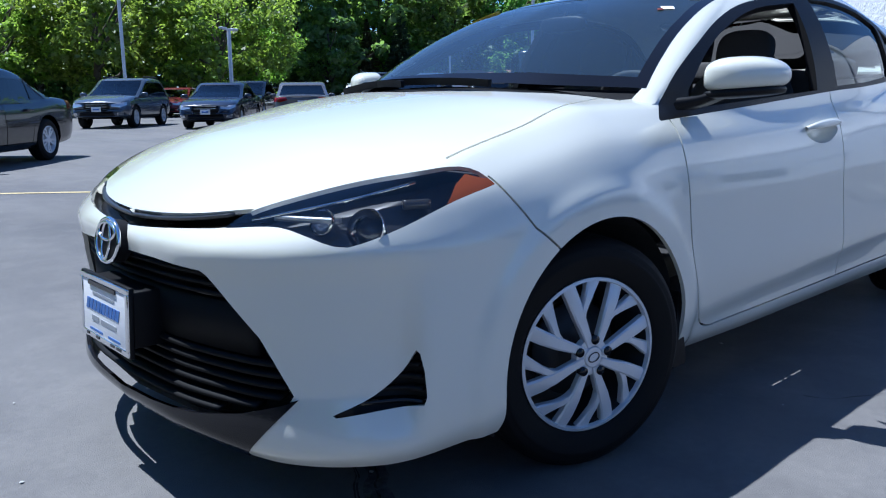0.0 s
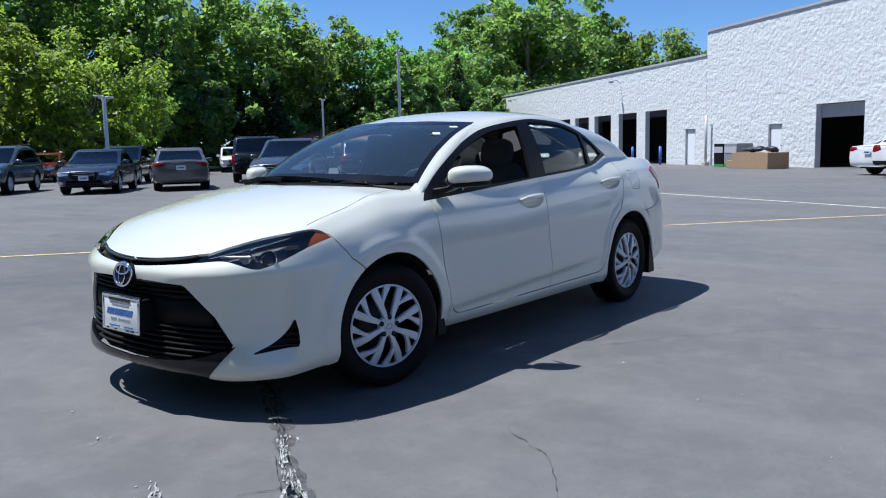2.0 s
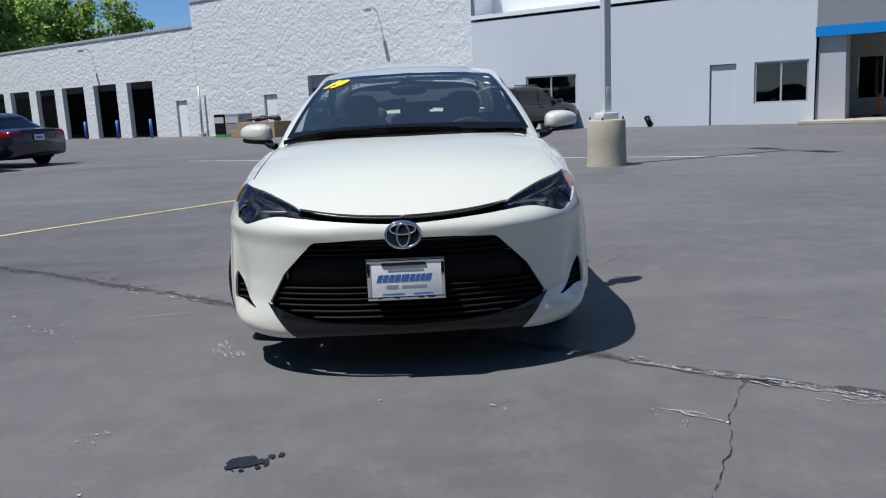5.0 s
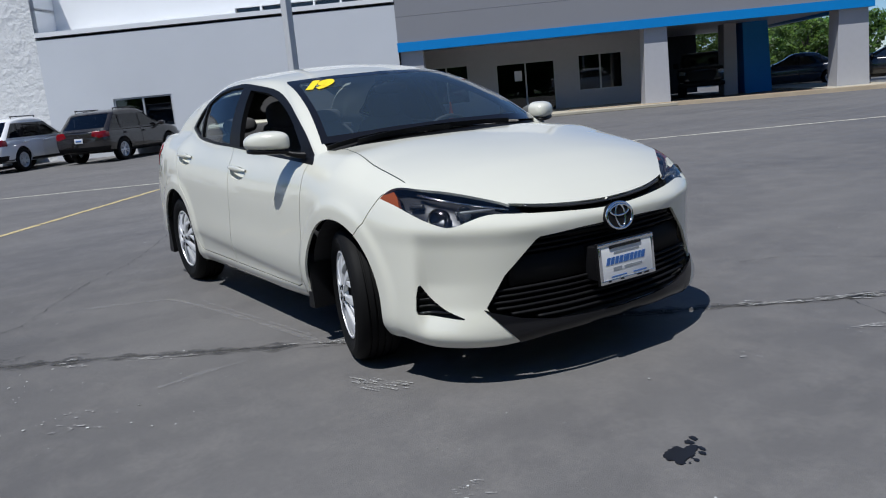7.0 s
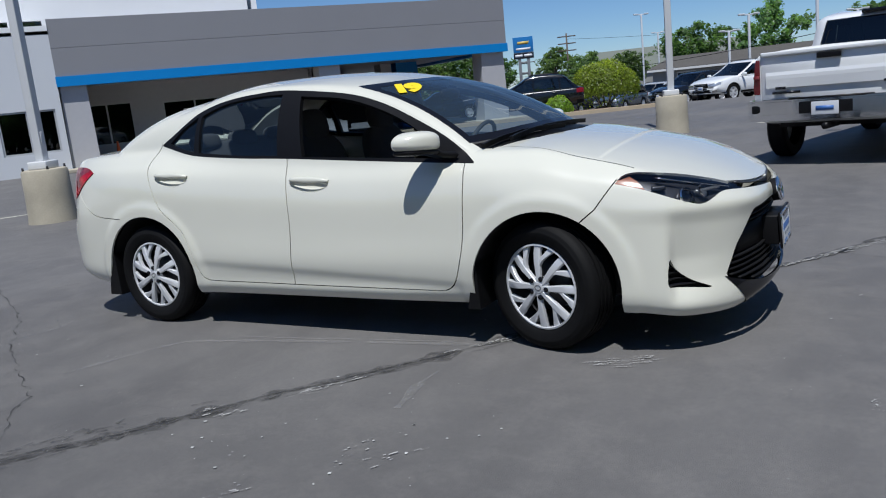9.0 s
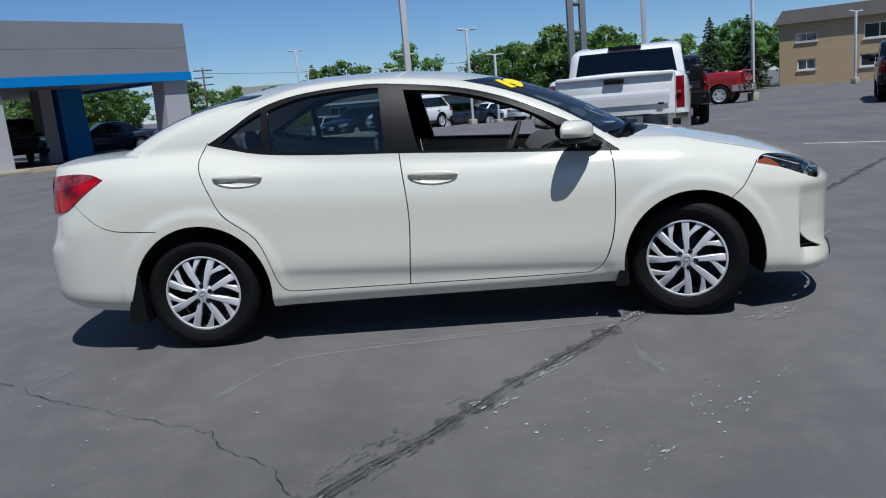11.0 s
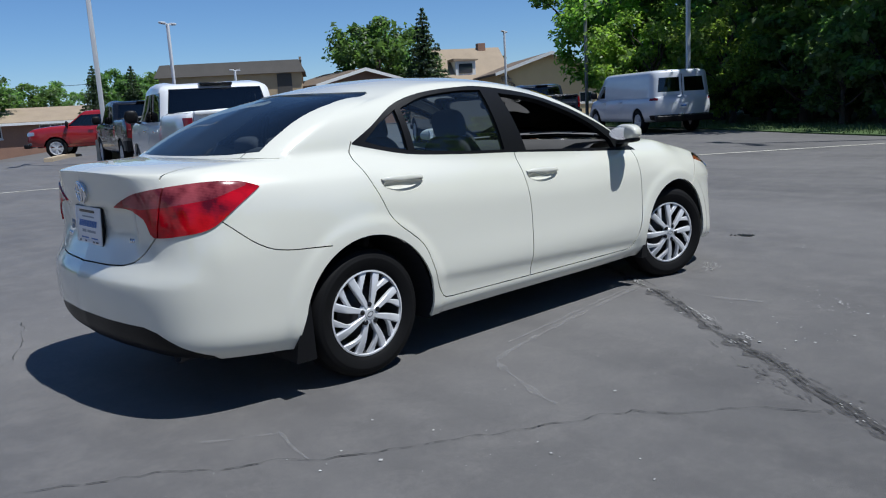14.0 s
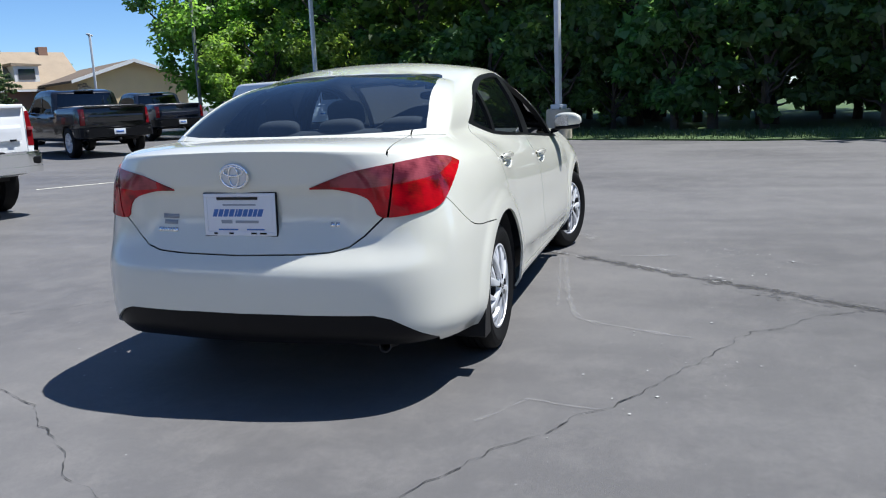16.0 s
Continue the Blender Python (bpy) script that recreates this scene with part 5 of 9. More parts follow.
    def named(c):
        if c.z > 1.2:
            return "roof"
        if c.x > 1.0 and abs(c.y) < 0.3:
            return "hood" if c.z > 0.76 else "front_bumper"
        if c.x < -1.6 and abs(c.y) < 0.3:
            return "trunk_lid" if c.z > 0.75 else "rear_bumper"
        if c.x > 0.95:
            return "front_fender"
        if c.x < -1.25:
            return "fuel_door" if c.z > 0.85 and c.y > 0 else "rear_fender"
        return "front_door" if c.x > -0.1 else "rear_door"
    for comp in groups:
        c = sum((f.calc_center_median() * f.calc_area() for f in comp), Vector()) / sum(f.calc_area() for f in comp)
        if sum(f.calc_area() for f in comp) > 2.2:
            skin_part("body_shell", bm, comp, PEARL, car)
        elif len(comp) > 6:
            skin_part(named(c), bm, comp, PEARL, car)
    for sgn, s in ((1, "l"), (-1, "r")):
        def pane(k):
            return [f for f in regions[k] if f.calc_center_median().y * sgn > 0]
        skin_part("window_frame", bm, pane(1), BLACKP, car, "black window surround and pillar", rim=0.03)
        for k, nm in ((3, "rear_side_window"), (4, "quarter_window")):
            skin_part(nm, bm, pane(k), WINDOW, car, "tinted side window", rim=0, push=-0.010).visible_shadow = False
        lamp = skin_part("headlight", bm, pane(9), LENS, car, "clear swept-back headlight with dark housing", rim=0)
        lamp.visible_shadow = False
        skin_part("housing", bm, pane(9), LAMPIN, lamp, rim=0, push=-0.05)
        skin_part("amber_reflector", bm, pane(10), AMBER, lamp, rim=0.02)
        skin_part("fog_bezel", bm, pane(11), BLACKP, car, "black triangular fog lamp bezel", rim=0, push=-0.035)
        skin_part("tail_light", bm, pane(15), REDLENS, car, "wraparound red tail light", rim=0.03, push=0.006)
        skin_part("reverse_lens", bm, pane(17), PINKLENS, car, "pale upper lens of the tail light", rim=0.02, push=0.006)
    skin_part("windshield_edge", bm, regions[5], BLACKG, car, "black glazed border of the windshield", rim=0, push=0.001)
    skin_part("windshield", bm, regions[6], WINDSHIELD, car, "clear windshield", rim=0).visible_shadow = False
    skin_part("rear_window", bm, regions[7], REAR_GLASS, car, "dark tinted rear window", rim=0, push=-0.004).visible_shadow = False
    skin_part("cowl", bm, regions[8], BLACKP, car, "black wiper cowl", push=-0.012)
    skin_part("grille", bm, regions[12], GRILLEM, car, "black lower grille", rim=0, push=-0.055)
    skin_part("chin_spoiler", bm, regions[13], BLACKG, car, "gloss dark front lip", push=0.004)
    skin_part("upper_grille", bm, regions[14], BLACKP, car, "black slot under the hood edge", rim=0, push=-0.04)
    skin_part("rear_valance", bm, regions[16], BLACKP, car, "black lower rear bumper insert", push=-0.012)
    bm.free()
    return car, bvh


main_car, SKIN = sedan()


def cast(origin, way):
    p, n, _, _ = SKIN.ray_cast(Vector(origin), Vector(way).normalized())
    return p, (n if n.dot(Vector(way)) < 0 else -n)


def on_nose(turn, z):
    d = Vector((math.cos(turn), math.sin(turn), 0))
    return cast(Vector((0.9, 0, z)) + d * 3, -d)


def on_tail(turn, z):
    d = Vector((-math.cos(turn), math.sin(turn), 0))
    return cast(Vector((-1.0, 0, z)) + d * 3, -d)


def on_side(x, z, sgn):
    return cast((x, 3 * sgn, z), (0, -sgn, 0))


def facing(p, n, up=(0, 0, 1)):
    """A pose at p whose z runs along n and whose y runs up."""
    z = n.normalized()
    x = Vector(up).cross(z).normalized()
    y = z.cross(x)
    return Matrix.Translation(p) @ Matrix((x, y, z)).transposed().to_4x4()


def bar_on(place, turns, z, push, tall, deep, lift=None):
    """A bar that follows the skin."""
    bm = bmesh.new()
    rows = []
    for t in turns:
        p, n = place(t, z if lift is None else lift(t))
        n = Vector((n.x, n.y, 0)).normalized()
        q = p + n * push
        rows.append([bm.verts.new(c) for c in (q + Vector((0, 0, tall / 2)), q + Vector((0, 0, -tall / 2)) , q - n * deep + Vector((0, 0, -tall / 2)), q - n * deep + Vector((0, 0, tall / 2)))])
    for a, b in zip(rows, rows[1:]):
        for i in range(4):
            bm.faces.new((a[i], a[(i + 1) % 4], b[(i + 1) % 4], b[i]))
    bm.faces.new(rows[0]); bm.faces.new(rows[-1][::-1])
    bmesh.ops.recalc_face_normals(bm, faces=bm.faces)
    return bm


def plaque(bm, m, x0, x1, y0, y1, h0, h1, bevel=0.0):
    return box(bm, x0, x1, y0, y1, h0, h1, bevel, m)


def oval_ring(bm, m, a, b, tube_r, n=40, k=8, centre=(0, 0)):
    rings = []
    for i in range(n):
        t = 2 * math.pi * i / n
        c = Vector((centre[0] + a * math.cos(t), centre[1] + b * math.sin(t), 0))
        o = Vector((math.cos(t), math.sin(t), 0))
        rings.append([bm.verts.new(m @ (c + o * tube_r * math.cos(2 * math.pi * j / k) + Vector((0, 0, tube_r * math.sin(2 * math.pi * j / k))))) for j in range(k)])
    for i in range(n):
        for j in range(k):
            bm.faces.new((rings[i][j], rings[(i + 1) % n][j], rings[(i + 1) % n][(j + 1) % k], rings[i][(j + 1) % k]))


def oval_disc(bm, m, a, b, h, n=32, dome=0.0):
    ring = [bm.verts.new(m @ Vector((a * math.cos(2 * math.pi * i / n), b * math.sin(2 * math.pi * i / n), h))) for i in range(n)]
    mid = bm.verts.new(m @ Vector((0, 0, h + dome)))
    for i in range(n):
        bm.faces.new((ring[i], ring[(i + 1) % n], mid))


def emblem(parent, m, a, b, field):
    bm = bmesh.new(); oval_ring(bm, m, a, b, 0.006)
    ring = part("emblem", bm, CHROME, parent, "chrome oval emblem")
    bm = bmesh.new(); oval_disc(bm, m, a, b, 0.0, dome=0.004)
    rim = [e for e in bm.edges if e.is_boundary]
    out = bmesh.ops.extrude_edge_only(bm, edges=rim)
    bmesh.ops.translate(bm, verts=[g for g in out["geom"] if isinstance(g, bmesh.types.BMVert)], vec=m.to_3x3() @ Vector((0, 0, -0.035)))
    bmesh.ops.recalc_face_normals(bm, faces=bm.faces)
    part("emblem_field", bm, field, ring, angle=40)
    bm = bmesh.new(); oval_ring(bm, m @ pose(0, 0, 0.004), a * 0.36, b * 0.86, 0.0045)
    oval_ring(bm, m @ pose(0, b * 0.42, 0.004), a * 0.72, b * 0.40, 0.0045)
    part("emblem_oval", bm, CHROME, ring)


def licence_plate(parent, m, frame_metal, label):
    """A dealer card in a frame with a black rim; its print is plain bars."""
    bm = bmesh.new()
    plaque(bm, m, -0.158, 0.158, -0.082, 0.082, -0.006, 0.0065, 0.002)
    card = part("licence_plate", bm, WHITEP, parent, label)
    bm = bmesh.new()
    for x0, x1, y0, y1 in ((-0.163, 0.163, 0.072, 0.086), (-0.163, 0.163, -0.086, -0.070), (-0.163, -0.148, -0.072, 0.073), (0.148, 0.163, -0.072, 0.073)):
        plaque(bm, m, x0, x1, y0, y1, -0.006, 0.009, 0.002)
    part("plate_frame", bm, frame_metal, card)
    bm = bmesh.new()
    plaque(bm, m, -0.167, 0.167, -0.090, 0.090, -0.008, 0.004, 0.003)
    part("frame_edge", bm, BLACKP, card, "thin black rim of the frame")
    for x0, x1, y0, y1 in ((-0.10, 0.085, 0.060, 0.071), (-0.12, -0.105, -0.080, -0.073), (-0.05, -0.03, -0.080, -0.073), (0.05, 0.075, -0.080, -0.073), (0.09, 0.12, -0.080, -0.073)):
        bm = bmesh.new(); plaque(bm, m, x0, x1, y0, y1, 0.002, 0.0105)
        part("frame_bar", bm, BLACKG, card, smooth=False)
    x = -0.125
    for w in (0.022, 0.022, 0.022, 0.024, 0.010, 0.022, 0.022, 0.020, 0.018, 0.024):
        bm = bmesh.new()
        vs = box(bm, x, x + w * 0.88, -0.008, 0.022, 0.0065, 0.0078)
        for v in vs:
            v.co.x += (v.co.y + 0.008) * 0.35
            v.co = m @ v.co
        x += w * 1.12
        part("blue_bar", bm, BLUEINK, card, smooth=False)
    for x0, x1, y0, y1, mt in ((-0.10, -0.01, -0.064, -0.058, BLUEINK), (0.03, 0.11, -0.064, -0.058, BLUEINK), (-0.075, 0.075, 0.036, 0.043, GREYINK), (-0.02, 0.085, -0.035, -0.024, GREYINK), (-0.085, -0.035, -0.036, -0.022, GREYINK)):
        bm = bmesh.new(); plaque(bm, m, x0, x1, y0, y1, 0.0065, 0.0078)
        part("print_bar", bm, mt, card, smooth=False)
    return card


def wheel_parts(parent, m, radius=0.316, rim_r=0.212, width=0.205, spokes=8, cap=True, metal=None, face=0.100):
    """A tyre with grooved tread, rim, cover with forked spokes and nuts, and a brake disc, under parent. The wheel faces +y of m."""
    hub = new("wheel"); hub.parent = parent; hub.matrix_basis = m
    tagged(hub, "wheel with black tyre and silver cover")
    w, R = width / 2, radius
    prof = [(rim_r - 0.006, -w * 0.84), (rim_r + 0.02, -w * 0.98), ((R + rim_r) / 2, -w * 1.04), (R - 0.03, -w * 1.0), (R - 0.010, -w * 0.88), (R - 0.002, -w * 0.74)]
    for g in (-0.46, -0.15, 0.15, 0.46):
        prof += [(R, w * (g - 0.05)), (R - 0.008, w * (g - 0.045)), (R - 0.008, w * (g + 0.045)), (R, w * (g + 0.05))]
    prof += [(R - 0.002, w * 0.74), (R - 0.010, w * 0.88), (R - 0.022, w * 0.97), (R - 0.026, w * 1.005), (R - 0.034, w * 1.01), ((R + rim_r) / 2 + 0.01, w * 1.05), ((R + rim_r) / 2 + 0.006, w * 1.062), ((R + rim_r) / 2, w * 1.05), (rim_r + 0.02, w * 1.0), (rim_r + 0.004, w * 0.90), (rim_r - 0.004, w * 0.84)]
    bm = bmesh.new(); revolve(bm, prof, 64)
    bmesh.ops.recalc_face_normals(bm, faces=bm.faces)
    for f in bm.faces:
        f.smooth = True
    part("tyre", bm, RUBBER, hub, "black rubber tyre", angle=40)
    bm = bmesh.new()
    revolve(bm, [(rim_r, w * 0.86), (rim_r + 0.002, w * 0.9), (rim_r - 0.006, w * 0.92), (rim_r - 0.012, w * 0.78), (rim_r - 0.03, 0.0), (rim_r - 0.03, -w * 0.8)], 48)
    bmesh.ops.recalc_face_normals(bm, faces=bm.faces)
    part("rim", bm, STEEL, hub, "dark steel rim")
    bm = bmesh.new(); revolve(bm, [(0.02, 0.02), (rim_r * 0.62, 0.02), (rim_r * 0.62, 0.0), (0.02, 0.0)], 32)
    bmesh.ops.recalc_face_normals(bm, faces=bm.faces)
    part("brake_disc", bm, STEEL, hub)
    metal = metal or SILVER
    bm = bmesh.new()
    f0 = face
    k = rim_r / 0.212

    def dish(r):
        return f0 + 0.010 * math.cos(min(r / (0.2 * k), 1.0) * 1.5) - 0.012 * max(0, (r / k - 0.15)) / 0.06
    def blade(pts, top=0.0, deep=0.020):
        """pts: (radius, angle, half width) along a spoke."""
        rows = []
        for r, a, h in pts:
            d, t = Vector((math.cos(a), 0, math.sin(a))), Vector((-math.sin(a), 0, math.cos(a)))
            y = dish(r) + top
            c = d * r
            rows.append([bm.verts.new(c + t * s * h * e + Vector((0, y - dy, 0))) for s, e, dy in ((-1, 1.0, deep), (-1, 1.0, 0.004), (-1, 0.72, 0.0), (1, 0.72, 0.0), (1, 1.0, 0.004), (1, 1.0, deep))])
        for p, q in zip(rows, rows[1:]):
            for i in range(5):
                bm.faces.new((p[i], p[i + 1], q[i + 1], q[i]))
    step = 2 * math.pi / spokes
    for i in range(spokes):
        a = math.pi / 2 + i * step
        blade([(0.030 * k, a + 0.06, 0.0115 * k), (0.055 * k, a + 0.03, 0.0125 * k), (0.085 * k, a, 0.0145 * k), (0.120 * k, a - 0.02, 0.0172 * k), (0.165 * k, a - 0.02, 0.0192 * k), (0.209 * k, a - 0.01, 0.0205 * k)])
        blade([(0.100 * k, a + 0.02, 0.0085 * k), (0.125 * k, a + 0.105, 0.0105 * k), (0.148 * k, a + 0.215, 0.0125 * k), (0.172 * k, a + 0.315, 0.0155 * k), (0.192 * k, a + 0.375, 0.0190 * k), (0.209 * k, a + 0.405, 0.0230 * k)], -0.003)
    revolve(bm, [(0.001, f0 + 0.012), (0.026 * k, f0 + 0.011), (0.030 * k, f0 + 0.007), (0.050 * k, f0 + 0.004), (0.056 * k, f0 - 0.012)], 40)
    revolve(bm, [(0.199 * k, f0 - 0.016), (0.203 * k, f0 - 0.004), (0.211 * k, f0 - 0.006), (0.216 * k, f0 - 0.018)], 64)
    bmesh.ops.recalc_face_normals(bm, faces=bm.faces)
    cover = part("wheel_cover", bm, metal, hub, "silver wheel cover with forked spokes", angle=35)
    if cap:
        for i in range(5):
            a = math.pi / 2 + 0.42 + i * 2 * math.pi / 5
            p = Vector((0.047 * k * math.cos(a), 0, 0.047 * k * math.sin(a)))
            bm = bmesh.new(); tube(bm, p + Vector((0, f0 - 0.005, 0)), p + Vector((0, f0 + 0.0125, 0)), 0.0125 * k, 0.0125 * k, 14)
            part("lug_nut", bm, BLACKG, cover)
        bm = bmesh.new(); oval_ring(bm, Matrix.Translation((0, f0 + 0.0125, 0)) @ Matrix.Rotation(radians(-90), 4, "X"), 0.017 * k, 0.012 * k, 0.0016, 20, 6)
        part("cap_oval", bm, STEEL, cover)
    return hub


def spheroid(bm, c, rx, ry, rz, power=2.6, nu=28, nv=16):
    """A rounded block: a superellipsoid."""
    def se(v):
        return math.copysign(abs(v) ** (2 / power), v)
    rows = []
    for j in range(nv + 1):
        b = math.pi * j / nv - math.pi / 2
        rows.append([bm.verts.new((c[0] + rx * se(math.cos(b)) * se(math.cos(2 * math.pi * i / nu)), c[1] + ry * se(math.cos(b)) * se(math.sin(2 * math.pi * i / nu)), c[2] + rz * se(math.sin(b)))) for i in range(nu)])
    for p, q in zip(rows, rows[1:]):
        for i in range(nu):
            bm.faces.new((p[i], p[(i + 1) % nu], q[(i + 1) % nu], q[i]))
    bmesh.ops.remove_doubles(bm, verts=bm.verts, dist=1e-5)


def seat(parent, x, y, w=0.25, bench=False):
    bm = bmesh.new()
    spheroid(bm, (x, y, 0.47), 0.27, w, 0.10, 4)
    s = part("seat", bm, FABRIC, parent, "dark grey fabric seat")
    bm = bmesh.new()
    spheroid(bm, (0, 0, 0.30), 0.075, w * 0.96, 0.33, 3.4)
    bmesh.ops.transform(bm, matrix=pose(x - 0.23, y, 0.50, 0, -16, 0), verts=bm.verts)
    part("seat_back", bm, FABRIC, s)
    for hy in ((-0.36, 0.0, 0.36) if bench else (0,)):
        bm = bmesh.new()
        spheroid(bm, (0, hy, 0.68 if not bench else 0.62), 0.05, 0.125, 0.095 if not bench else 0.06, 3)
        if not bench:
            for k in (-0.05, 0.05):
                tube(bm, (0, k, 0.55), (0, k, 0.64), 0.006)
        bmesh.ops.transform(bm, matrix=pose(x - 0.235, y, 0.50, 0, -13, 0), verts=bm.verts)
        part("headrest", bm, FABRIC, s)


def sedan_details(car):
    # grille
    edge = pchip([0.262, 0.285, 0.324, 0.342, 0.468, 0.600, 0.618], [0.24, 0.345, 0.44, 0.455, 0.395, 0.292, 0.2])
    for z in (0.278, 0.303, 0.328, 0.353, 0.378, 0.403):
        e = float(edge(z)) - 0.012
        part("grille_bar", bar_on(on_nose, np.linspace(-e, e, 40), z, -0.012, 0.009, 0.04), GRILLEM, car)
    for z in (0.552, 0.575, 0.598):
        e = float(edge(z)) - 0.015
        part("grille_bar", bar_on(on_nose, np.linspace(-e, e, 40), z, -0.016, 0.007, 0.035), GRILLEM, car)
    part("grille_panel", bar_on(on_nose, np.linspace(-0.385, 0.385, 40), 0.474, -0.022, 0.118, 0.03), GRILLEM, car, "flat black middle panel of the grille")
    part("upper_bar", bar_on(on_nose, np.linspace(-0.31, 0.31, 40), 0.70, -0.008, 0.009, 0.03, lambda t: 0.699 + 0.03 * (t / 0.31) ** 2), LAMPIN, car, "dark metallic bar in the upper slot")
    p, n = on_nose(0, 0.638)
    emblem(car, facing(p + Vector((0.020, 0, 0)), Vector((1, 0, 0.18))), 0.074, 0.056, GRILLEM)
    bm = bmesh.new(); box(bm, 2.20, 2.295, -0.15, 0.15, 0.38, 0.525, 0.006)
    part("plate_mount", bm, BLACKP, car)
    licence_plate(car, facing(Vector((2.305, 0.004, 0.452)), Vector((1, 0, 0.06))), CHROME, "white dealer card in a chrome frame")
    bm = bmesh.new()
    for s in (-1, 1):
        p, n = on_tail(s * 0.001, 0.82)
    licence_plate(car, facing(p + Vector((-0.012, 0.0, 0.002)), Vector((-1, 0, n.z * 0.6))), WHITEP, "white dealer card in a white frame with a black rim")
    p, n = on_tail(0.0, 0.98)
    emblem(car, facing(p + Vector((-0.008, 0, 0)), n), 0.062, 0.047, SILVER)
    # badges and the dealer's sticker, as plain bars
    for y, z, ws, mat in ((-0.40, 0.775, (0.018, 0.018), CHROME), (0.36, 0.755, (0.016, 0.014, 0.012, 0.014, 0.012, 0.012, 0.016), CHROME), (0.355, 0.81, (0.10,), GREYINK), (0.355, 0.785, (0.085,), GREYINK)):
        bm = bmesh.new()
        yy = y - sum(ws) / 2
        for w in ws:
            q, n2 = on_tail(math.atan2(yy + w / 2, 1.3), z)
            q, n2 = cast((-3, yy + w / 2, z), (1, 0, 0))
            plaque(bm, facing(q, n2), -w * 0.42, w * 0.42, -0.009, 0.009, -0.001, 0.003)
            yy += w * 1.15
        part("badge", bm, mat, car, "small raised badge on the trunk lid")
    # fog lamp slats
    for s in (-1, 1):
        for k, (z, a, b) in enumerate(((0.325, 0.565, 0.668), (0.352, 0.60, 0.667), (0.380, 0.625, 0.664), (0.408, 0.642, 0.660))):
            part("fog_slat", bar_on(on_nose, [s * t for t in np.linspace(a, b, 8)], z, -0.012, 0.008, 0.03), BLACKP if k else BLACKG, car)
        # headlamp inside
        p, n = on_nose(s * 0.585, 0.727)
        m = facing(p - n * 0.028, (n + Vector((0.8, 0, 0))).normalized())
        bm = bmesh.new(); revolve(bm, [(0.044, 0.018), (0.047, 0.010), (0.040, -0.006), (0.033, -0.02)], 28, "Z")
        bmesh.ops.transform(bm, matrix=m, verts=bm.verts)
        ring = part("projector_ring", bm, CHROME, car, "chrome ring of the headlight projector")
        bm = bmesh.new(); bmesh.ops.create_uvsphere(bm, u_segments=20, v_segments=12, radius=0.034)
        bmesh.ops.transform(bm, matrix=m @ pose(0, 0, -0.012), verts=bm.verts)
        part("projector_lens", bm, LENS, ring)
        p, n = on_nose(s * 0.50, 0.742)
        bm = bmesh.new(); revolve(bm, [(0.030, 0.012), (0.033, 0.006), (0.024, -0.012), (0.001, -0.018)], 24, "Z")
        bmesh.ops.transform(bm, matrix=facing(p - n * 0.03, (n + Vector((0.8, 0, 0))).normalized()), verts=bm.verts)
        part("reflector_bowl", bm, CHROME, car)
        part("lamp_trim", bar_on(on_nose, [s * t for t in np.linspace(0.36, 0.655, 20)], 0.7, -0.02, 0.006, 0.02, lambda t: 0.722 + 0.085 * (abs(t) - 0.36) / 0.3), CHROME, car)
        part("lamp_step", bar_on(on_nose, [s * t for t in np.linspace(0.40, 0.53, 10)], 0.728, -0.03, 0.012, 0.02), SATIN, car)
        part("lamp_step", bar_on(on_nose, [s * t for t in np.linspace(0.64, 0.69, 8)], 0.760, -0.030, 0.020, 0.02), LAMPIN, car)
        # door handles
        for hx, hz in ((-1.075, 0.927), (-0.015, 0.863)):
            bm = bmesh.new()
            rings = []
            for r, deep in ((1.03, -0.001), (0.94, 0.010), (0.82, 0.022), (0.64, 0.031), (0.40, 0.035), (0.15, 0.036)):
                ring = []
                for (ox, oz), (cx, cz) in zip(handle_cup_outline(hx, hz, 1.0), handle_cup_outline(hx, hz, r)):
                    q, nn = on_side(*((ox, oz) if r > 1 else (cx, cz)), s)
                    ring.append(bm.verts.new(Vector((cx, q.y, cz)) - nn * deep))
                rings.append(ring)
            for a, b in zip(rings, rings[1:]):
                for i in range(28):
                    bm.faces.new((a[i], a[(i + 1) % 28], b[(i + 1) % 28], b[i]))
            bm.faces.new(rings[-1])
            bmesh.ops.recalc_face_normals(bm, faces=bm.faces)
            part("handle_cup", bm, PEARL, car, "hollow behind the door handle")
            bm = bmesh.new()
            rows = []
            for k in range(17):
                u = -1 + k / 8
                q, nn = on_side(hx + 0.134 * u - 0.002, hz + 0.010 - 0.05 * 0.134 * u, s)
                off = 0.022 * (1 - u ** 6) ** 0.5 if abs(u) < 1 else 0.0
                h = 0.016 * (1 - 0.55 * u * u)
                rows.append([bm.verts.new(q + nn * (off + d * 0.012) + Vector((0, 0, h * e))) for d, e in ((0.85, -1), (1, -0.75), (0.85, 0.25), (0.25, 1), (-0.8, 0.8), (-0.8, -0.8))])
            for a, b in zip(rows, rows[1:]):
                for i in range(6):
                    bm.faces.new((a[i], a[(i + 1) % 6], b[(i + 1) % 6], b[i]))
            bmesh.ops.recalc_face_normals(bm, faces=bm.faces)
            part("door_handle", bm, PEARL, car, "body-coloured pull handle")
        # mirror
        bm = bmesh.new()
        spheroid(bm, (0, 0, 0), 1, 1, 1, 3.0, 36, 20)
        bmesh.ops.recalc_face_normals(bm, faces=bm.faces)
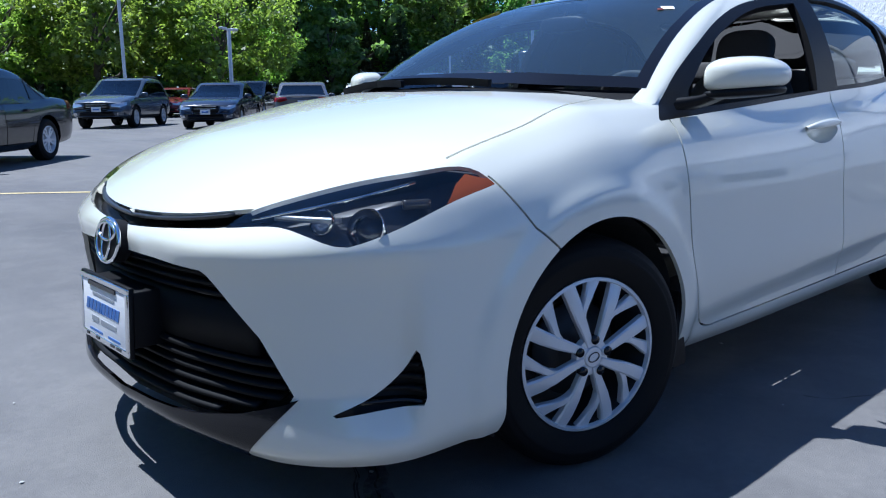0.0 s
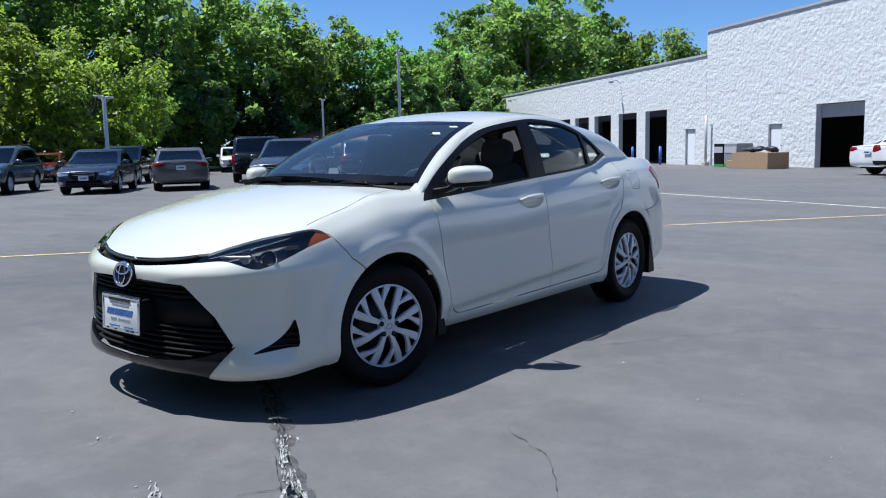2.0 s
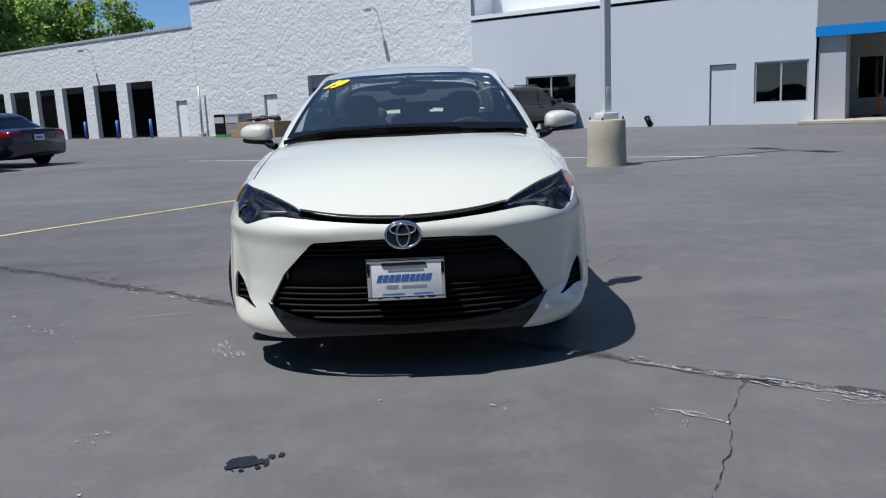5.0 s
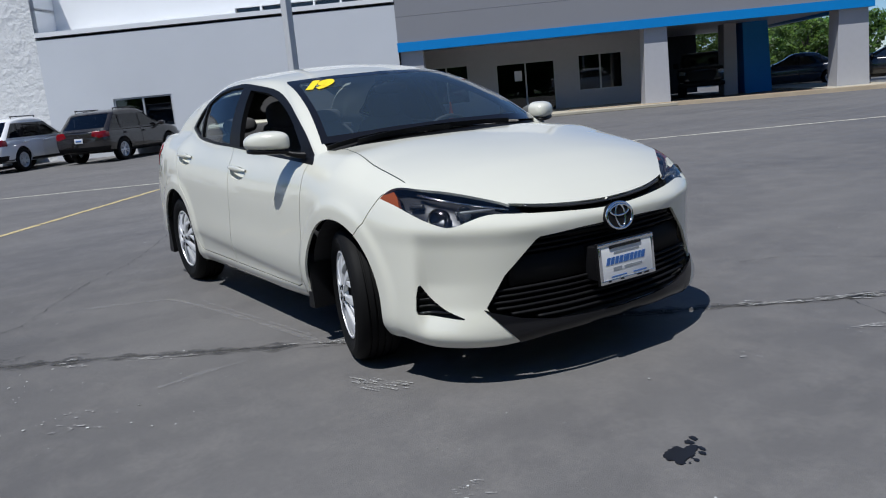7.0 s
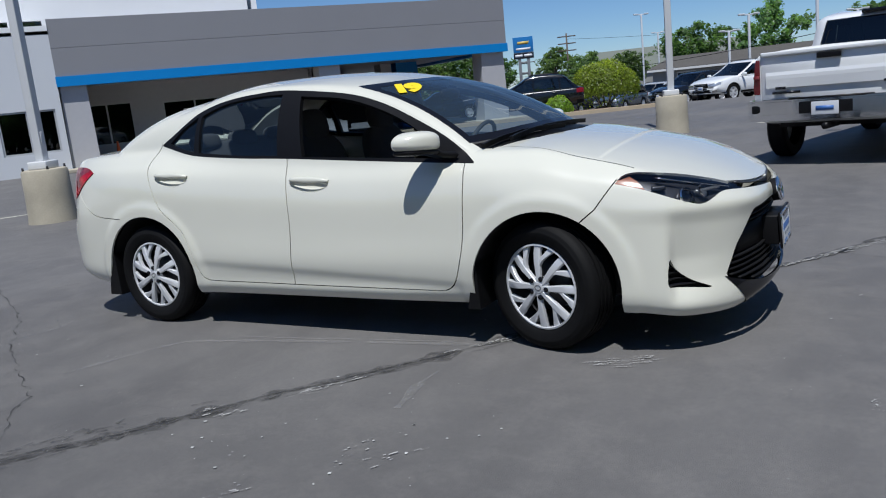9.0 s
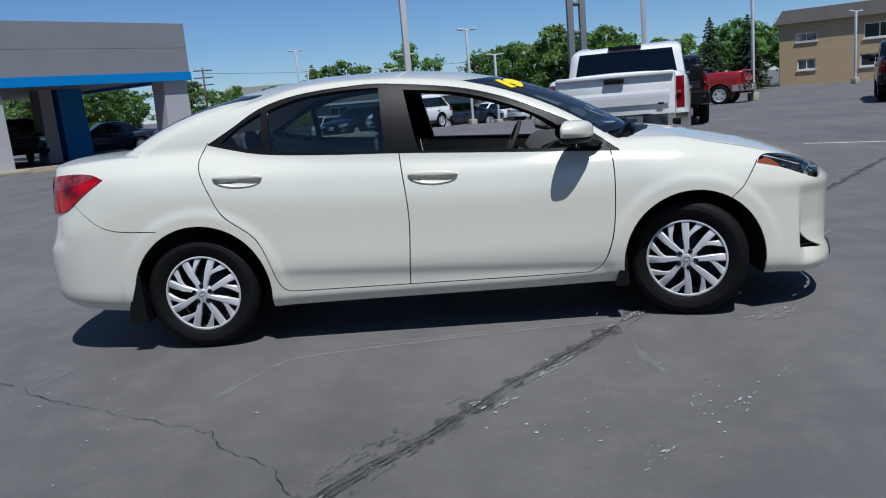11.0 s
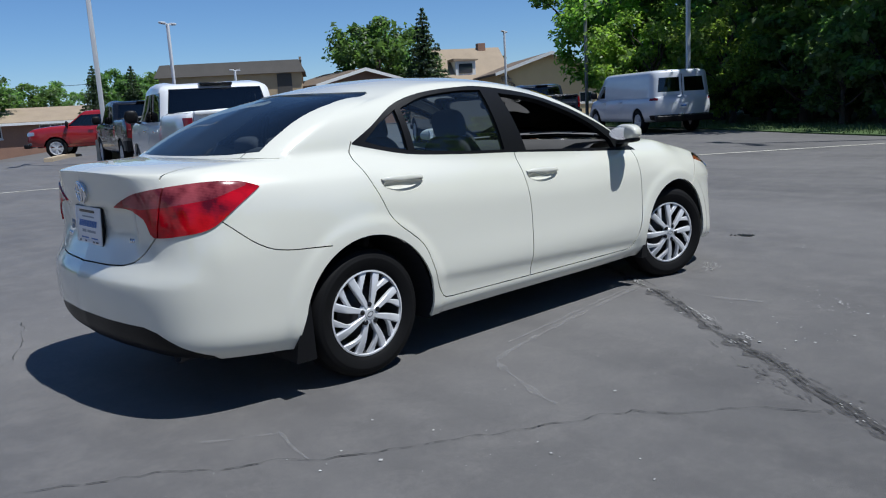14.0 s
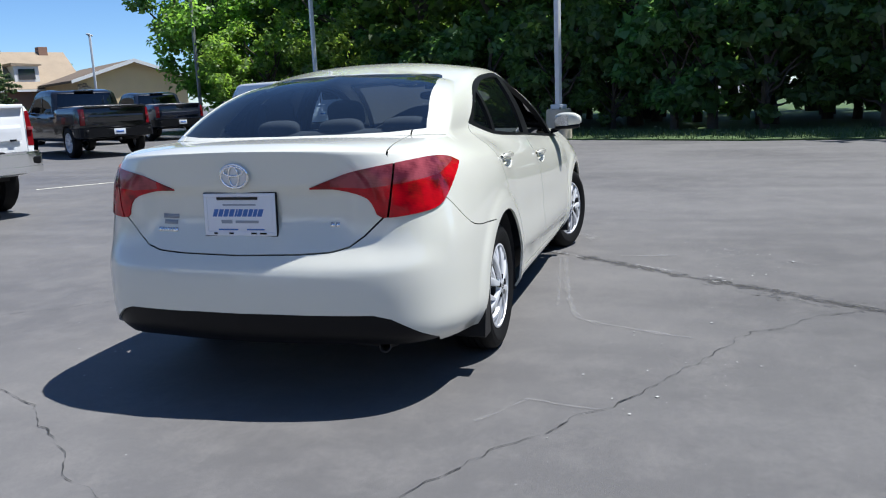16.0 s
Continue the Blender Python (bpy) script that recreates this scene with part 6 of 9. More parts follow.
        for v in bm.verts:
            x, y, z = v.co
            tall = 0.062 * (1.0 - 0.22 * max(y, 0) ** 2) if z > 0 else 0.042
            depth = 0.115 * (1 - 0.30 * max(y, 0)) if x > 0 else 0.040
            v.co = Vector((0.715 + x * depth - 0.035 * y, s * (0.918 + 0.102 * y), 1.040 + z * tall + 0.010 * y * (1 if z < 0 else 0)))
        if s < 0:
            bmesh.ops.reverse_faces(bm, faces=bm.faces)
        mir = part("side_mirror", bm, PEARL, car, "body-coloured door mirror on a black foot")
        bm = bmesh.new()
        spheroid(bm, (0, 0, 0), 1, 1, 1, 3.4, 28, 10)
        for v in bm.verts:
            x, y, z = v.co
            depth = 0.108 * (1 - 0.30 * max(y, 0)) if x > 0 else 0.038
            v.co = Vector((0.715 + x * depth - 0.035 * y, s * (0.912 + 0.096 * y), 0.998 + z * 0.016 + 0.008 * y))
        bmesh.ops.recalc_face_normals(bm, faces=bm.faces)
        part("mirror_tray", bm, BLACKP, mir, "black lower shell")
        bm = bmesh.new()
        rows = [[bm.verts.new(Vector(c) + Vector((dx * k, 0, dz * k))) for dx, dz in ((-0.045, -0.014), (0.03, -0.014), (0.045, 0.0), (0.03, 0.014), (-0.045, 0.014))] for c, k in
                (((0.845, s * 0.78, 0.965), 1.3), ((0.82, s * 0.83, 0.976), 1.0), ((0.785, s * 0.86, 0.992), 0.85), ((0.765, s * 0.89, 0.996), 0.8))]
        for a, b in zip(rows, rows[1:]):
            for i in range(5):
                bm.faces.new((a[i], a[(i + 1) % 5], b[(i + 1) % 5], b[i]))
        bm.faces.new(rows[-1])
        bmesh.ops.recalc_face_normals(bm, faces=bm.faces)
        part("mirror_foot", bm, BLACKP, mir)
        bm = bmesh.new(); oval_disc(bm, facing(Vector((0.671, s * 0.915, 1.047)), Vector((-1, s * 0.33, 0.03))), 0.086, 0.040, 0.0)
        part("mirror_glass", bm, CHROME, mir)
        # wheel wells and mud flaps
        for cx, r in ((1.345, 0.395), (-1.335, 0.405)):
            bm = bmesh.new()
            pts = [(cx + r * math.cos(a), 0.30 + r * math.sin(a)) for a in np.linspace(radians(-15), radians(195), 30)]
            a = [bm.verts.new((x, s * 0.845, z)) for x, z in pts]
            b = [bm.verts.new((x, s * 0.50, z)) for x, z in pts]
            for i in range(len(a) - 1):
                bm.faces.new((a[i], a[i + 1], b[i + 1], b[i]))
            bm.faces.new(b)
            part("wheel_well", bm, DARKIN, car, smooth=False)
        for outline in ([(-1.685, 0.46), (-1.712, 0.44), (-1.768, 0.262), (-1.782, 0.185), (-1.776, 0.178), (-1.675, 0.178)], [(0.985, 0.43), (0.972, 0.42), (0.925, 0.205), (0.930, 0.198), (0.995, 0.198)]):
            bm = bmesh.new()
            prism(bm, outline, min(s * 0.68, s * 0.876), max(s * 0.68, s * 0.876), "y")
            part("mud_flap", bm, BLACKP, car, "black rubber mud flap", smooth=False)
        seat(car, 0.08, s * 0.37)
    seat(car, -0.86, 0, 0.62, True)
    turn = Matrix.Rotation(radians(-16), 4, "Z")
    for x, s in ((1.335, 1), (1.335, -1), (-1.35, 1), (-1.35, -1)):
        m = Matrix.Translation((x, s * 0.755, 0.316)) @ (turn if x > 0 else Matrix()) @ (Matrix.Rotation(math.pi, 4, "Z") if s < 0 else Matrix())
        wheel_parts(car, m @ Matrix.Rotation({(1, 1): 0.33, (1, -1): 0.0, (-1, 1): 0.2, (-1, -1): 0.42}[(1 if x > 0 else -1, s)], 4, "Y"))
    # floor pan, dashboard, wheel, mirror inside
    bm = bmesh.new(); box(bm, -2.05, 2.05, -0.55, 0.55, 0.20, 0.42, 0.02); box(bm, -0.92, 0.93, -0.77, 0.77, 0.225, 0.34, 0.01); box(bm, 0.98, 2.0, -0.5, 0.5, 0.40, 0.72)
    part("floor_pan", bm, DARKIN, car, smooth=False)
    # unseen trays added below nose and tail to keep light out of the shadow
    for k, keep, z0 in ((0.98, lambda x: x > 1.72, 0.235), (0.97, lambda x: x < -1.7, 0.30)):
        bm = bmesh.new()
        prism(bm, [(x * k, y * 0.95) for x, y in PLAN if keep(x)] + [(x * k, -y * 0.95) for x, y in PLAN[::-1] if keep(x) and y], z0, z0 + 0.015)
        part("under_tray", bm, DARKIN, car, smooth=False)
    bm = bmesh.new(); box(bm, -2.2, -1.45, -0.55, 0.55, 0.40, 0.95, 0.02); box(bm, -1.80, -1.30, -0.62, 0.62, 1.0, 1.04, 0.01)
    part("parcel_shelf", bm, CABIN, car, smooth=False)
    bm = bmesh.new()
    rows = []
    for y in np.linspace(-0.70, 0.70, 15):
        k = 1 - (y / 0.75) ** 2 * 0.10
        rows.append([bm.verts.new((x, y, z)) for x, z in ((1.02 * k, 0.99), (0.72 * k, 0.985), (0.60, 0.955), (0.56, 0.90), (0.60, 0.72), (0.72, 0.55), (1.02, 0.5))])
    for a, b in zip(rows, rows[1:]):
        for i in range(6):
            bm.faces.new((a[i], a[i + 1], b[i + 1], b[i]))
    bmesh.ops.recalc_face_normals(bm, faces=bm.faces)
    part("dashboard", bm, DASH, car, "dark grey dashboard", angle=40)
    bm = bmesh.new()
    m = pose(0.44, 0.37, 0.90, 0, -65, 0)
    oval_ring(bm, m, 0.185, 0.185, 0.014, 40, 8)
    box(bm, -0.05, 0.05, -0.07, 0.07, -0.01, 0.02, 0.01, m); box(bm, -0.015, 0.015, -0.18, 0.18, -0.006, 0.006, 0, m)
    tube(bm, m @ Vector((0, 0, 0)), m @ Vector((0, 0, -0.2)), 0.03)
    part("steering_wheel", bm, DARKIN, car, "dark steering wheel")
    bm = bmesh.new(); spheroid(bm, (0.46, 0.0, 1.265), 0.02, 0.115, 0.032, 3); tube(bm, (0.47, 0, 1.28), (0.40, 0, 1.35), 0.008); box(bm, 0.36, 0.44, -0.045, 0.045, 1.31, 1.345, 0.008)
    part("rear_view_mirror", bm, BLACKP, car)
    # wipers
    for y0, y1, x0, x1 in ((0.30, 0.60 - 1.18, 1.20, 1.12), (-0.10, -0.70, 1.22, 1.02)):
        bm = bmesh.new()
        pts = []
        for k in range(13):
            u = k / 12
            y = y0 + (y1 - y0) * u
            p, n = cast((x0 + (x1 - x0) * u - 0.02, y, 2.0), (0, 0, -1))
            pts.append(p + n * 0.02)
        rings = [[bm.verts.new(p + Vector((w, 0, h))) for w, h in ((-0.009, 0.008), (0.009, 0.008), (0.006, -0.016), (-0.006, -0.016))] for p in pts]
        for a, b in zip(rings, rings[1:]):
            for i in range(4):
                bm.faces.new((a[i], a[(i + 1) % 4], b[(i + 1) % 4], b[i]))
        bm.faces.new(rings[0]); bm.faces.new(rings[-1])
        bmesh.ops.recalc_face_normals(bm, faces=bm.faces)
        part("wiper", bm, BLACKP, car, "black windshield wiper", smooth=False)
    bm = bmesh.new()
    revolve(bm, [(0.026, 0), (0.026, 0.2), (0.021, 0.2), (0.021, 0)], 20, "Z", True)
    bmesh.ops.transform(bm, matrix=pose(-1.99, -0.50, 0.243, 0, -88, 14), verts=bm.verts)
    part("exhaust_pipe", bm, STEEL, car, "short steel tailpipe")
    # sticker numerals and small cards on the windshield
    p, n = cast((3, -0.455, 1.315 - 0.0), (-1, 0, 0))
    for glyph, dx in (("1", -0.036), ("9", 0.038)):
        cu = bpy.data.curves.new("numeral", "FONT")
        cu.body, cu.size, cu.extrude, cu.offset, cu.align_x, cu.align_y = glyph, 0.165, 0.0008, 0.014, "CENTER", "CENTER"
        tmp = new("numeral_curve", cu)
        me = bpy.data.meshes.new_from_object(tmp)
        bpy.data.objects.remove(tmp)
        me.materials.append(YELLOW)
        num = new("sticker_numeral", me)
        num.parent = car
        num.matrix_basis = facing(p + n * 0.004, n) @ Matrix.Translation((dx, 0, 0))
        tagged(num, "bold yellow numeral stuck on the windshield")
    for y, z, w, h, mt in ((0.505, 1.325, 0.05, 0.022, WHITEP), (0.495, 1.285, 0.045, 0.028, WHITEP), (0.486, 1.278, 0.02, 0.014, AMBER)):
        p, n = cast((3, y, z), (-1, 0, 0))
        bm = bmesh.new(); plaque(bm, facing(p + n * 0.002, n), -w / 2, w / 2, -h / 2, h / 2, 0, 0.001 + (0.001 if mt is AMBER else 0))
        part("windshield_sticker", bm, mt, car, smooth=False)


sedan_details(main_car)


building()

# ---- other vehicles on the lot ----
def paint(name, color, rough=0.25):
    return material(name, color, rough, vary=0.06, scale=2, coat=0.6)


BLACK_PAINT = paint("black_car_paint", (0.006, 0.006, 0.007))
NAVY_PAINT = paint("navy_car_paint", (0.014, 0.019, 0.034))
BLUEGREY_PAINT = paint("blue_grey_car_paint", (0.05, 0.066, 0.09))
GREY_PAINT = paint("grey_car_paint", (0.085, 0.083, 0.085))
DARKGREY_PAINT = paint("dark_grey_car_paint", (0.038, 0.040, 0.045))
BROWN_PAINT = paint("brown_grey_car_paint", (0.022, 0.019, 0.018))
SILVER_PAINT = paint("silver_car_paint", (0.36, 0.38, 0.41))
WHITE_PAINT = paint("white_car_paint", (0.74, 0.75, 0.76))
RED_PAINT = paint("red_car_paint", (0.28, 0.012, 0.016))
DARKRED_PAINT = paint("dark_red_car_paint", (0.13, 0.014, 0.018))
PALESILVER_PAINT = paint("pale_silver_van_paint", (0.56, 0.58, 0.62))
TINT = glass("tinted_car_glass", (0.10, 0.11, 0.12), 1.8)
PALE_GLASS = glass("clear_car_glass", (0.42, 0.47, 0.48), 1.8)
LAMP = material("headlamp_silver", (0.55, 0.57, 0.60), 0.12, metal=0.6, coat=1.0, vary=0.3, scale=30)
LINER = material("bed_liner", (0.03, 0.03, 0.032), 0.7, vary=0.2)
PLATE = material("number_plate", (0.62, 0.64, 0.68), 0.4)

SPECS = {
    "suv": dict(L=4.65, W=1.86, H=1.66, belt=1.02, hood=(1.12, 1.06, 0.93), cab=(-2.22, -1.62, 0.05, 1.20), r=0.36, wx=(-1.33, 1.36), low=0.29, pillars=(-1.35, -0.25)),
    "sedan": dict(L=4.85, W=1.85, H=1.46, belt=0.94, hood=(1.25, 0.94, 0.83), cab=(-1.85, -1.00, 0.20, 1.30), r=0.335, wx=(-1.40, 1.43), low=0.20, trunk=(-1.70, 1.02), pillars=(-1.05, -0.15)),
    "big_suv": dict(L=5.65, W=2.05, H=1.92, belt=1.18, hood=(1.40, 1.26, 1.13), cab=(-2.76, -2.38, 0.42, 1.50), r=0.41, wx=(-1.55, 1.62), low=0.34, pillars=(-1.70, -0.45)),
    "boxy_suv": dict(L=4.75, W=2.00, H=2.12, belt=1.30, hood=(0.80, 1.36, 1.28), cab=(-2.33, -2.25, 0.45, 0.85), r=0.46, wx=(-1.40, 1.50), low=0.58, pillars=(-1.35, -0.35)),
    "pickup": dict(L=5.75, W=1.99, H=1.87, belt=1.22, hood=(1.50, 1.30, 1.20), cab=(-0.98, -0.80, 0.75, 1.60), r=0.41, wx=(-1.92, 1.80), low=0.42, bed=(-2.72, -1.08, 1.37), pillars=(0.12,)),
    "van": dict(L=5.40, W=2.00, H=1.92, belt=1.12, hood=(2.00, 1.11, 0.95), cab=(-2.66, -2.57, 1.20, 1.97), r=0.37, wx=(-1.60, 1.85), low=0.34, pillars=(1.05,)),
}
WHEEL_MESHES = {}


def far_wheel(parent, x, y, r, mat, flip):
    """A wheel of a parked vehicle: tyre, and a five-spoked rim."""
    key = (r, mat.name)
    if key not in WHEEL_MESHES:
        w, q = 0.115, r * 0.66
        bm = bmesh.new()
        revolve(bm, [(q - 0.01, -w * 0.9), (q + 0.02, -w), (r - 0.03, -w), (r, -w * 0.75), (r, w * 0.75), (r - 0.03, w), ((r + q) / 2, w * 1.06), (q + 0.01, w), (q - 0.01, w * 0.85)], 32)
        bmesh.ops.recalc_face_normals(bm, faces=bm.faces)
        tyre = part("tyre", bm, RUBBER, None, angle=35)
        bm = bmesh.new()
        revolve(bm, [(q, w * 0.95), (q - 0.012, w * 0.98), (q - 0.03, w * 0.7), (q - 0.04, w * 0.1), (0.001, w * 0.1)], 32)
        for i in range(10):
            a = i * math.pi / 5 + (0.11 if i % 2 else -0.11)
            b = i // 2 * 2 * math.pi / 5 + math.pi / 5
            d, t = Vector((math.cos(a), 0, math.sin(a))), Vector((-math.sin(a), 0, math.cos(a))) * q * 0.075
            v = [bm.verts.new(p) for p in (d * 0.05 - t + Vector((0, w * 0.8, 0)), d * 0.05 + t + Vector((0, w * 0.8, 0)),
                                           d * (q - 0.015) + t + Vector((0, w * 0.9, 0)), d * (q - 0.015) - t + Vector((0, w * 0.9, 0)))]
            u = [bm.verts.new(k.co - Vector((0, 0.03, 0))) for k in v]
            bm.faces.new(v)
            for k in range(4):
                bm.faces.new((v[k], v[(k + 1) % 4], u[(k + 1) % 4], u[k]))
        revolve(bm, [(0.001, w * 0.86), (0.06, w * 0.84), (0.07, w * 0.5)], 16)
        bmesh.ops.recalc_face_normals(bm, faces=bm.faces)
        rim = part("rim", bm, mat, None, angle=35)
        WHEEL_MESHES[key] = (tyre.data, rim.data)
        for o in (tyre, rim):
            bpy.data.objects.remove(o)
    hub = new("wheel"); hub.parent = parent
    hub.matrix_basis = pose(x, y, r, 0, 0, 180 if flip else 0)
    for n, me in zip(("tyre", "rim"), WHEEL_MESHES[key]):
        new(n, me).parent = hub


def with_normals(bm):
    bmesh.ops.recalc_face_normals(bm, faces=bm.faces)
    bm.normal_update()
    ln = bm.verts.layers.float_vector.new("nrm")
    for v in bm.verts:
        v[ln] = v.normal
    return bm


def carve(bm, regions):
    """Cuts each region (name, coord, test, outline) into the skin; returns the faces of each, and the rest."""
    for _, coord, test, outline in regions:
        cut(bm, outline, coord, [f for f in bm.faces if test(f)])
    ln = bm.verts.layers.float_vector["nrm"]
    for v in bm.verts:
        if v[ln].length < 0.5:
            v[ln] = v.normal
    bm.normal_update()
    for v in bm.verts:
        if v[ln].length < 0.9:
            v[ln] = v.normal
    out, rest = [[] for _ in regions], []
    for f in bm.faces:
        for k, (_, coord, test, outline) in enumerate(regions):
            if test(f):
                c = [coord(v) for v in f.verts]
                if inside((sum(q[0] for q in c) / len(c), sum(q[1] for q in c) / len(c)), outline):
                    out[k].append(f)
                    break
        else:
            rest.append(f)
    return out, rest


def ring_outline(poly, w):
    """The outline grown by w away from its middle."""
    cx, cy = sum(p[0] for p in poly) / len(poly), sum(p[1] for p in poly) / len(poly)
    return [(x + math.copysign(w, x - cx), y + math.copysign(w, y - cy)) for x, y in poly]


def vehicle(kind, name, label, category, place, color, rims=None, group="", glazing=None, bumper=None, plate=True, bars=True):
    s = SPECS[kind]
    L, W, H, belt, r, low = s["L"] / 2, s["W"] / 2, s["H"], s["belt"], s["r"], s["low"]
    car = thing(name, label, category, pose(place[0], place[1], 0, 0, 0, place[2]), group)
    rims, glazing = rims or SILVER, glazing or TINT
    hx, hz, hf = s["hood"]
    bed = s.get("bed")
    # lower body
    if bed:
        prof = [(-L, bed[2]), (-1.06, bed[2]), (-1.02, belt + 0.02), (hx, hz), (L - 0.30, hf + 0.02), (L, hf - 0.12)]
    elif "trunk" in s:
        prof = [(-L, s["trunk"][1] - 0.05), (s["trunk"][0], s["trunk"][1]), (-1.0, belt + 0.03), (hx, hz), (L - 0.35, hf), (L, hf - 0.14)]
    else:
        prof = [(-L, belt), (-L + 0.2, belt + 0.02), (hx - 0.2, belt), (hx, hz), (L - 0.35, hf), (L, hf - 0.12)]
    top = pchip(*zip(*prof))
    xs = sorted({round(float(x), 3) for x in list(np.linspace(-L, -L + 0.5, 6)) + list(np.linspace(-L + 0.5, L - 0.6, 22)) + list(np.linspace(L - 0.6, L, 7)) + ([-1.06, -1.02] if bed else [])})
    bm = bmesh.new()
    rows = []
    for x in xs:
        d = min(x + L, L - x)
        e = max(0.0, 1 - d / (0.42 if x < 0 else 0.62))
        w = W * (1 - (0.10 if x < 0 else 0.17) * e**2.2)
        z1 = float(top(x))
        z0 = low + 0.10 * max(0.0, 1 - d / 0.8)
        zm = z0 + (z1 - z0) * 0.55
        half = [(0, z0), (w * 0.78, z0), (w * 0.93, z0 + 0.03), (w * 0.975, z0 + 0.14), (w * 0.995, zm - 0.12), (w, zm), (w * 0.985, z1 - 0.20),
                (w * 0.968, z1 - 0.09), (w * 0.93, z1 - 0.03), (w * 0.86, z1 - 0.005), (w * 0.45, z1 + 0.02), (0, z1 + 0.028)]
        line = half + [(-y, z) for y, z in half[-2:0:-1]]
        rows.append([bm.verts.new((x + (0.05 * (1 - (y / w)**2) * e if x > 0 else -0.03 * (1 - (y / w)**2) * e), y, z)) for y, z in line])
    n = len(rows[0])
    for p, q in zip(rows, rows[1:]):
        for i in range(n):
            bm.faces.new((p[i], q[i], q[(i + 1) % n], p[(i + 1) % n]))
    k = n // 2
    for row, order in ((rows[0], 1), (rows[-1], -1)):
        for i in range(k):
            quad = [row[i], row[i + 1], row[(n - i - 1) % n], row[(n - i) % n]]
            quad = list(dict.fromkeys(quad))
            bm.faces.new(quad[::order])
    with_normals(bm)
    side = lambda f: abs(f.normal.y) > 0.55
    front = lambda f: f.normal.x > 0.25 and f.calc_center_median().x > L - 0.62 and f.normal.z < 0.8
    back = lambda f: f.normal.x < -0.4 and f.calc_center_median().x < -L + 0.40
    edge = lambda f: f.calc_center_median().x < -L + 0.30 and f.normal.z < 0.6
    ra = r + (0.09 if kind in ("boxy_suv",) else 0.065)
    regions = []
    for wx in s["wx"]:
        regions.append(("arch", side_xz, side, [(wx + ra * math.cos(a), r + ra * math.sin(a)) for a in np.linspace(radians(-30), radians(210), 22)] + [(wx - ra, low - 0.2), (wx + ra, low - 0.2)]))
    if kind == "suv":
        for x0, x1 in ((-L - 0.1, s["wx"][0] - ra), (s["wx"][0] + ra, s["wx"][1] - ra), (s["wx"][1] + ra, L - 0.3)):
            regions.append(("cladding", side_xz, side, [(x0, low - 0.2), (x1, low - 0.2), (x1, low + 0.11), (x0, low + 0.11)]))
    # doors with open seams
    zs = belt - 0.01
    if kind == "pickup":
        doors = [("door", [(0.22, low + 0.14), (1.25, low + 0.14), (1.30, 0.85), (1.45, zs), (0.22, zs)]), ("door", [(-0.88, low + 0.14), (0.205, low + 0.14), (0.205, zs), (-0.88, zs)])]
    elif kind == "van":
        doors = [("door", [(0.95, low + 0.12), (1.75, low + 0.3), (1.98, zs), (0.95, zs)]), ("door", [(-0.45, low + 0.12), (0.93, low + 0.12), (0.93, zs), (-0.45, zs)])]
    else:
        b1, b0 = s["pillars"][1], s["pillars"][0]
        doors = [("door", [(b1 + 0.01, low + 0.12), (s["wx"][1] - ra - 0.06, low + 0.12), (hx - 0.05, 0.75), (hx - 0.05, zs), (b1 + 0.01, zs)]),
                 ("door", [(s["wx"][0] + ra + 0.12, low + 0.12), (b1 - 0.01, low + 0.12), (b1 - 0.01, zs), (b0 + 0.1, zs), (b0 + 0.06, 0.80)])]
    for d in doors:
        regions.append((d[0], side_xz, side, d[1]))
        regions.append(("gap", side_xz, side, ring_outline(d[1], 0.009)))
    w = W
    hl_top, hl_low = hf - 0.10, hf - (0.26 if kind != "sedan" else 0.23)
    for sg in (1, -1):
        if kind in ("pickup", "boxy_suv", "van"):
            regions.append(("headlight", flat_yz, front, [(sg * w * 0.66, hl_low), (sg * w * 0.97, hl_low + 0.01), (sg * w * 0.98, hl_top), (sg * w * 0.64, hl_top)]))
        else:
            regions.append(("headlight", flat_yz, front, [(sg * w * 0.50, hl_low + 0.03), (sg * w * 0.80, hl_low), (sg * w * 0.97, hl_low + 0.10), (sg * w * 0.975, hl_top + 0.02), (sg * w * 0.72, hl_top - 0.01), (sg * w * 0.50, hl_low + 0.10)]))
        regions.append(("fog_light", flat_yz, front, [(sg * w * 0.68, low + 0.14), (sg * w * 0.86, low + 0.14), (sg * w * 0.88, low + 0.25), (sg * w * 0.70, low + 0.22)]))
        t0, t1 = {"pickup": (0.87, 1.29), "van": (1.02, 1.16), "boxy_suv": (1.0, 1.26), "big_suv": (0.80, 1.18), "sedan": (0.80, 0.96), "suv": (0.80, 1.02)}[kind]
        if kind in ("pickup", "big_suv", "boxy_suv", "van"):
            t = 0.825 if kind == "pickup" else 0.83
            regions.append(("tail_light", flat_yz, edge, [(sg * w * t, t0), (sg * w * (0.93 if kind == "pickup" else 1.01), t0), (sg * w * (0.93 if kind == "pickup" else 1.01), t1), (sg * w * t, t1)]))
        else:
            regions.append(("tail_light", flat_yz, edge, [(sg * w * 0.50, t0 + 0.07), (sg * w * 0.78, t0), (sg * w * 1.01, t0 + 0.02), (sg * w * 1.01, t1), (sg * w * 0.55, t1 - 0.01)]))
    g = 0.60 if kind in ("pickup", "boxy_suv", "van") else 0.46
    regions.append(("grille", flat_yz, front, [(-w * g, hl_low - 0.02), (-w * (g - 0.14), low + 0.26), (w * (g - 0.14), low + 0.26), (w * g, hl_low - 0.02), (w * (g - 0.04), hl_top - 0.01), (-w * (g - 0.04), hl_top - 0.01)]))
    regions.append(("intake", flat_yz, front, [(-w * 0.62, low + 0.12), (w * 0.62, low + 0.12), (w * 0.56, low + 0.24), (-w * 0.56, low + 0.24)]))
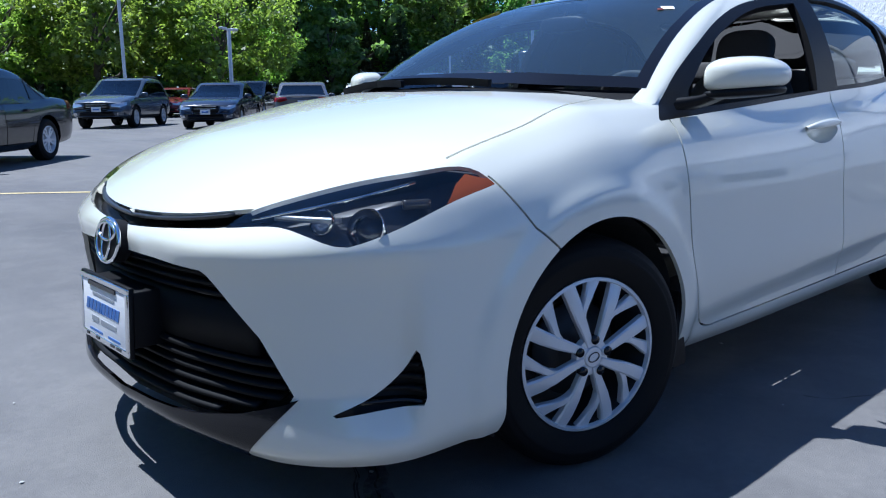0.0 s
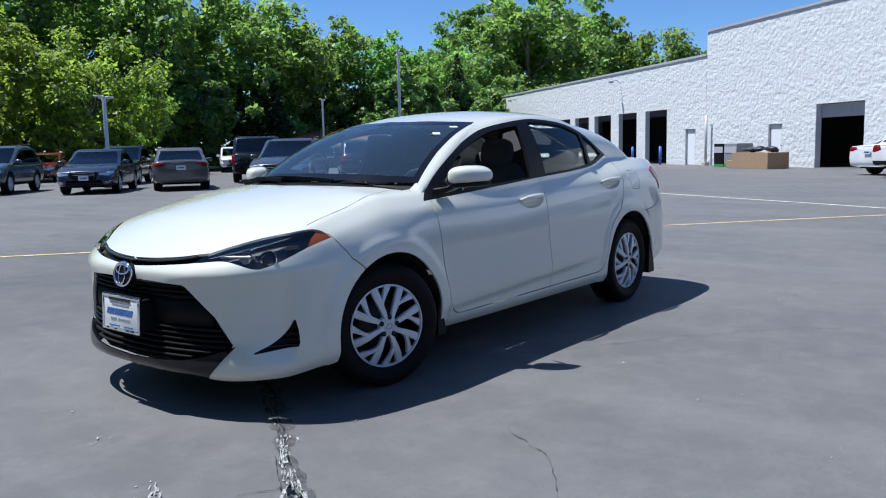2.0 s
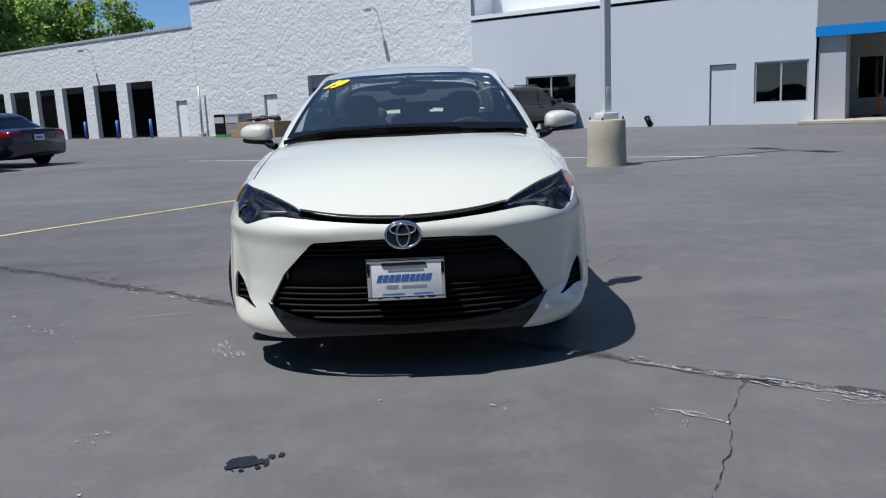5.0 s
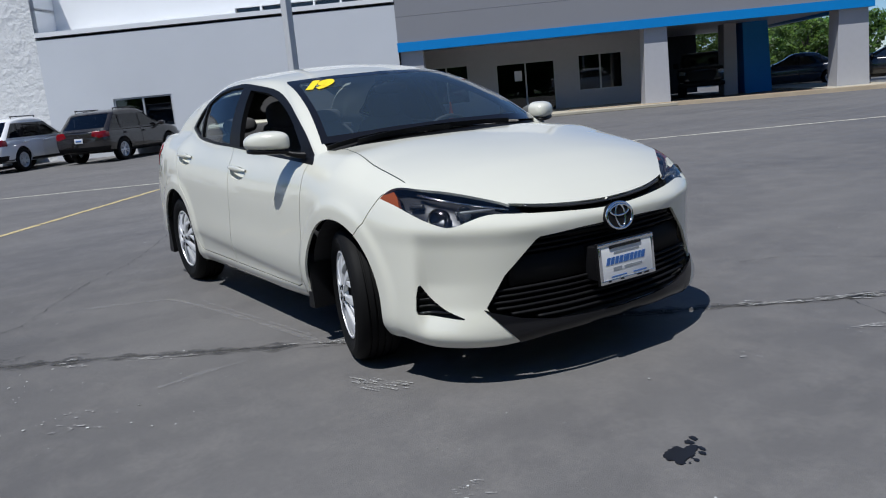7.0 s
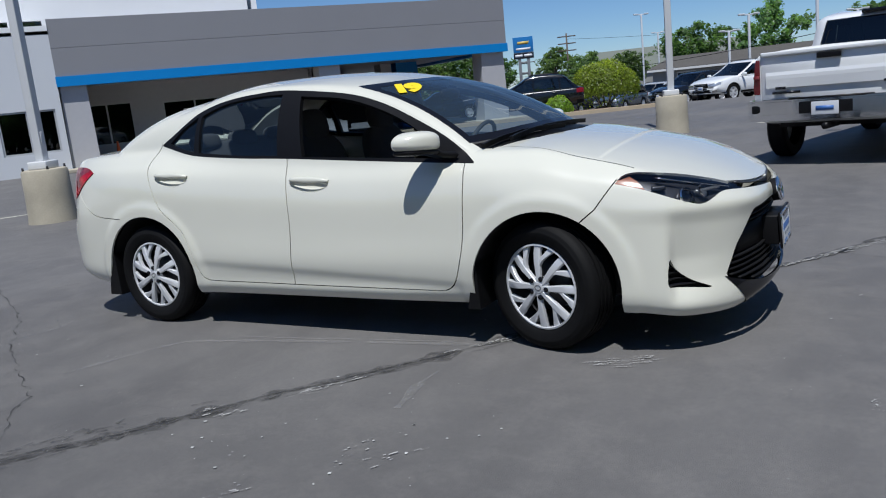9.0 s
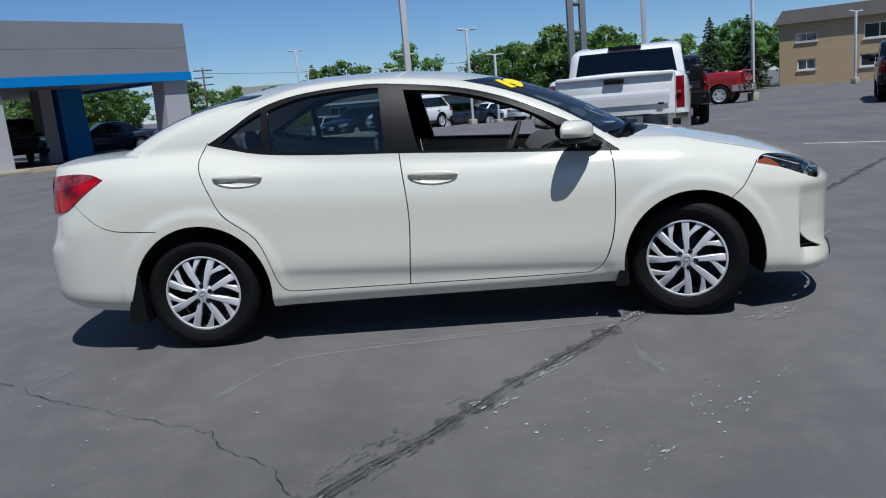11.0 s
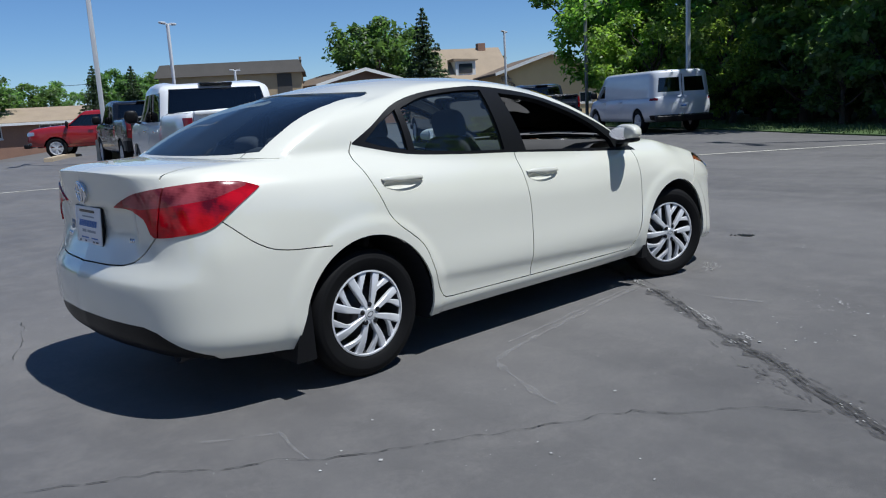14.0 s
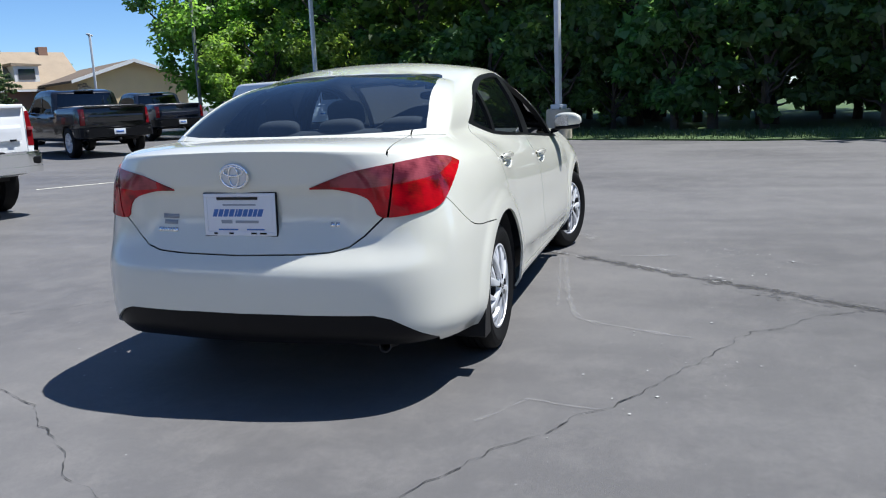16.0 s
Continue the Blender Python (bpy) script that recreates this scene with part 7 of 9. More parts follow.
    if bed:
        gate = [(-w * 0.81, 0.80), (w * 0.81, 0.80), (w * 0.81, 1.365), (-w * 0.81, 1.365)]
        regions.append(("tailgate", flat_yz, back, gate))
        regions.append(("gap", flat_yz, back, ring_outline(gate, 0.010)))
        up = lambda f: f.normal.z > 0.5
        regions.append(("hole", flat_xy, up, [(bed[0], -w + 0.13), (bed[1], -w + 0.13), (bed[1], w - 0.13), (bed[0], w - 0.13)]))
    elif kind not in ("sedan",):
        regions.append(("tailgate", flat_yz, back, [(-w * 0.76, low + 0.40), (w * 0.76, low + 0.40), (w * 0.76, belt + 0.1), (-w * 0.76, belt + 0.1)]))
    if kind not in ("pickup",):
        regions.append(("rear_bumper", flat_yz, edge, [(-w * 1.1, low - 0.1), (w * 1.1, low - 0.1), (w * 1.1, low + 0.24), (-w * 1.1, low + 0.24)]))
    got, rest = carve(bm, regions)
    mats = {"door": color, "headlight": LAMP, "fog_light": LAMP, "tail_light": REDLENS, "grille": BLACKP, "intake": BLACKP, "cladding": BLACKP, "tailgate": color,
            "rear_bumper": color if kind == "sedan" else BLACKP}
    mats["tail_light"] = REDDARK
    tops = [f for f in rest if f.normal.z > 0.7 and s["cab"][0] + 0.15 < f.calc_center_median().x < s["cab"][3] - 0.15 and abs(f.calc_center_median().y) < W * 0.82]
    tops = set(tops)
    skin_part("body", bm, [f for f in rest if f not in tops], color, car, rim=0.03)
    for (nm, _, _, _), faces in zip(regions, got):
        if nm in ("arch", "gap", "hole") or not faces:
            continue
        if nm == "door":
            for sg in (1, -1):
                fs = [f for f in faces if f.calc_center_median().y * sg > 0]
                d = skin_part("door", bm, fs, color, car, rim=0.02)
                xs2 = [v.co.x for f in fs for v in f.verts]
                b2 = bmesh.new()
                hy = W * 0.985 * sg
                box(b2, min(xs2) + 0.07, min(xs2) + 0.27, min(hy - 0.01 * sg, hy + 0.045 * sg), max(hy - 0.01 * sg, hy + 0.045 * sg), belt - 0.14, belt - 0.10, 0.010)
                part("handle", b2, color if kind != "pickup" or color is not WHITE_PAINT else CHROME, d)
        else:
            skin_part(nm, bm, faces, mats[nm], car, rim=0.02, push=0.004 if nm in ("tail_light", "headlight") else (-0.012 if nm in ("grille", "intake") else 0))
    bm.free()
    # dark inner body and wheel wells
    b2 = bmesh.new()
    box(b2, -L + 0.25, L - 0.3, -W + 0.32, W - 0.32, low + 0.02, (0.80 if bed else min(hf - 0.05, belt - 0.1)))
    part("underbody", b2, BLACKP, car, "black underbody")
    if bed:
        b2 = bmesh.new()
        x0, x1, y1 = bed[0] + 0.002, bed[1] - 0.002, W - 0.132
        box(b2, x0, x1, -y1, y1, 0.86, 0.90)
        box(b2, x0, x0 + 0.03, -y1, y1, 0.90, bed[2] - 0.02)
        box(b2, x1 - 0.03, x1, -y1, y1, 0.90, bed[2] + 0.0)
        box(b2, x0 + 0.03, x1 - 0.03, -y1, -y1 + 0.03, 0.90, bed[2] - 0.02)
        box(b2, x0 + 0.03, x1 - 0.03, y1 - 0.03, y1, 0.90, bed[2] - 0.02)
        part("bed_liner", b2, LINER, car, "dark bed liner")
    # cabin
    c0, c1, c2, c3 = s["cab"]
    base = belt - 0.02
    bm = bmesh.new()
    rows = []
    levels = [0, 0.2, 0.45, 0.7, 0.88, 0.95, 0.985, 1.0]
    inset = [0, 0, 0, 0, 0.0, 0.025, 0.07, 0.16]
    wtop = W * (0.80 if kind in ("sedan",) else 0.86 if kind != "boxy_suv" else 0.93)
    for t, ins in zip(levels, inset):
        z = base + (H - base) * t
        xr = c0 + (c1 - c0) * (t**1.15) + ins
        xf = c3 + (c2 - c3) * (t**1.12 if kind != "boxy_suv" else t) - ins
        yw = W * 0.945 + (wtop - W * 0.945) * t**1.1 - ins
        ring = []
        for i in range(13):
            ring.append((xr + 0.10 + (xf - xr - 0.26) * i / 12, -yw))
        for i in range(1, 10):
            y = -1 + i / 5
            ring.append((xf - 0.16 * abs(y)**2.6, y * yw))
        for i in range(13):
            ring.append((xf - 0.16 - (xf - xr - 0.26) * i / 12, yw))
        for i in range(1, 10):
            y = 1 - i / 5
            ring.append((xr + 0.10 * abs(y)**3, y * yw))
        xm, hw = (c1 + c2) / 2 + 0.1, (c2 - c1) / 2
        crown = 0.0 if kind in ("van", "boxy_suv") else 0.075
        rows.append([bm.verts.new((x, y, z - crown * t * min(abs((x - xm) / hw), 1.4) ** 2.2 + 0.02 * t * t * (1 - (y / W) ** 2))) for x, y in ring])
    n = len(rows[0])
    for p, q in zip(rows, rows[1:]):
        for i in range(n):
            bm.faces.new((p[i], p[(i + 1) % n], q[(i + 1) % n], q[i]))
    bm.faces.new(rows[-1])
    with_normals(bm)
    z0, z1 = belt + 0.03, H - (0.12 if kind in ("van", "boxy_suv") else 0.17)

    def line_x(a, b, z, k):
        t = (z - base) / (H - base)
        return a + (b - a) * t**k
    fr = lambda z: line_x(c3, c2, z, 1.12) - 0.26
    rr = lambda z: line_x(c0, c1, z, 1.15) + (0.22 if kind in ("suv", "big_suv", "boxy_suv") else 0.30 if kind == "sedan" else 0.10)
    stops = [None, *s["pillars"], None]
    side2 = lambda f: abs(f.normal.y) > 0.6
    regs = []
    for i in range(len(stops) - 1):
        if kind == "van" and i == 0:
            continue
        a0 = rr(z0) if stops[i] is None else stops[i] + 0.04
        a1 = rr(z1) if stops[i] is None else stops[i] + 0.04
        b0 = fr(z0) if stops[i + 1] is None else stops[i + 1] - 0.04
        b1 = fr(z1) if stops[i + 1] is None else stops[i + 1] - 0.04
        zz = z1 - 0.25 if kind == "van" else z1
        if kind == "van":
            b1 = fr(zz)
        regs.append(("window", side_xz, side2, [(a0, z0), (b0, z0), (b1, zz), (a1, zz)]))
        if stops[i] is not None and kind != "van":
            regs.append(("pillar", side_xz, side2, [(stops[i] - 0.042, z0), (stops[i] + 0.042, z0), (stops[i] + 0.042, zz), (stops[i] - 0.042, zz)]))
    fw, fw1 = W * 0.84, wtop * 0.86
    zt = H - 0.09
    if kind == "van":
        zt2 = H - 0.45
    regs.append(("windshield", flat_yz, lambda f: f.normal.x > 0.3, [(-fw, z0), (fw, z0), (fw1, zt if kind != "van" else zt2), (-fw1, zt if kind != "van" else zt2)]))
    if kind == "van":
        for sg in (1, -1):
            regs.append(("rear_window", flat_yz, lambda f: f.normal.x < -0.3, [(sg * 0.08, z0 + 0.12), (sg * 0.78, z0 + 0.12), (sg * 0.72, H - 0.22), (sg * 0.08, H - 0.22)]))
        regs.append(("door_gap", flat_yz, lambda f: f.normal.x < -0.3, [(-0.012, z0 - 0.1), (0.012, z0 - 0.1), (0.012, H - 0.12), (-0.012, H - 0.12)]))
    else:
        zb = z0 if kind == "sedan" else z0 + 0.05 if not bed else bed[2] - 0.02
        regs.append(("rear_window", flat_yz, lambda f: f.normal.x < -0.3, [(-fw * 0.97, zb), (fw * 0.97, zb), (fw1, zt - 0.03), (-fw1, zt - 0.03)]))
    got, rest = carve(bm, regs)
    roof = skin_part("roof", bm, rest, color, car, "painted roof and pillars", rim=0.025)
    for (nm, _, _, _), faces in zip(regs, got):
        if not faces:
            continue
        if nm == "door_gap":
            skin_part(nm, bm, faces, BLACKP, car, rim=0.0)
        elif nm == "pillar":
            for sg in (1, -1):
                skin_part(nm, bm, [f for f in faces if f.calc_center_median().y * sg > 0], BLACKG, car, "black window pillar", rim=0.0)
        elif nm == "window":
            for sg in (1, -1):
                skin_part(nm, bm, [f for f in faces if f.calc_center_median().y * sg > 0], glazing, car, rim=0.0, push=-0.008)
        else:
            skin_part(nm, bm, faces, glazing if nm == "rear_window" else PALE_GLASS, car, rim=0.0, push=-0.008)
    bm.free()
    # cabin floor, seats, dashboard
    b2 = bmesh.new()
    box(b2, c0 + 0.2, c3 - 0.2, -W * 0.8, W * 0.8, belt - 0.45, belt - 0.40)
    part("cabin_floor", b2, DARKIN, car)
    for sx in ([0.0, -0.95] if kind not in ("pickup", "van") else [0.35] if kind == "pickup" else [1.15]):
        for sy in (0.40, -0.40):
            b2 = bmesh.new()
            box(b2, sx - 0.12, sx + 0.06, sy - 0.24, sy + 0.24, belt - 0.42, belt + 0.16, 0.05)
            box(b2, sx - 0.12, sx - 0.01, sy - 0.13, sy + 0.13, belt + 0.18, belt + 0.36, 0.04)
            part("seat", b2, FABRIC, car)
    # wheels
    for wx in s["wx"]:
        for sg in (1, -1):
            far_wheel(car, wx, sg * (W - 0.13), r, rims, sg < 0)
    # mirrors
    for sg in (1, -1):
        b2 = bmesh.new()
        big = kind in ("pickup", "big_suv", "van", "boxy_suv")
        mx = fr(z0 + 0.05) + 0.03
        spheroid(b2, (mx, sg * (W + 0.10), belt + (0.14 if big else 0.07)), 0.055, 0.12, 0.12 if big else 0.075, 2.8, 12, 8)
        tube(b2, (mx, sg * W * 0.93, belt + 0.02), (mx, sg * (W + 0.06), belt + 0.06), 0.025, 0.02, 8)
        part("mirror", b2, color if not big else BLACKP, car)
    # number plates and badges
    ends = [(-L - 0.032, -1)] if bed or kind == "van" else [(-L - 0.032, -1), (L + 0.045, 1)]
    for px, way in ends if plate else []:
        pz = low + 0.33 if way > 0 else (0.68 if bed else belt - 0.28 if kind != "sedan" else 0.78)
        b2 = bmesh.new()
        px2 = px if not bed else -L - 0.175
        box(b2, min(px2, px2 + way * 0.012), max(px2, px2 + way * 0.012), -0.152, 0.152, pz - 0.076, pz + 0.076, 0.003)
        pl = part("number_plate", b2, PLATE, car, "white number plate with a plain dark bar")
        b2 = bmesh.new()
        xx = px2 + way * 0.0165
        box(b2, min(xx, xx - way * 0.004), max(xx, xx - way * 0.004), -0.10, 0.10, pz - 0.025, pz + 0.025)
        part("plate_bar", b2, BLUEINK, pl)
    if bars and kind != "pickup":
        # bright bars of the grille
        for i in range(2 if kind != "van" else 3):
            b2 = bmesh.new()
            z = hl_low + 0.02 + i * 0.07
            box(b2, L + 0.02, L + 0.045, -w * 0.36, w * 0.36, z, z + 0.018, 0.004)
            part("grille_bar", b2, CHROME, car, "bright grille bar")
    if kind in ("suv", "big_suv"):
        for sg in (1, -1):
            b2 = bmesh.new()
            tube(b2, (c1 + 0.25, sg * (wtop - 0.10), H + 0.035), (c2 - 0.2, sg * (wtop - 0.10), H + 0.035), 0.018, n=8)
            for xx in (c1 + 0.27, (c1 + c2) / 2, c2 - 0.22):
                tube(b2, (xx, sg * (wtop - 0.10), H - 0.03), (xx, sg * (wtop - 0.10), H + 0.03), 0.016, n=8)
            part("roof_rail", b2, STEEL, car, "dark roof rail")
    if bed:
        pickup_tail(car, L, W, bumper or (BLACKP if color is BLACK_PAINT or color is NAVY_PAINT else CHROME), H, c1, color)
    if kind in ("boxy_suv", "pickup", "van"):
        b2 = bmesh.new()
        box(b2, L - 0.05, L + 0.16, -W * 0.92, W * 0.92, low + 0.03, low + 0.20, 0.04)
        part("front_bumper", b2, bumper or BLACKP, car)
    if kind in ("boxy_suv", "van"):
        b2 = bmesh.new()
        box(b2, -L - 0.16, -L + 0.02, -W * 0.94, W * 0.94, low + 0.03, low + 0.22, 0.04)
        part("rear_step", b2, BLACKP, car, "black rear step bumper")
    return car


def pickup_tail(car, L, W, mat, H, roof_x, color):
    """Bumper, tailgate trim and lamp details at the back of a pickup."""
    b2 = bmesh.new()
    outline = curve2([(-L + 0.42, -W * 1.0), (-L + 0.05, -W * 0.995), (-L - 0.13, -W * 0.86), (-L - 0.165, -W * 0.5), (-L - 0.17, 0), (-L - 0.165, W * 0.5), (-L - 0.13, W * 0.86), (-L + 0.05, W * 0.995), (-L + 0.42, W * 1.0)], 28)
    inner = [(x + 0.05, y * 0.955) for x, y in outline]
    for z0, z1, push in ((0.55, 0.625, 0.012), (0.625, 0.775, 0.0), (0.775, 0.80, -0.03)):
        prism(b2, [(x - push, y) for x, y in outline] + inner[::-1], z0, z1)
    bump = part("rear_bumper", b2, mat, car, "rear bumper with corner steps", smooth=False)
    b2 = bmesh.new()
    prism(b2, [(-L - 0.16, -0.42), (-L + 0.05, -0.50), (-L + 0.05, 0.50), (-L - 0.16, 0.42)], 0.795, 0.812)
    part("step_pad", b2, BLACKP, bump, "black step pad")
    b2 = bmesh.new()
    box(b2, -L - 0.172, -L - 0.155, -0.30, 0.30, 0.585, 0.765, 0.006)
    part("plate_recess", b2, BLACKP, bump, "dark number plate recess")
    for sg in (1, -1):
        b2 = bmesh.new()
        box(b2, -L - 0.150, -L - 0.05, sg * W * 0.76 - 0.12, sg * W * 0.76 + 0.12, 0.645, 0.745, 0.02)
        part("corner_step", b2, BLACKP, bump, "dark corner step")
    b2 = bmesh.new()
    tube(b2, (-L - 0.19, 0, 0.47), (-L + 0.3, 0, 0.47), 0.04, n=10)
    part("tow_hitch", b2, BLACKP, car)
    b2 = bmesh.new()
    box(b2, -L - 0.040, -L + 0.06, -W * 0.80, W * 0.80, 1.325, 1.375, 0.012)
    part("tailgate_cap", b2, color, car)
    b2 = bmesh.new()
    prism(b2, [(-L - 0.028, 0.94), (-L - 0.037, 1.05), (-L - 0.037, 1.09), (-L - 0.028, 1.13)], -W * 0.74, W * 0.74)
    for v in b2.verts:
        v.co = Vector((v.co.x, v.co.z, v.co.y))
    bmesh.ops.recalc_face_normals(b2, faces=b2.faces)
    part("tailgate_crease", b2, color, car, smooth=False)
    b2 = bmesh.new()
    box(b2, -L - 0.050, -L - 0.02, -0.135, 0.135, 1.25, 1.315, 0.008)
    part("tailgate_handle", b2, BLACKP, car, "black tailgate handle")
    for y0, y1, z0, z1 in ((0.33, 0.66, 0.865, 0.895), (0.50, 0.62, 0.92, 0.95), (-0.66, -0.58, 0.93, 0.955)):
        b2 = bmesh.new()
        box(b2, -L - 0.037, -L - 0.028, y0, y1, z0, z1)
        part("badge", b2, BLACKG, car, "small dark badge bar")
    b2 = bmesh.new()
    box(b2, roof_x - 0.03, roof_x + 0.14, -0.26, 0.26, H - 0.085, H - 0.035, 0.012)
    part("brake_light", b2, BLACKG, car, "dark high brake light")
    for sg in (1, -1):
        b2 = bmesh.new()
        box(b2, -L - 0.036, -L + 0.02, sg * W * 0.865 - 0.03, sg * W * 0.865 + 0.03, 1.06, 1.10, 0.006)
        part("reversing_light", b2, PINKLENS, car, "pale reversing light")


def parked_vehicles():
    rows = [
        # the rows along the far woods
        ("suv", "suv", "dark blue-grey suv parked facing the aisle", (-7.9, -26.3, 48), BLUEGREY_PAINT),
        ("sedan", "sedan", "dark navy sedan parked facing the aisle", (-10.0, -23.1, 50), NAVY_PAINT),
        ("sedan", "sedan", "grey sedan parked with its boot to the aisle", (-12.4, -21.9, 237), GREY_PAINT),
        ("suv", "suv", "black suv parked behind the navy sedan", (-14.5, -29.5, 50), BLACK_PAINT),
        ("big_suv", "suv", "large black suv with its tailgate to the aisle", (-18.1, -24.7, 231), BLACK_PAINT),
        ("sedan", "sedan", "dark red hatchback in the second row", (-15.1, -37.9, 50), DARKRED_PAINT),
        ("suv", "suv", "white suv in the back row", (-27.6, -50.0, 55), WHITE_PAINT),
        ("sedan", "sedan", "red car in the back row", (-36.0, -53.0, 55), RED_PAINT),
        ("suv", "suv", "white suv in the second row", (-29.0, -41.0, 55), WHITE_PAINT),
        ("pickup", "pickup_truck", "black pickup truck in the second row", (-28.5, -38.0, 232), BLACK_PAINT),
        ("suv", "suv", "dark grey compact suv facing the aisle", (-13.2, -16.8, 38), DARKGREY_PAINT),
        ("suv", "suv", "black suv beyond the grey compact suv", (-20.4, -20.7, 228), BLACK_PAINT),
        ("boxy_suv", "off_road_vehicle", "black boxy off-road vehicle on raised wheels", (-15.0, -13.2, 227), BLACK_PAINT),
        ("sedan", "sedan", "dark blue sedan near the white wall", (-17.2, -12.6, 243), NAVY_PAINT),
        ("sedan", "sedan", "black sedan with silver wheels parked at the end of the row", (0.50, -11.53, 47), BLACK_PAINT),
        # nose to the building
        ("suv", "suv", "brown-grey suv parked nose to the building", (-24.6, 3.6, 134), BROWN_PAINT),
        ("suv", "suv", "white suv parked nose to the building", (-25.0, 0.5, 140), WHITE_PAINT),
        ("sedan", "sedan", "white sedan parked nose to the building", (-27.4, -0.6, 142), WHITE_PAINT),
        # pickup rows
        ("pickup", "pickup_truck", "white full-size pickup truck with chrome bumper", (2.84, 9.04, 75.5), WHITE_PAINT),
        ("pickup", "pickup_truck", "black pickup truck beyond the white one", (5.8, 19.1, 78), BLACK_PAINT),
        ("pickup", "pickup_truck", "black pickup truck with a dark red badge", (14.6, 15.4, 60), BLACK_PAINT),
        ("pickup", "pickup_truck", "black pickup truck in the back of the row", (14.2, 22.0, 66), BLACK_PAINT),
        ("pickup", "pickup_truck", "silver pickup truck in the back of the row", (20.6, 20.6, 62), SILVER_PAINT),
        ("pickup", "pickup_truck", "dark navy pickup truck parked by the grass", (23.2, 19.2, 58), NAVY_PAINT),
        ("van", "cargo_van", "pale silver windowless cargo van", (20.0, 11.7, 59), PALESILVER_PAINT),
        ("pickup", "pickup_truck", "red pickup truck far along the row", (9.0, 31.0, 150), RED_PAINT),
        ("suv", "suv", "white suv far along the row", (4.4, 52.0, 35), WHITE_PAINT),
        # beyond the blue canopy
        ("suv", "suv", "black suv parked side-on beyond the canopy", (-11.0, 28.0, 205), BLACK_PAINT),
        ("suv", "suv", "dark suv in the row beyond the kerb", (-14.6, 44.4, 262), DARKGREY_PAINT),
        ("suv", "suv", "dark blue-grey suv in the row beyond the kerb", (-12.2, 45.6, 262), BLUEGREY_PAINT),
        ("suv", "suv", "silver suv in the row beyond the kerb", (-11.6, 51.6, 262), SILVER_PAINT),
        ("suv", "suv", "pale silver suv at the end of the row", (-14.0, 52.5, 262), SILVER_PAINT),
        ("sedan", "sedan", "dark blue sedan beyond the service lane", (-16.9, 30.6, 215), NAVY_PAINT),
        ("sedan", "sedan", "grey sedan far beyond the service lane", (-21.5, 40.0, 215), DARKGREY_PAINT),
        ("suv", "suv", "white suv standing by the box trailer", (1.9, 54.5, 30), WHITE_PAINT),
        ("suv", "suv", "small white suv beyond the pickup", (-3.2, 33.8, 235), WHITE_PAINT),
        ("suv", "suv", "black suv beside the small white one", (-6.6, 39.5, 240), BLACK_PAINT),
        ("suv", "suv", "dark suv near the pole base", (-0.9, 41.5, 25), NAVY_PAINT),
    ]
    for kind, name, label, place, color in rows:
        category = {"pickup": "pickup truck", "van": "van", "sedan": "car"}.get(kind, "suv")
        vehicle(kind, name, label, category, place, color, group="parked vehicles", rims=BLACKP if kind == "boxy_suv" else None)


parked_vehicles()

# ---- light poles, signs and utility poles ----
POLE_METAL = material("weathered_pole_metal", (0.55, 0.57, 0.60), 0.5, vary=0.12, scale=1.5)
DARKPOLE = material("dark_bronze_pole", (0.16, 0.17, 0.18), 0.5, vary=0.1)
SIGN_BLUE = material("sign_blue", (0.02, 0.16, 0.42), 0.35, vary=0.05)
SIGN_BLACK = material("sign_black", (0.015, 0.017, 0.025), 0.35)
SIGN_GOLD = material("sign_gold", (0.60, 0.42, 0.10), 0.4)
WOODPOLE = material("utility_pole_wood", (0.10, 0.08, 0.065), 0.9, vary=0.3, scale=2)


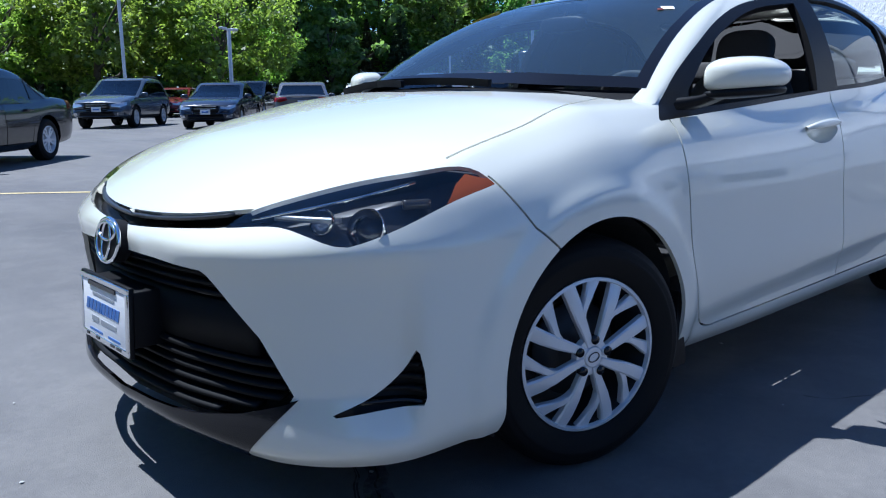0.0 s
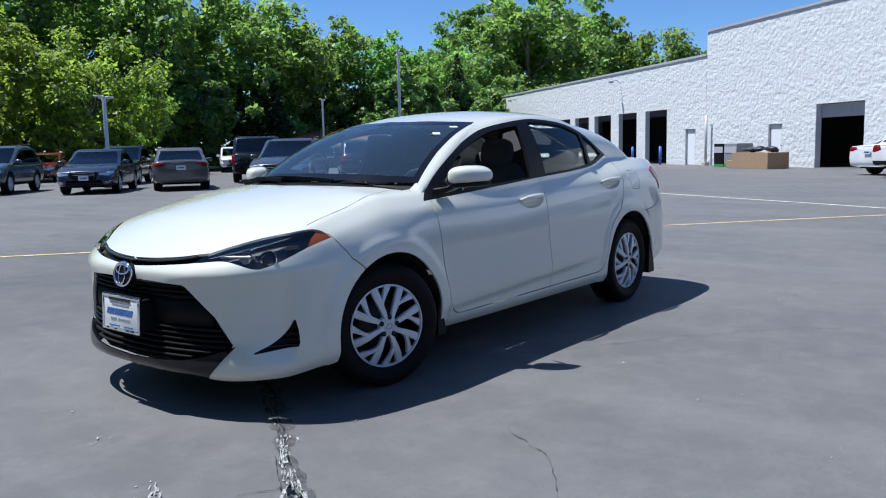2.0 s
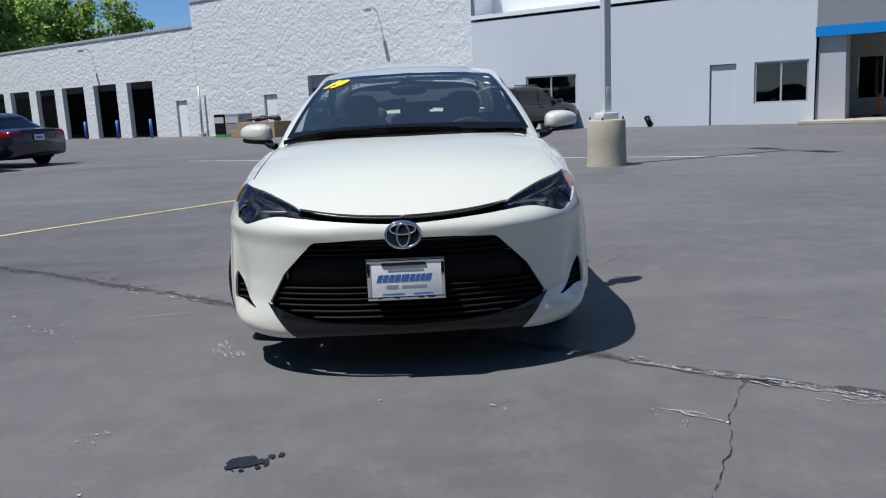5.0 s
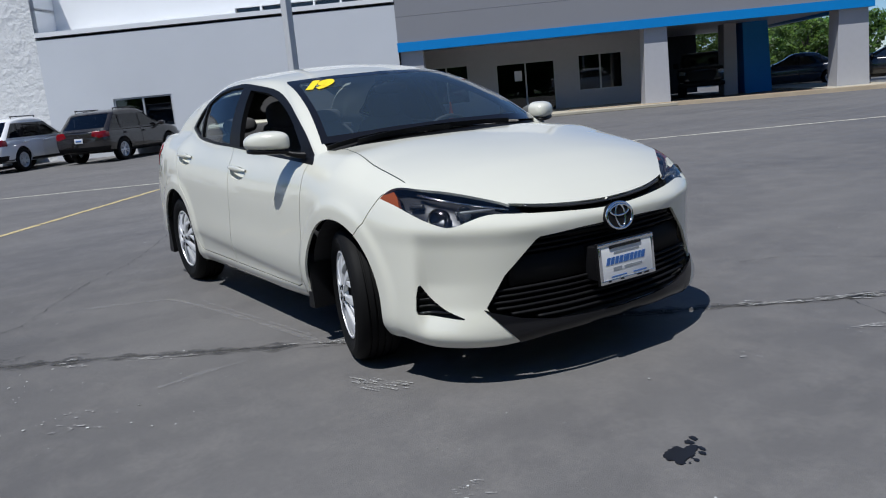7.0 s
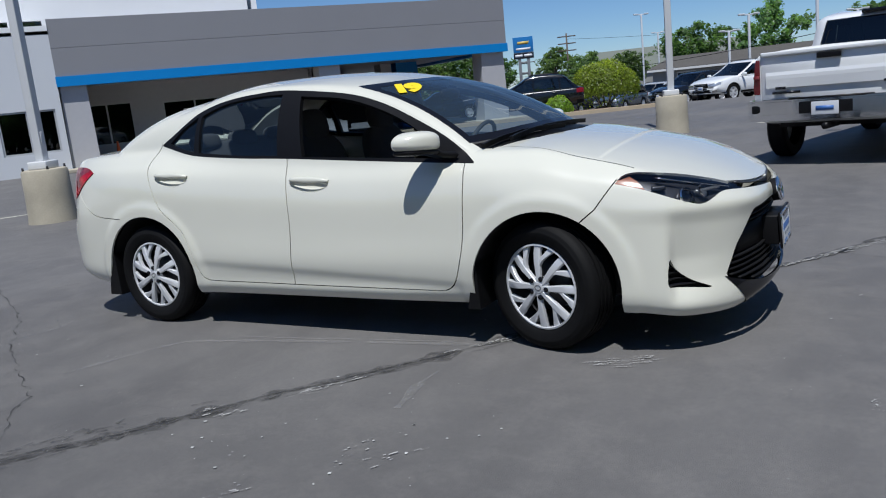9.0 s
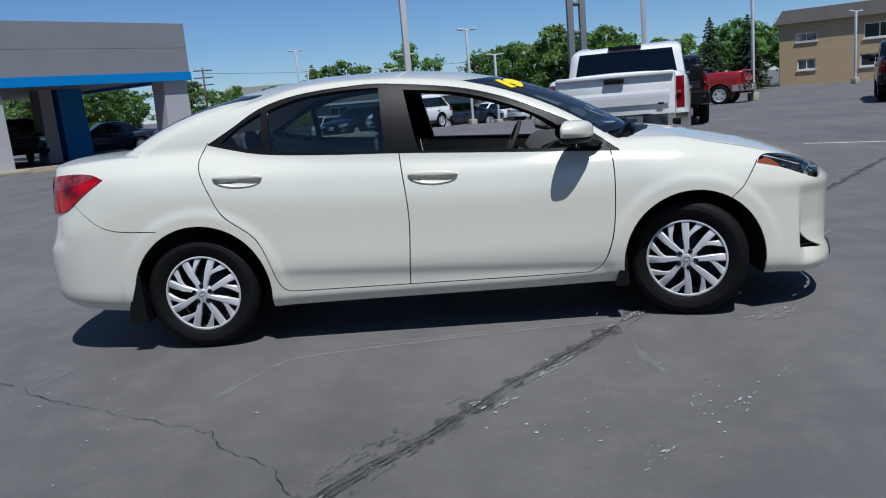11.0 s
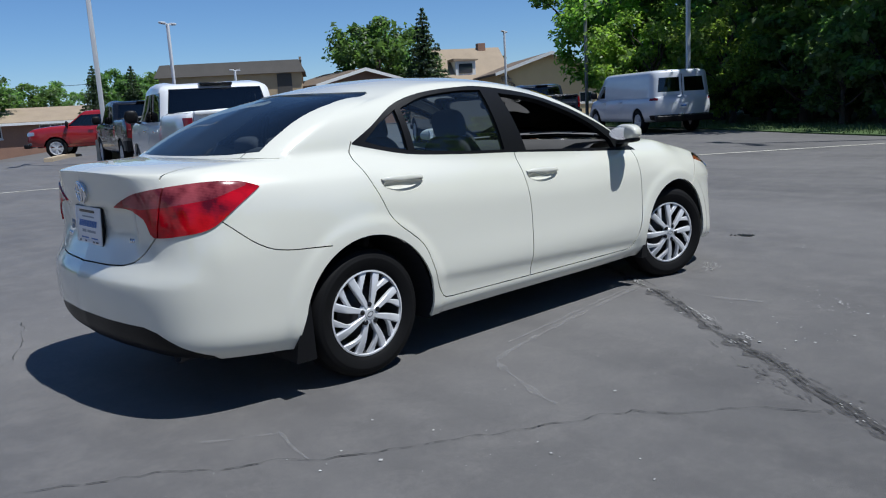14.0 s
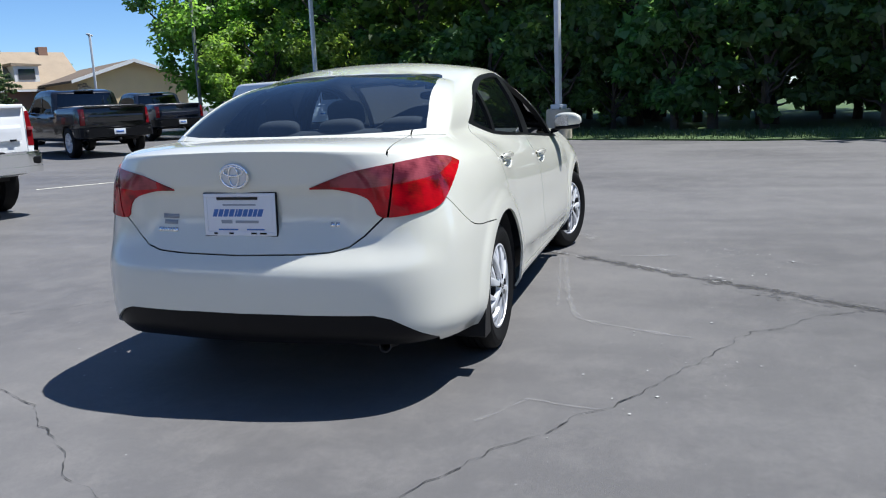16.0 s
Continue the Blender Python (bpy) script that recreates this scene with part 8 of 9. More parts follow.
def light_pole(x, y, h, base=True, turn=0, metal=None, wide=0.13, head=True, label="tall white square light pole on a round concrete base"):
    pole = thing("light_pole", label, "light pole", pose(x, y, 0, 0, 0, turn), group="lot light poles")
    z, h = 0.0, h - lie(x, y)
    if base:
        bm = bmesh.new()
        revolve(bm, [(0.001, 0.0), (0.345, 0.0), (0.335, 0.10), (0.325, 0.40), (0.32, 0.74), (0.305, 0.775), (0.27, 0.785), (0.001, 0.785)], 40, "Z")
        bmesh.ops.recalc_face_normals(bm, faces=bm.faces)
        part("concrete_base", bm, CONCRETE, pole, "round tan concrete base with worn rim", angle=40)
        bm = bmesh.new(); box(bm, -0.15, 0.15, -0.15, 0.15, 0.785, 0.90, 0.015)
        part("base_cover", bm, POLEPAINT, pole, "square white base cover")
        for sx in (1, -1):
            for sy in (1, -1):
                bm = bmesh.new(); tube(bm, (sx * 0.20, sy * 0.20, 0.78), (sx * 0.20, sy * 0.20, 0.83), 0.016, n=8)
                part("anchor_bolt", bm, STEEL, pole)
        z = 0.90
    else:
        bm = bmesh.new(); box(bm, -0.17, 0.17, -0.17, 0.17, 0.0, 0.35, 0.02)
        part("concrete_base", bm, CONCRETE, pole)
        z = 0.35
    bm = bmesh.new(); box(bm, -wide / 2, wide / 2, -wide / 2, wide / 2, z, h, 0.012)
    part("shaft", bm, metal or POLEPAINT, pole, "square metal shaft")
    if base:
        bm = bmesh.new(); box(bm, wide / 2, wide / 2 + 0.008, -0.035, 0.035, z + 0.25, z + 0.42, 0.003)
        part("hand_hole_cover", bm, POLE_METAL, pole)
    if head:
        bm = bmesh.new(); arm = 0.75 if base else 0.38
        size = 1.0 if base else 0.5
        box(bm, -arm, arm, -0.03, 0.03, h - 0.02, h + 0.05, 0.008)
        part("cross_arm", bm, metal or POLEPAINT, pole)
        for s in (1, -1):
            bm = bmesh.new(); box(bm, s * arm - 0.32 * size, s * arm + 0.32 * size, -0.16 * size, 0.16 * size, h + 0.01, h + 0.06 + 0.05 * size, 0.02)
            fix = part("lamp_head", bm, POLE_METAL, pole, "flat box lamp head")
            bm = bmesh.new(); box(bm, s * arm - 0.24 * size, s * arm + 0.24 * size, -0.11 * size, 0.11 * size, h - 0.003, h + 0.006)
            part("lens", bm, material("lamp_lens", (0.6, 0.6, 0.58), 0.2) if "lamp_lens" not in bpy.data.materials else bpy.data.materials["lamp_lens"], fix)
    return pole


def poles():
    for x, y, t in ((-8.12, 3.1, 20), (-1.27, 12.75, 20), (15.6, 1.35, 60), (5.7, 21.9, 60)):
        light_pole(x, y, 9.2, turn=t)
    for x, y, h in ((11.9, 30.2, 5.3), (31.0, 28.2, 5.1), (22.3, 43.9, 4.1), (-0.2, 35.4, 4.4), (-3.7, 40.0, 3.7), (-12.8, 53.5, 5.4), (-14.2, 63.5, 4.5),
                    (1.2, 40.1, 3.3), (-4.7, 40.1, 3.0), (-11.0, -34.0, 6.05), (-11.7, -25.6, 3.4), (-35.0, -38.6, 4.8), (-23.7, -21.3, 5.6)):
        light_pole(x, y, h, False, 30, POLE_METAL, 0.11, label="slim grey light pole with a double lamp head")
    light_pole(21.3, 10.8, 9.5, False, 60, POLE_METAL, 0.12, label="tall grey light pole at the edge of the grass")
    light_pole(26.2, 18.8, 9.6, False, 60, DARKPOLE, 0.12, label="tall dark light pole at the edge of the grass")


def pylon_sign(x, y, turn, gap, post, z0, z1, w, label, upper=SIGN_BLUE):
    """Two posts with rungs and a box sign above: plain shapes in the sign's colours."""
    sign = thing("pylon_sign", label, "sign", pose(x, y, 0, 0, 0, turn))
    z0, z1 = z0 - lie(x, y), z1 - lie(x, y)
    for s in (1, -1):
        bm = bmesh.new(); box(bm, s * gap / 2 - post / 2, s * gap / 2 + post / 2, -post / 2, post / 2, 0, z0 + 0.1, 0.02)
        part("post", bm, DARKPOLE, sign)
    for k in range(3):
        z = z0 * (0.45 + 0.22 * k)
        bm = bmesh.new(); box(bm, -gap / 2 + post / 2, gap / 2 - post / 2, -post / 3, post / 3, z, z + post * 0.8)
        part("rung", bm, DARKPOLE, sign)
    zs = z0 + (z1 - z0) * 0.28
    bm = bmesh.new(); box(bm, -w / 2, w / 2, -0.22, 0.22, z0, zs, 0.02)
    lower = part("name_panel", bm, SIGN_BLACK, sign, "black panel with plain white bars")
    bm = bmesh.new(); box(bm, -w / 2, w / 2, -0.22, 0.22, zs + 0.02, z1, 0.02)
    top = part("upper_panel", bm, upper, sign, "blue panel with a plain gold shape")
    for side in (-1, 1):
        for k, (a, b) in enumerate(((-0.42, -0.06), (0.02, 0.42))):
            bm = bmesh.new(); box(bm, w * a, w * b, min(side * 0.22, side * 0.232), max(side * 0.22, side * 0.232), z0 + (zs - z0) * 0.3, z0 + (zs - z0) * 0.7)
            part("white_bar", bm, WHITEP, lower)
        zc, q = zs + (z1 - zs) * 0.62, (z1 - zs) * 0.09
        bm = bmesh.new()
        prism(bm, [(-w * 0.30, zc - q), (w * 0.26, zc - q), (w * 0.30, zc + q), (-w * 0.26, zc + q)], min(side * 0.22, side * 0.235), max(side * 0.22, side * 0.235), "y")
        part("gold_shape", bm, SIGN_GOLD, top)
        bm = bmesh.new()
        box(bm, -w * 0.36, w * 0.36, min(side * 0.22, side * 0.232), max(side * 0.22, side * 0.232), zs + (z1 - zs) * 0.16, zs + (z1 - zs) * 0.30)
        part("white_bar", bm, WHITEP, top)
    return sign


def utility_pole(x, y, h, turn, arms=3):
    p = thing("utility_pole", "distant wooden utility pole with cross arms", "utility pole", pose(x, y, 0, 0, 0, turn))
    h -= lie(x, y)
    bm = bmesh.new(); tube(bm, (0, 0, 0), (0, 0, h), 0.17, 0.11, 10)
    part("pole", bm, WOODPOLE, p)
    for k in range(arms):
        bm = bmesh.new(); box(bm, -1.3, 1.3, -0.07, 0.07, h - 0.5 - k * 1.0, h - 0.34 - k * 1.0)
        part("cross_arm", bm, WOODPOLE, p)


def cable(a, b, sag, r=0.02):
    bm = bmesh.new()
    pts = [Vector(a).lerp(Vector(b), t) - Vector((0, 0, sag * 4 * t * (1 - t))) for t in np.linspace(0, 1, 14)]
    for p, q in zip(pts, pts[1:]):
        tube(bm, p, q, r, n=5, cap=False)
    tagged(part("cable", bm, BLACKP), "thin black overhead cable between the poles", "cable")


poles()
pylon_sign(-34.7, 83.4, 22, 1.0, 0.34, 4.45, 6.9, 2.3, "blue box sign on two posts beyond the lot")
pylon_sign(6.3, 44.6, 10, 0.75, 0.36, 6.75, 11.5, 2.3, "tall sign on two steel posts")
utility_pole(-38.7, 108.8, 8.2, 20)
utility_pole(-47.8, 126.7, 6.8, 20, 1)
utility_pole(-55.7, 134.2, 6.0, 20, 1)
utility_pole(39.0, 62.0, 6.4, 60, 2)
cable((-38.7, 108.8, 7.4), (39.0, 62.0, 5.4), 1.6)
cable((-0.2, 35.4, 2.3), (-24.0, 52.0, 2.2), 0.5, 0.015)

# ---- trees ----
def leaf_material(name, color, yellow=0.2):
    """Leaves: diffuse with light coming through, each leaf and each tree a little different."""
    m = bpy.data.materials.new(name)
    m.use_nodes = True
    n, l = m.node_tree.nodes, m.node_tree.links
    n.remove(n["Principled BSDF"])
    info, geo = n.new("ShaderNodeObjectInfo"), n.new("ShaderNodeNewGeometry")
    hsv = n.new("ShaderNodeHueSaturation")
    hsv.inputs["Color"].default_value = (*color, 1)

    def lin(src, a, b):
        k = n.new("ShaderNodeMath"); k.operation = "MULTIPLY_ADD"
        l.new(src, k.inputs[0]); k.inputs[1].default_value = b; k.inputs[2].default_value = a
        return k.outputs[0]
    hue = lin(info.outputs["Random"], 0.5 - 0.022, 0.044)
    val = lin(geo.outputs["Random Per Island"], 0.62, 0.76)
    v2 = lin(info.outputs["Random"], 0.82, 0.36)
    mul = n.new("ShaderNodeMath"); mul.operation = "MULTIPLY"
    l.new(val, mul.inputs[0]); l.new(v2, mul.inputs[1])
    l.new(hue, hsv.inputs["Hue"]); l.new(mul.outputs[0], hsv.inputs["Value"])
    d, t, g = n.new("ShaderNodeBsdfDiffuse"), n.new("ShaderNodeBsdfTranslucent"), n.new("ShaderNodeBsdfGlossy")
    warm = n.new("ShaderNodeMix"); warm.data_type = "RGBA"; warm.blend_type = "MULTIPLY"
    warm.inputs["Factor"].default_value = 1.0
    warm.inputs["B"].default_value = (2.0, 2.05, 1.05, 1)
    l.new(hsv.outputs[0], warm.inputs["A"])
    l.new(hsv.outputs[0], d.inputs[0]); l.new(warm.outputs["Result"], t.inputs[0])
    g.inputs["Roughness"].default_value = 0.45
    g.inputs[0].default_value = (0.6, 0.62, 0.6, 1)
    mx, mx2 = n.new("ShaderNodeMixShader"), n.new("ShaderNodeMixShader")
    mx.inputs[0].default_value, mx2.inputs[0].default_value = 0.6, 0.04
    l.new(d.outputs[0], mx.inputs[1]); l.new(t.outputs[0], mx.inputs[2])
    l.new(mx.outputs[0], mx2.inputs[1]); l.new(g.outputs[0], mx2.inputs[2])
    l.new(mx2.outputs[0], n["Material Output"].inputs[0])
    return m


LEAF = leaf_material("summer_leaves", (0.138, 0.226, 0.076))
LEAF_BRIGHT = leaf_material("yellow_green_leaves", (0.165, 0.250, 0.058))
LEAF_SIDE = leaf_material("full_summer_leaves", (0.080, 0.140, 0.052))
LEAF_CLIPPED = leaf_material("clipped_leaves", (0.22, 0.31, 0.05))
LEAF_DARK = leaf_material("dark_leaves", (0.118, 0.200, 0.080))
NEEDLE = leaf_material("spruce_needles", (0.048, 0.075, 0.052))
NEEDLE_BROWN = leaf_material("brownish_needles", (0.060, 0.058, 0.028))
BARK = material("tree_bark", (0.075, 0.060, 0.046), 0.95, vary=0.35, scale=2, fine=0.3, fine_scale=25, bump=0.02, bump_scale=12)


def leaf_mesh(name, centers, normals, sizes, rng, mat):
    """One small folded leaf blade at each centre."""
    n = len(centers)
    t = np.cross(normals, rng.normal(size=(n, 3)))
    t /= np.linalg.norm(t, axis=1)[:, None] + 1e-9
    b = np.cross(normals, t)
    s = sizes[:, None]
    fold = normals * s * 0.18
    co = np.stack([centers - t * s * 0.62, centers + b * s * 0.40 + fold, centers + t * s * 0.62 - fold, centers - b * s * 0.40 + fold], 1).reshape(-1, 3)
    me = bpy.data.meshes.new(name)
    me.vertices.add(4 * n); me.loops.add(4 * n); me.polygons.add(n)
    me.vertices.foreach_set("co", co.astype(np.float32).ravel())
    me.loops.foreach_set("vertex_index", np.arange(4 * n, dtype=np.int32))
    me.polygons.foreach_set("loop_start", np.arange(0, 4 * n, 4, dtype=np.int32))
    me.update(calc_edges=True)
    me.materials.append(mat)
    return me


def crooked(bm, a, b, r0, r1, rng, n=5, wob=0.06):
    a, b = Vector(a), Vector(b)
    ln = (b - a).length
    last = a
    for k in range(1, n + 1):
        p = a.lerp(b, k / n) + (Vector(rng.normal(size=3)) * ln * wob * (0.5 if k < n else 0))
        tube(bm, last, p, r0 + (r1 - r0) * (k - 1) / n, r0 + (r1 - r0) * k / n, 7, cap=False)
        last = p


def broadleaf(seed, h, w, low, clumps, per, leaf, mat, name="tree", lean=0.0):
    """Trunk, limbs and a crown of leaf clumps with gaps. Returns a prototype thing at the origin."""
    rng = np.random.default_rng(seed)
    tree = thing(name, "tall leafy deciduous tree in full summer leaf", "tree")
    cz, rz = (h + low) / 2, (h - low) / 2
    d = rng.normal(size=(clumps, 3)); d /= np.linalg.norm(d, axis=1)[:, None]
    lump = 1 + 0.22 * np.sin(3 * np.arctan2(d[:, 1], d[:, 0]) + seed) + 0.15 * rng.normal(size=clumps)
    rad = (0.45 + 0.50 * rng.random(clumps) ** 0.6)
    taper = np.where(d[:, 2] < -0.2, 0.85, 1.0)
    c = np.stack([d[:, 0] * w / 2 * rad * lump * taper, d[:, 1] * w / 2 * rad * lump * taper, cz + d[:, 2] * rz * rad], 1)
    cr = w * 0.085 * (0.7 + 0.8 * rng.random(clumps))
    bm = bmesh.new()
    tr = h * 0.016 + 0.05
    crooked(bm, (0, 0, -0.1), (lean, 0, h * 0.75), tr * 1.3, tr * 0.3, rng, 7, 0.02)
    for k in range(min(clumps, 14)):
        z = low * 0.7 + (c[k, 2] - low * 0.7) * 0.45
        z = min(max(z, h * 0.12), h * 0.7)
        crooked(bm, (0, 0, z), c[k], tr * 0.45, tr * 0.08, rng, 4, 0.06)
    part("trunk", bm, BARK, tree, "grey-brown trunk with limbs")
    i = np.repeat(np.arange(clumps), per)
    m = len(i)
    e = rng.normal(size=(m, 3)); e /= np.linalg.norm(e, axis=1)[:, None]
    p = c[i] + e * (cr[i] * (0.35 + 0.75 * rng.random(m)))[:, None] * np.array([1.15, 1.15, 0.72])
    p[:, 2] = np.maximum(p[:, 2], 0.25)
    nr = e * 0.7 + rng.normal(size=(m, 3)) * 0.5 + np.array([0, 0, 0.85])
    nr /= np.linalg.norm(nr, axis=1)[:, None]
    size = leaf * (0.6 + 0.8 * rng.random(m))
    # larger sprays fill the heart of each clump
    j = np.repeat(np.arange(clumps), 12)
    q = c[j] + rng.normal(size=(len(j), 3)) * (cr[j] * 0.34)[:, None]
    q[:, 2] = np.maximum(q[:, 2], 0.3)
    qn = rng.normal(size=(len(j), 3)) + np.array([0, 0, 0.5])
    qn /= np.linalg.norm(qn, axis=1)[:, None]
    p, nr, size = np.concatenate([p, q]), np.concatenate([nr, qn]), np.concatenate([size, leaf * (1.5 + 0.7 * rng.random(len(j)))])
    me = leaf_mesh("crown", p, nr, size, rng, mat)
    crown = new("crown", me); crown.parent = tree
    tagged(crown, "loose crown of small green leaves")
    return tree


def conifer(seed, h, w, mat, leaf=0.16, label="dense dark green spruce tree"):
    rng = np.random.default_rng(seed)
    tree = thing("spruce_tree", label, "tree")
    bm = bmesh.new()
    crooked(bm, (0, 0, -0.1), (0, 0, h * 0.97), h * 0.02, 0.02, rng, 6, 0.005)
    pts, nrm = [], []
    z = h * 0.05
    while z < h * 0.99:
        f = 1 - z / h
        reach = w / 2 * (f ** 0.85) * (0.85 + 0.3 * rng.random())
        k = max(5, int(9 * f + 4))
        for a in np.linspace(0, 2 * math.pi, k, endpoint=False) + rng.random() * 6:
            r = reach * (0.75 + 0.4 * rng.random())
            n = max(6, int(r / leaf * 7))
            u = rng.random(n) ** 0.7
            side = rng.normal(size=n) * 0.16 * r * (1.1 - u)
            zz = z - 0.16 * r * u * u + rng.normal(size=n) * 0.05 + 0.06 * r * u**4
            pts.append(np.stack([np.cos(a) * r * u - np.sin(a) * side, np.sin(a) * r * u + np.cos(a) * side, np.maximum(zz, 0.1)], 1))
            nr = rng.normal(size=(n, 3)) * 0.4 + np.array([math.cos(a) * 0.3, math.sin(a) * 0.3, 0.8])
            nrm.append(nr / np.linalg.norm(nr, axis=1)[:, None])
            if r > 0.5 and rng.random() < 0.3:
                tube(bm, (0, 0, z), (math.cos(a) * r * 0.9, math.sin(a) * r * 0.9, z - 0.12 * r), 0.03, 0.01, 5, cap=False)
        z += 0.028 * h + 0.06
    part("trunk", bm, BARK, tree)
    p, nr = np.concatenate(pts), np.concatenate(nrm)
    me = leaf_mesh("crown", p, nr, leaf * (0.7 + 0.6 * rng.random(len(p))), rng, mat)
    crown = new("crown", me); crown.parent = tree
    tagged(crown, "tiers of drooping needled boughs")
    return tree


def shrub(name, label, x, y, w, h, z0, count, leaf, mat, seed=3):
    """A clipped shrub: dense leaves over a dome of twigs."""
    rng = np.random.default_rng(seed)
    s = thing(name, label, "bush", pose(x, y, 0))
    e = rng.normal(size=(count, 3)); e[:, 2] = np.abs(e[:, 2]) * 0.9 - 0.25
    e /= np.linalg.norm(e, axis=1)[:, None]
    r = (0.80 + 0.20 * rng.random(count)) * (1 + 0.05 * np.sin(5 * e[:, 0] + 7 * e[:, 1]))
    p = e * r[:, None] * np.array([w / 2, w / 2, h - z0]) + np.array([0, 0, z0 + 0.12 * (h - z0)])
    p[:, 2] = np.maximum(p[:, 2], 0.04)
    nr = e + rng.normal(size=(count, 3)) * 0.45
    nr /= np.linalg.norm(nr, axis=1)[:, None]
    new("leaves", leaf_mesh("leaves", p, nr, leaf * (0.6 + 0.8 * rng.random(count)), rng, mat)).parent = s
    bm = bmesh.new()
    for k in range(9):
        a = k * 0.7
        tube(bm, (0.1 * math.cos(a), 0.1 * math.sin(a), 0), (w * 0.34 * math.cos(a), w * 0.34 * math.sin(a), z0 + (h - z0) * 0.6), 0.04, 0.015, 6, cap=False)
    part("stems", bm, BARK, s)
    return s


def plant(protos, spots, seed, spread=0.25, group=""):
    rnd = random.Random(seed)
    for k, (x, y, h) in enumerate(spots):
        proto, ph = protos[k % len(protos)]
        s = (h - lie(x, y)) / ph
        m = pose(x, y, lie(x, y), 0, 0, rnd.uniform(0, 360)) @ Matrix.Diagonal((s * rnd.uniform(1 - spread, 1 + spread), s * rnd.uniform(1 - spread, 1 + spread), s, 1))
        t = copy_thing(proto, m)
        if group:
            tagged(t, group=group)


def drop(protos):
    for p, _ in protos:
        for o in list(p.children_recursive) + [p]:
            bpy.data.objects.remove(o)


def woods():
    rnd = random.Random(21)
    far = [(broadleaf(11, 15, 10.5, 0.8, 100, 70, 0.31, LEAF), 15), (broadleaf(12, 15, 9.0, 1.2, 96, 70, 0.31, LEAF_DARK), 15), (broadleaf(13, 14, 11.0, 0.6, 100, 70, 0.30, LEAF), 14),
           (broadleaf(14, 16, 9.5, 1.5, 96, 70, 0.31, LEAF), 16)]
    hedge = [(broadleaf(15, 6, 5.6, 0.1, 46, 54, 0.26, LEAF_DARK), 6), (broadleaf(16, 6, 5.0, 0.1, 44, 54, 0.25, LEAF), 6)]
    line = [(22, -58, 15), (12, -60, 16.5), (2, -60, 17), (-6, -59, 16), (-13, -58, 17), (-20, -57, 16), (-26, -55, 15.5), (-32, -52.5, 15.5), (-38, -51, 14.5), (-43, -48, 13),
            (-47, -46, 12), (-53, -42, 10.5), (-58, -45, 12), (-63, -45, 12.5), (-70, -44, 16.5), (-77, -45, 19), (-83, -42, 18), (-88, -36, 16), (-95, -34, 12), (-104, -28, 12)]
    spots = []
    for x, y, h in line:
        spots.append((x + rnd.uniform(-1, 1), y + rnd.uniform(-1, 1), h * rnd.uniform(0.95, 1.1)))
        spots.append((x - 3 + rnd.uniform(-1, 1), y - 8 + rnd.uniform(-2, 2), h * rnd.uniform(0.95, 1.12)))
    plant(far, spots, 5, 0.15, "trees of the far woods")
    # low growth along the edge
    low = [(x + rnd.uniform(-3, 3), y + 4.5 + rnd.uniform(-1, 1.5), rnd.uniform(4.0, 8.0)) for x, y, h in line for _ in (0, 1)]
    low += [(x + rnd.uniform(-3.5, 3.5), y - 4 + rnd.uniform(-2, 2), rnd.uniform(5.0, 7.0)) for x, y, h in line]
    plant(hedge, low, 6, 0.1, "trees of the far woods")
    drop(hedge)
    bright = [(broadleaf(31, 9, 9.5, 0.4, 66, 150, 0.22, LEAF_BRIGHT), 9)]
    plant(bright, [(-19.5, -41.5, 8.6), (-13.2, -43.5, 9.4), (-8.5, -46.0, 8.6), (-23.5, -44.5, 7.0), (-31.0, -48.0, 5.5), (-66, -40, 8)], 7, 0.1, "trees of the far woods")
    dark = [(conifer(41, 9, 4.6, NEEDLE, 0.30), 9), (conifer(42, 9, 4.2, NEEDLE_BROWN, 0.30, "brownish conifer at the woods edge"), 9)]
    plant(dark, [(-36.0, -45.0, 7.5), (-48.5, -43.5, 8.5), (-52.5, -40.0, 9.5), (-34.0, -46.5, 6.5)], 8, 0.1, "trees of the far woods")
    drop(dark)
    # woods behind the grass
    near = [(broadleaf(51, 13, 8.0, 0.7, 80, 92, 0.23, LEAF), 13), (broadleaf(52, 14, 8.5, 0.8, 86, 92, 0.23, LEAF), 14), (broadleaf(53, 12, 8.0, 0.4, 80, 92, 0.22, LEAF), 12)]
    edge = [(14.5, -20), (16.6, -14), (17.8, -8.5), (19.0, -3.5), (21.0, 1.0), (23.0, 4.6), (25.2, 8.2), (27.4, 11.8), (29.4, 15.6), (31.0, 19.4)]
    spots = []
    for x, y in edge:
        for k in range(3):
            spots.append((x + 1.2 + k * 4.6 + rnd.uniform(-0.9, 0.9), y - k * 1.8 + rnd.uniform(-1.4, 1.4), rnd.uniform(11.5, 14.5)))
    plant(near, spots, 9, 0.12, "trees of the near woods")
    low = []
    for a, b in zip(edge, edge[1:]):
        for t in (0.2, 0.55, 0.85):
            low.append((a[0] + (b[0] - a[0]) * t - 1.4 + rnd.uniform(-0.6, 0.6), a[1] + (b[1] - a[1]) * t + rnd.uniform(-0.8, 0.8), rnd.uniform(2.4, 4.2)))
        low.append((a[0] + (b[0] - a[0]) * 0.4 + 3.0 + rnd.uniform(-0.6, 0.6), a[1] + (b[1] - a[1]) * 0.4 - 1.0 + rnd.uniform(-0.8, 0.8), rnd.uniform(4.2, 5.4)))
        low.append((a[0] + (b[0] - a[0]) * 0.9 + 3.4 + rnd.uniform(-0.6, 0.6), a[1] + (b[1] - a[1]) * 0.9 - 1.2 + rnd.uniform(-0.8, 0.8), rnd.uniform(4.2, 5.4)))
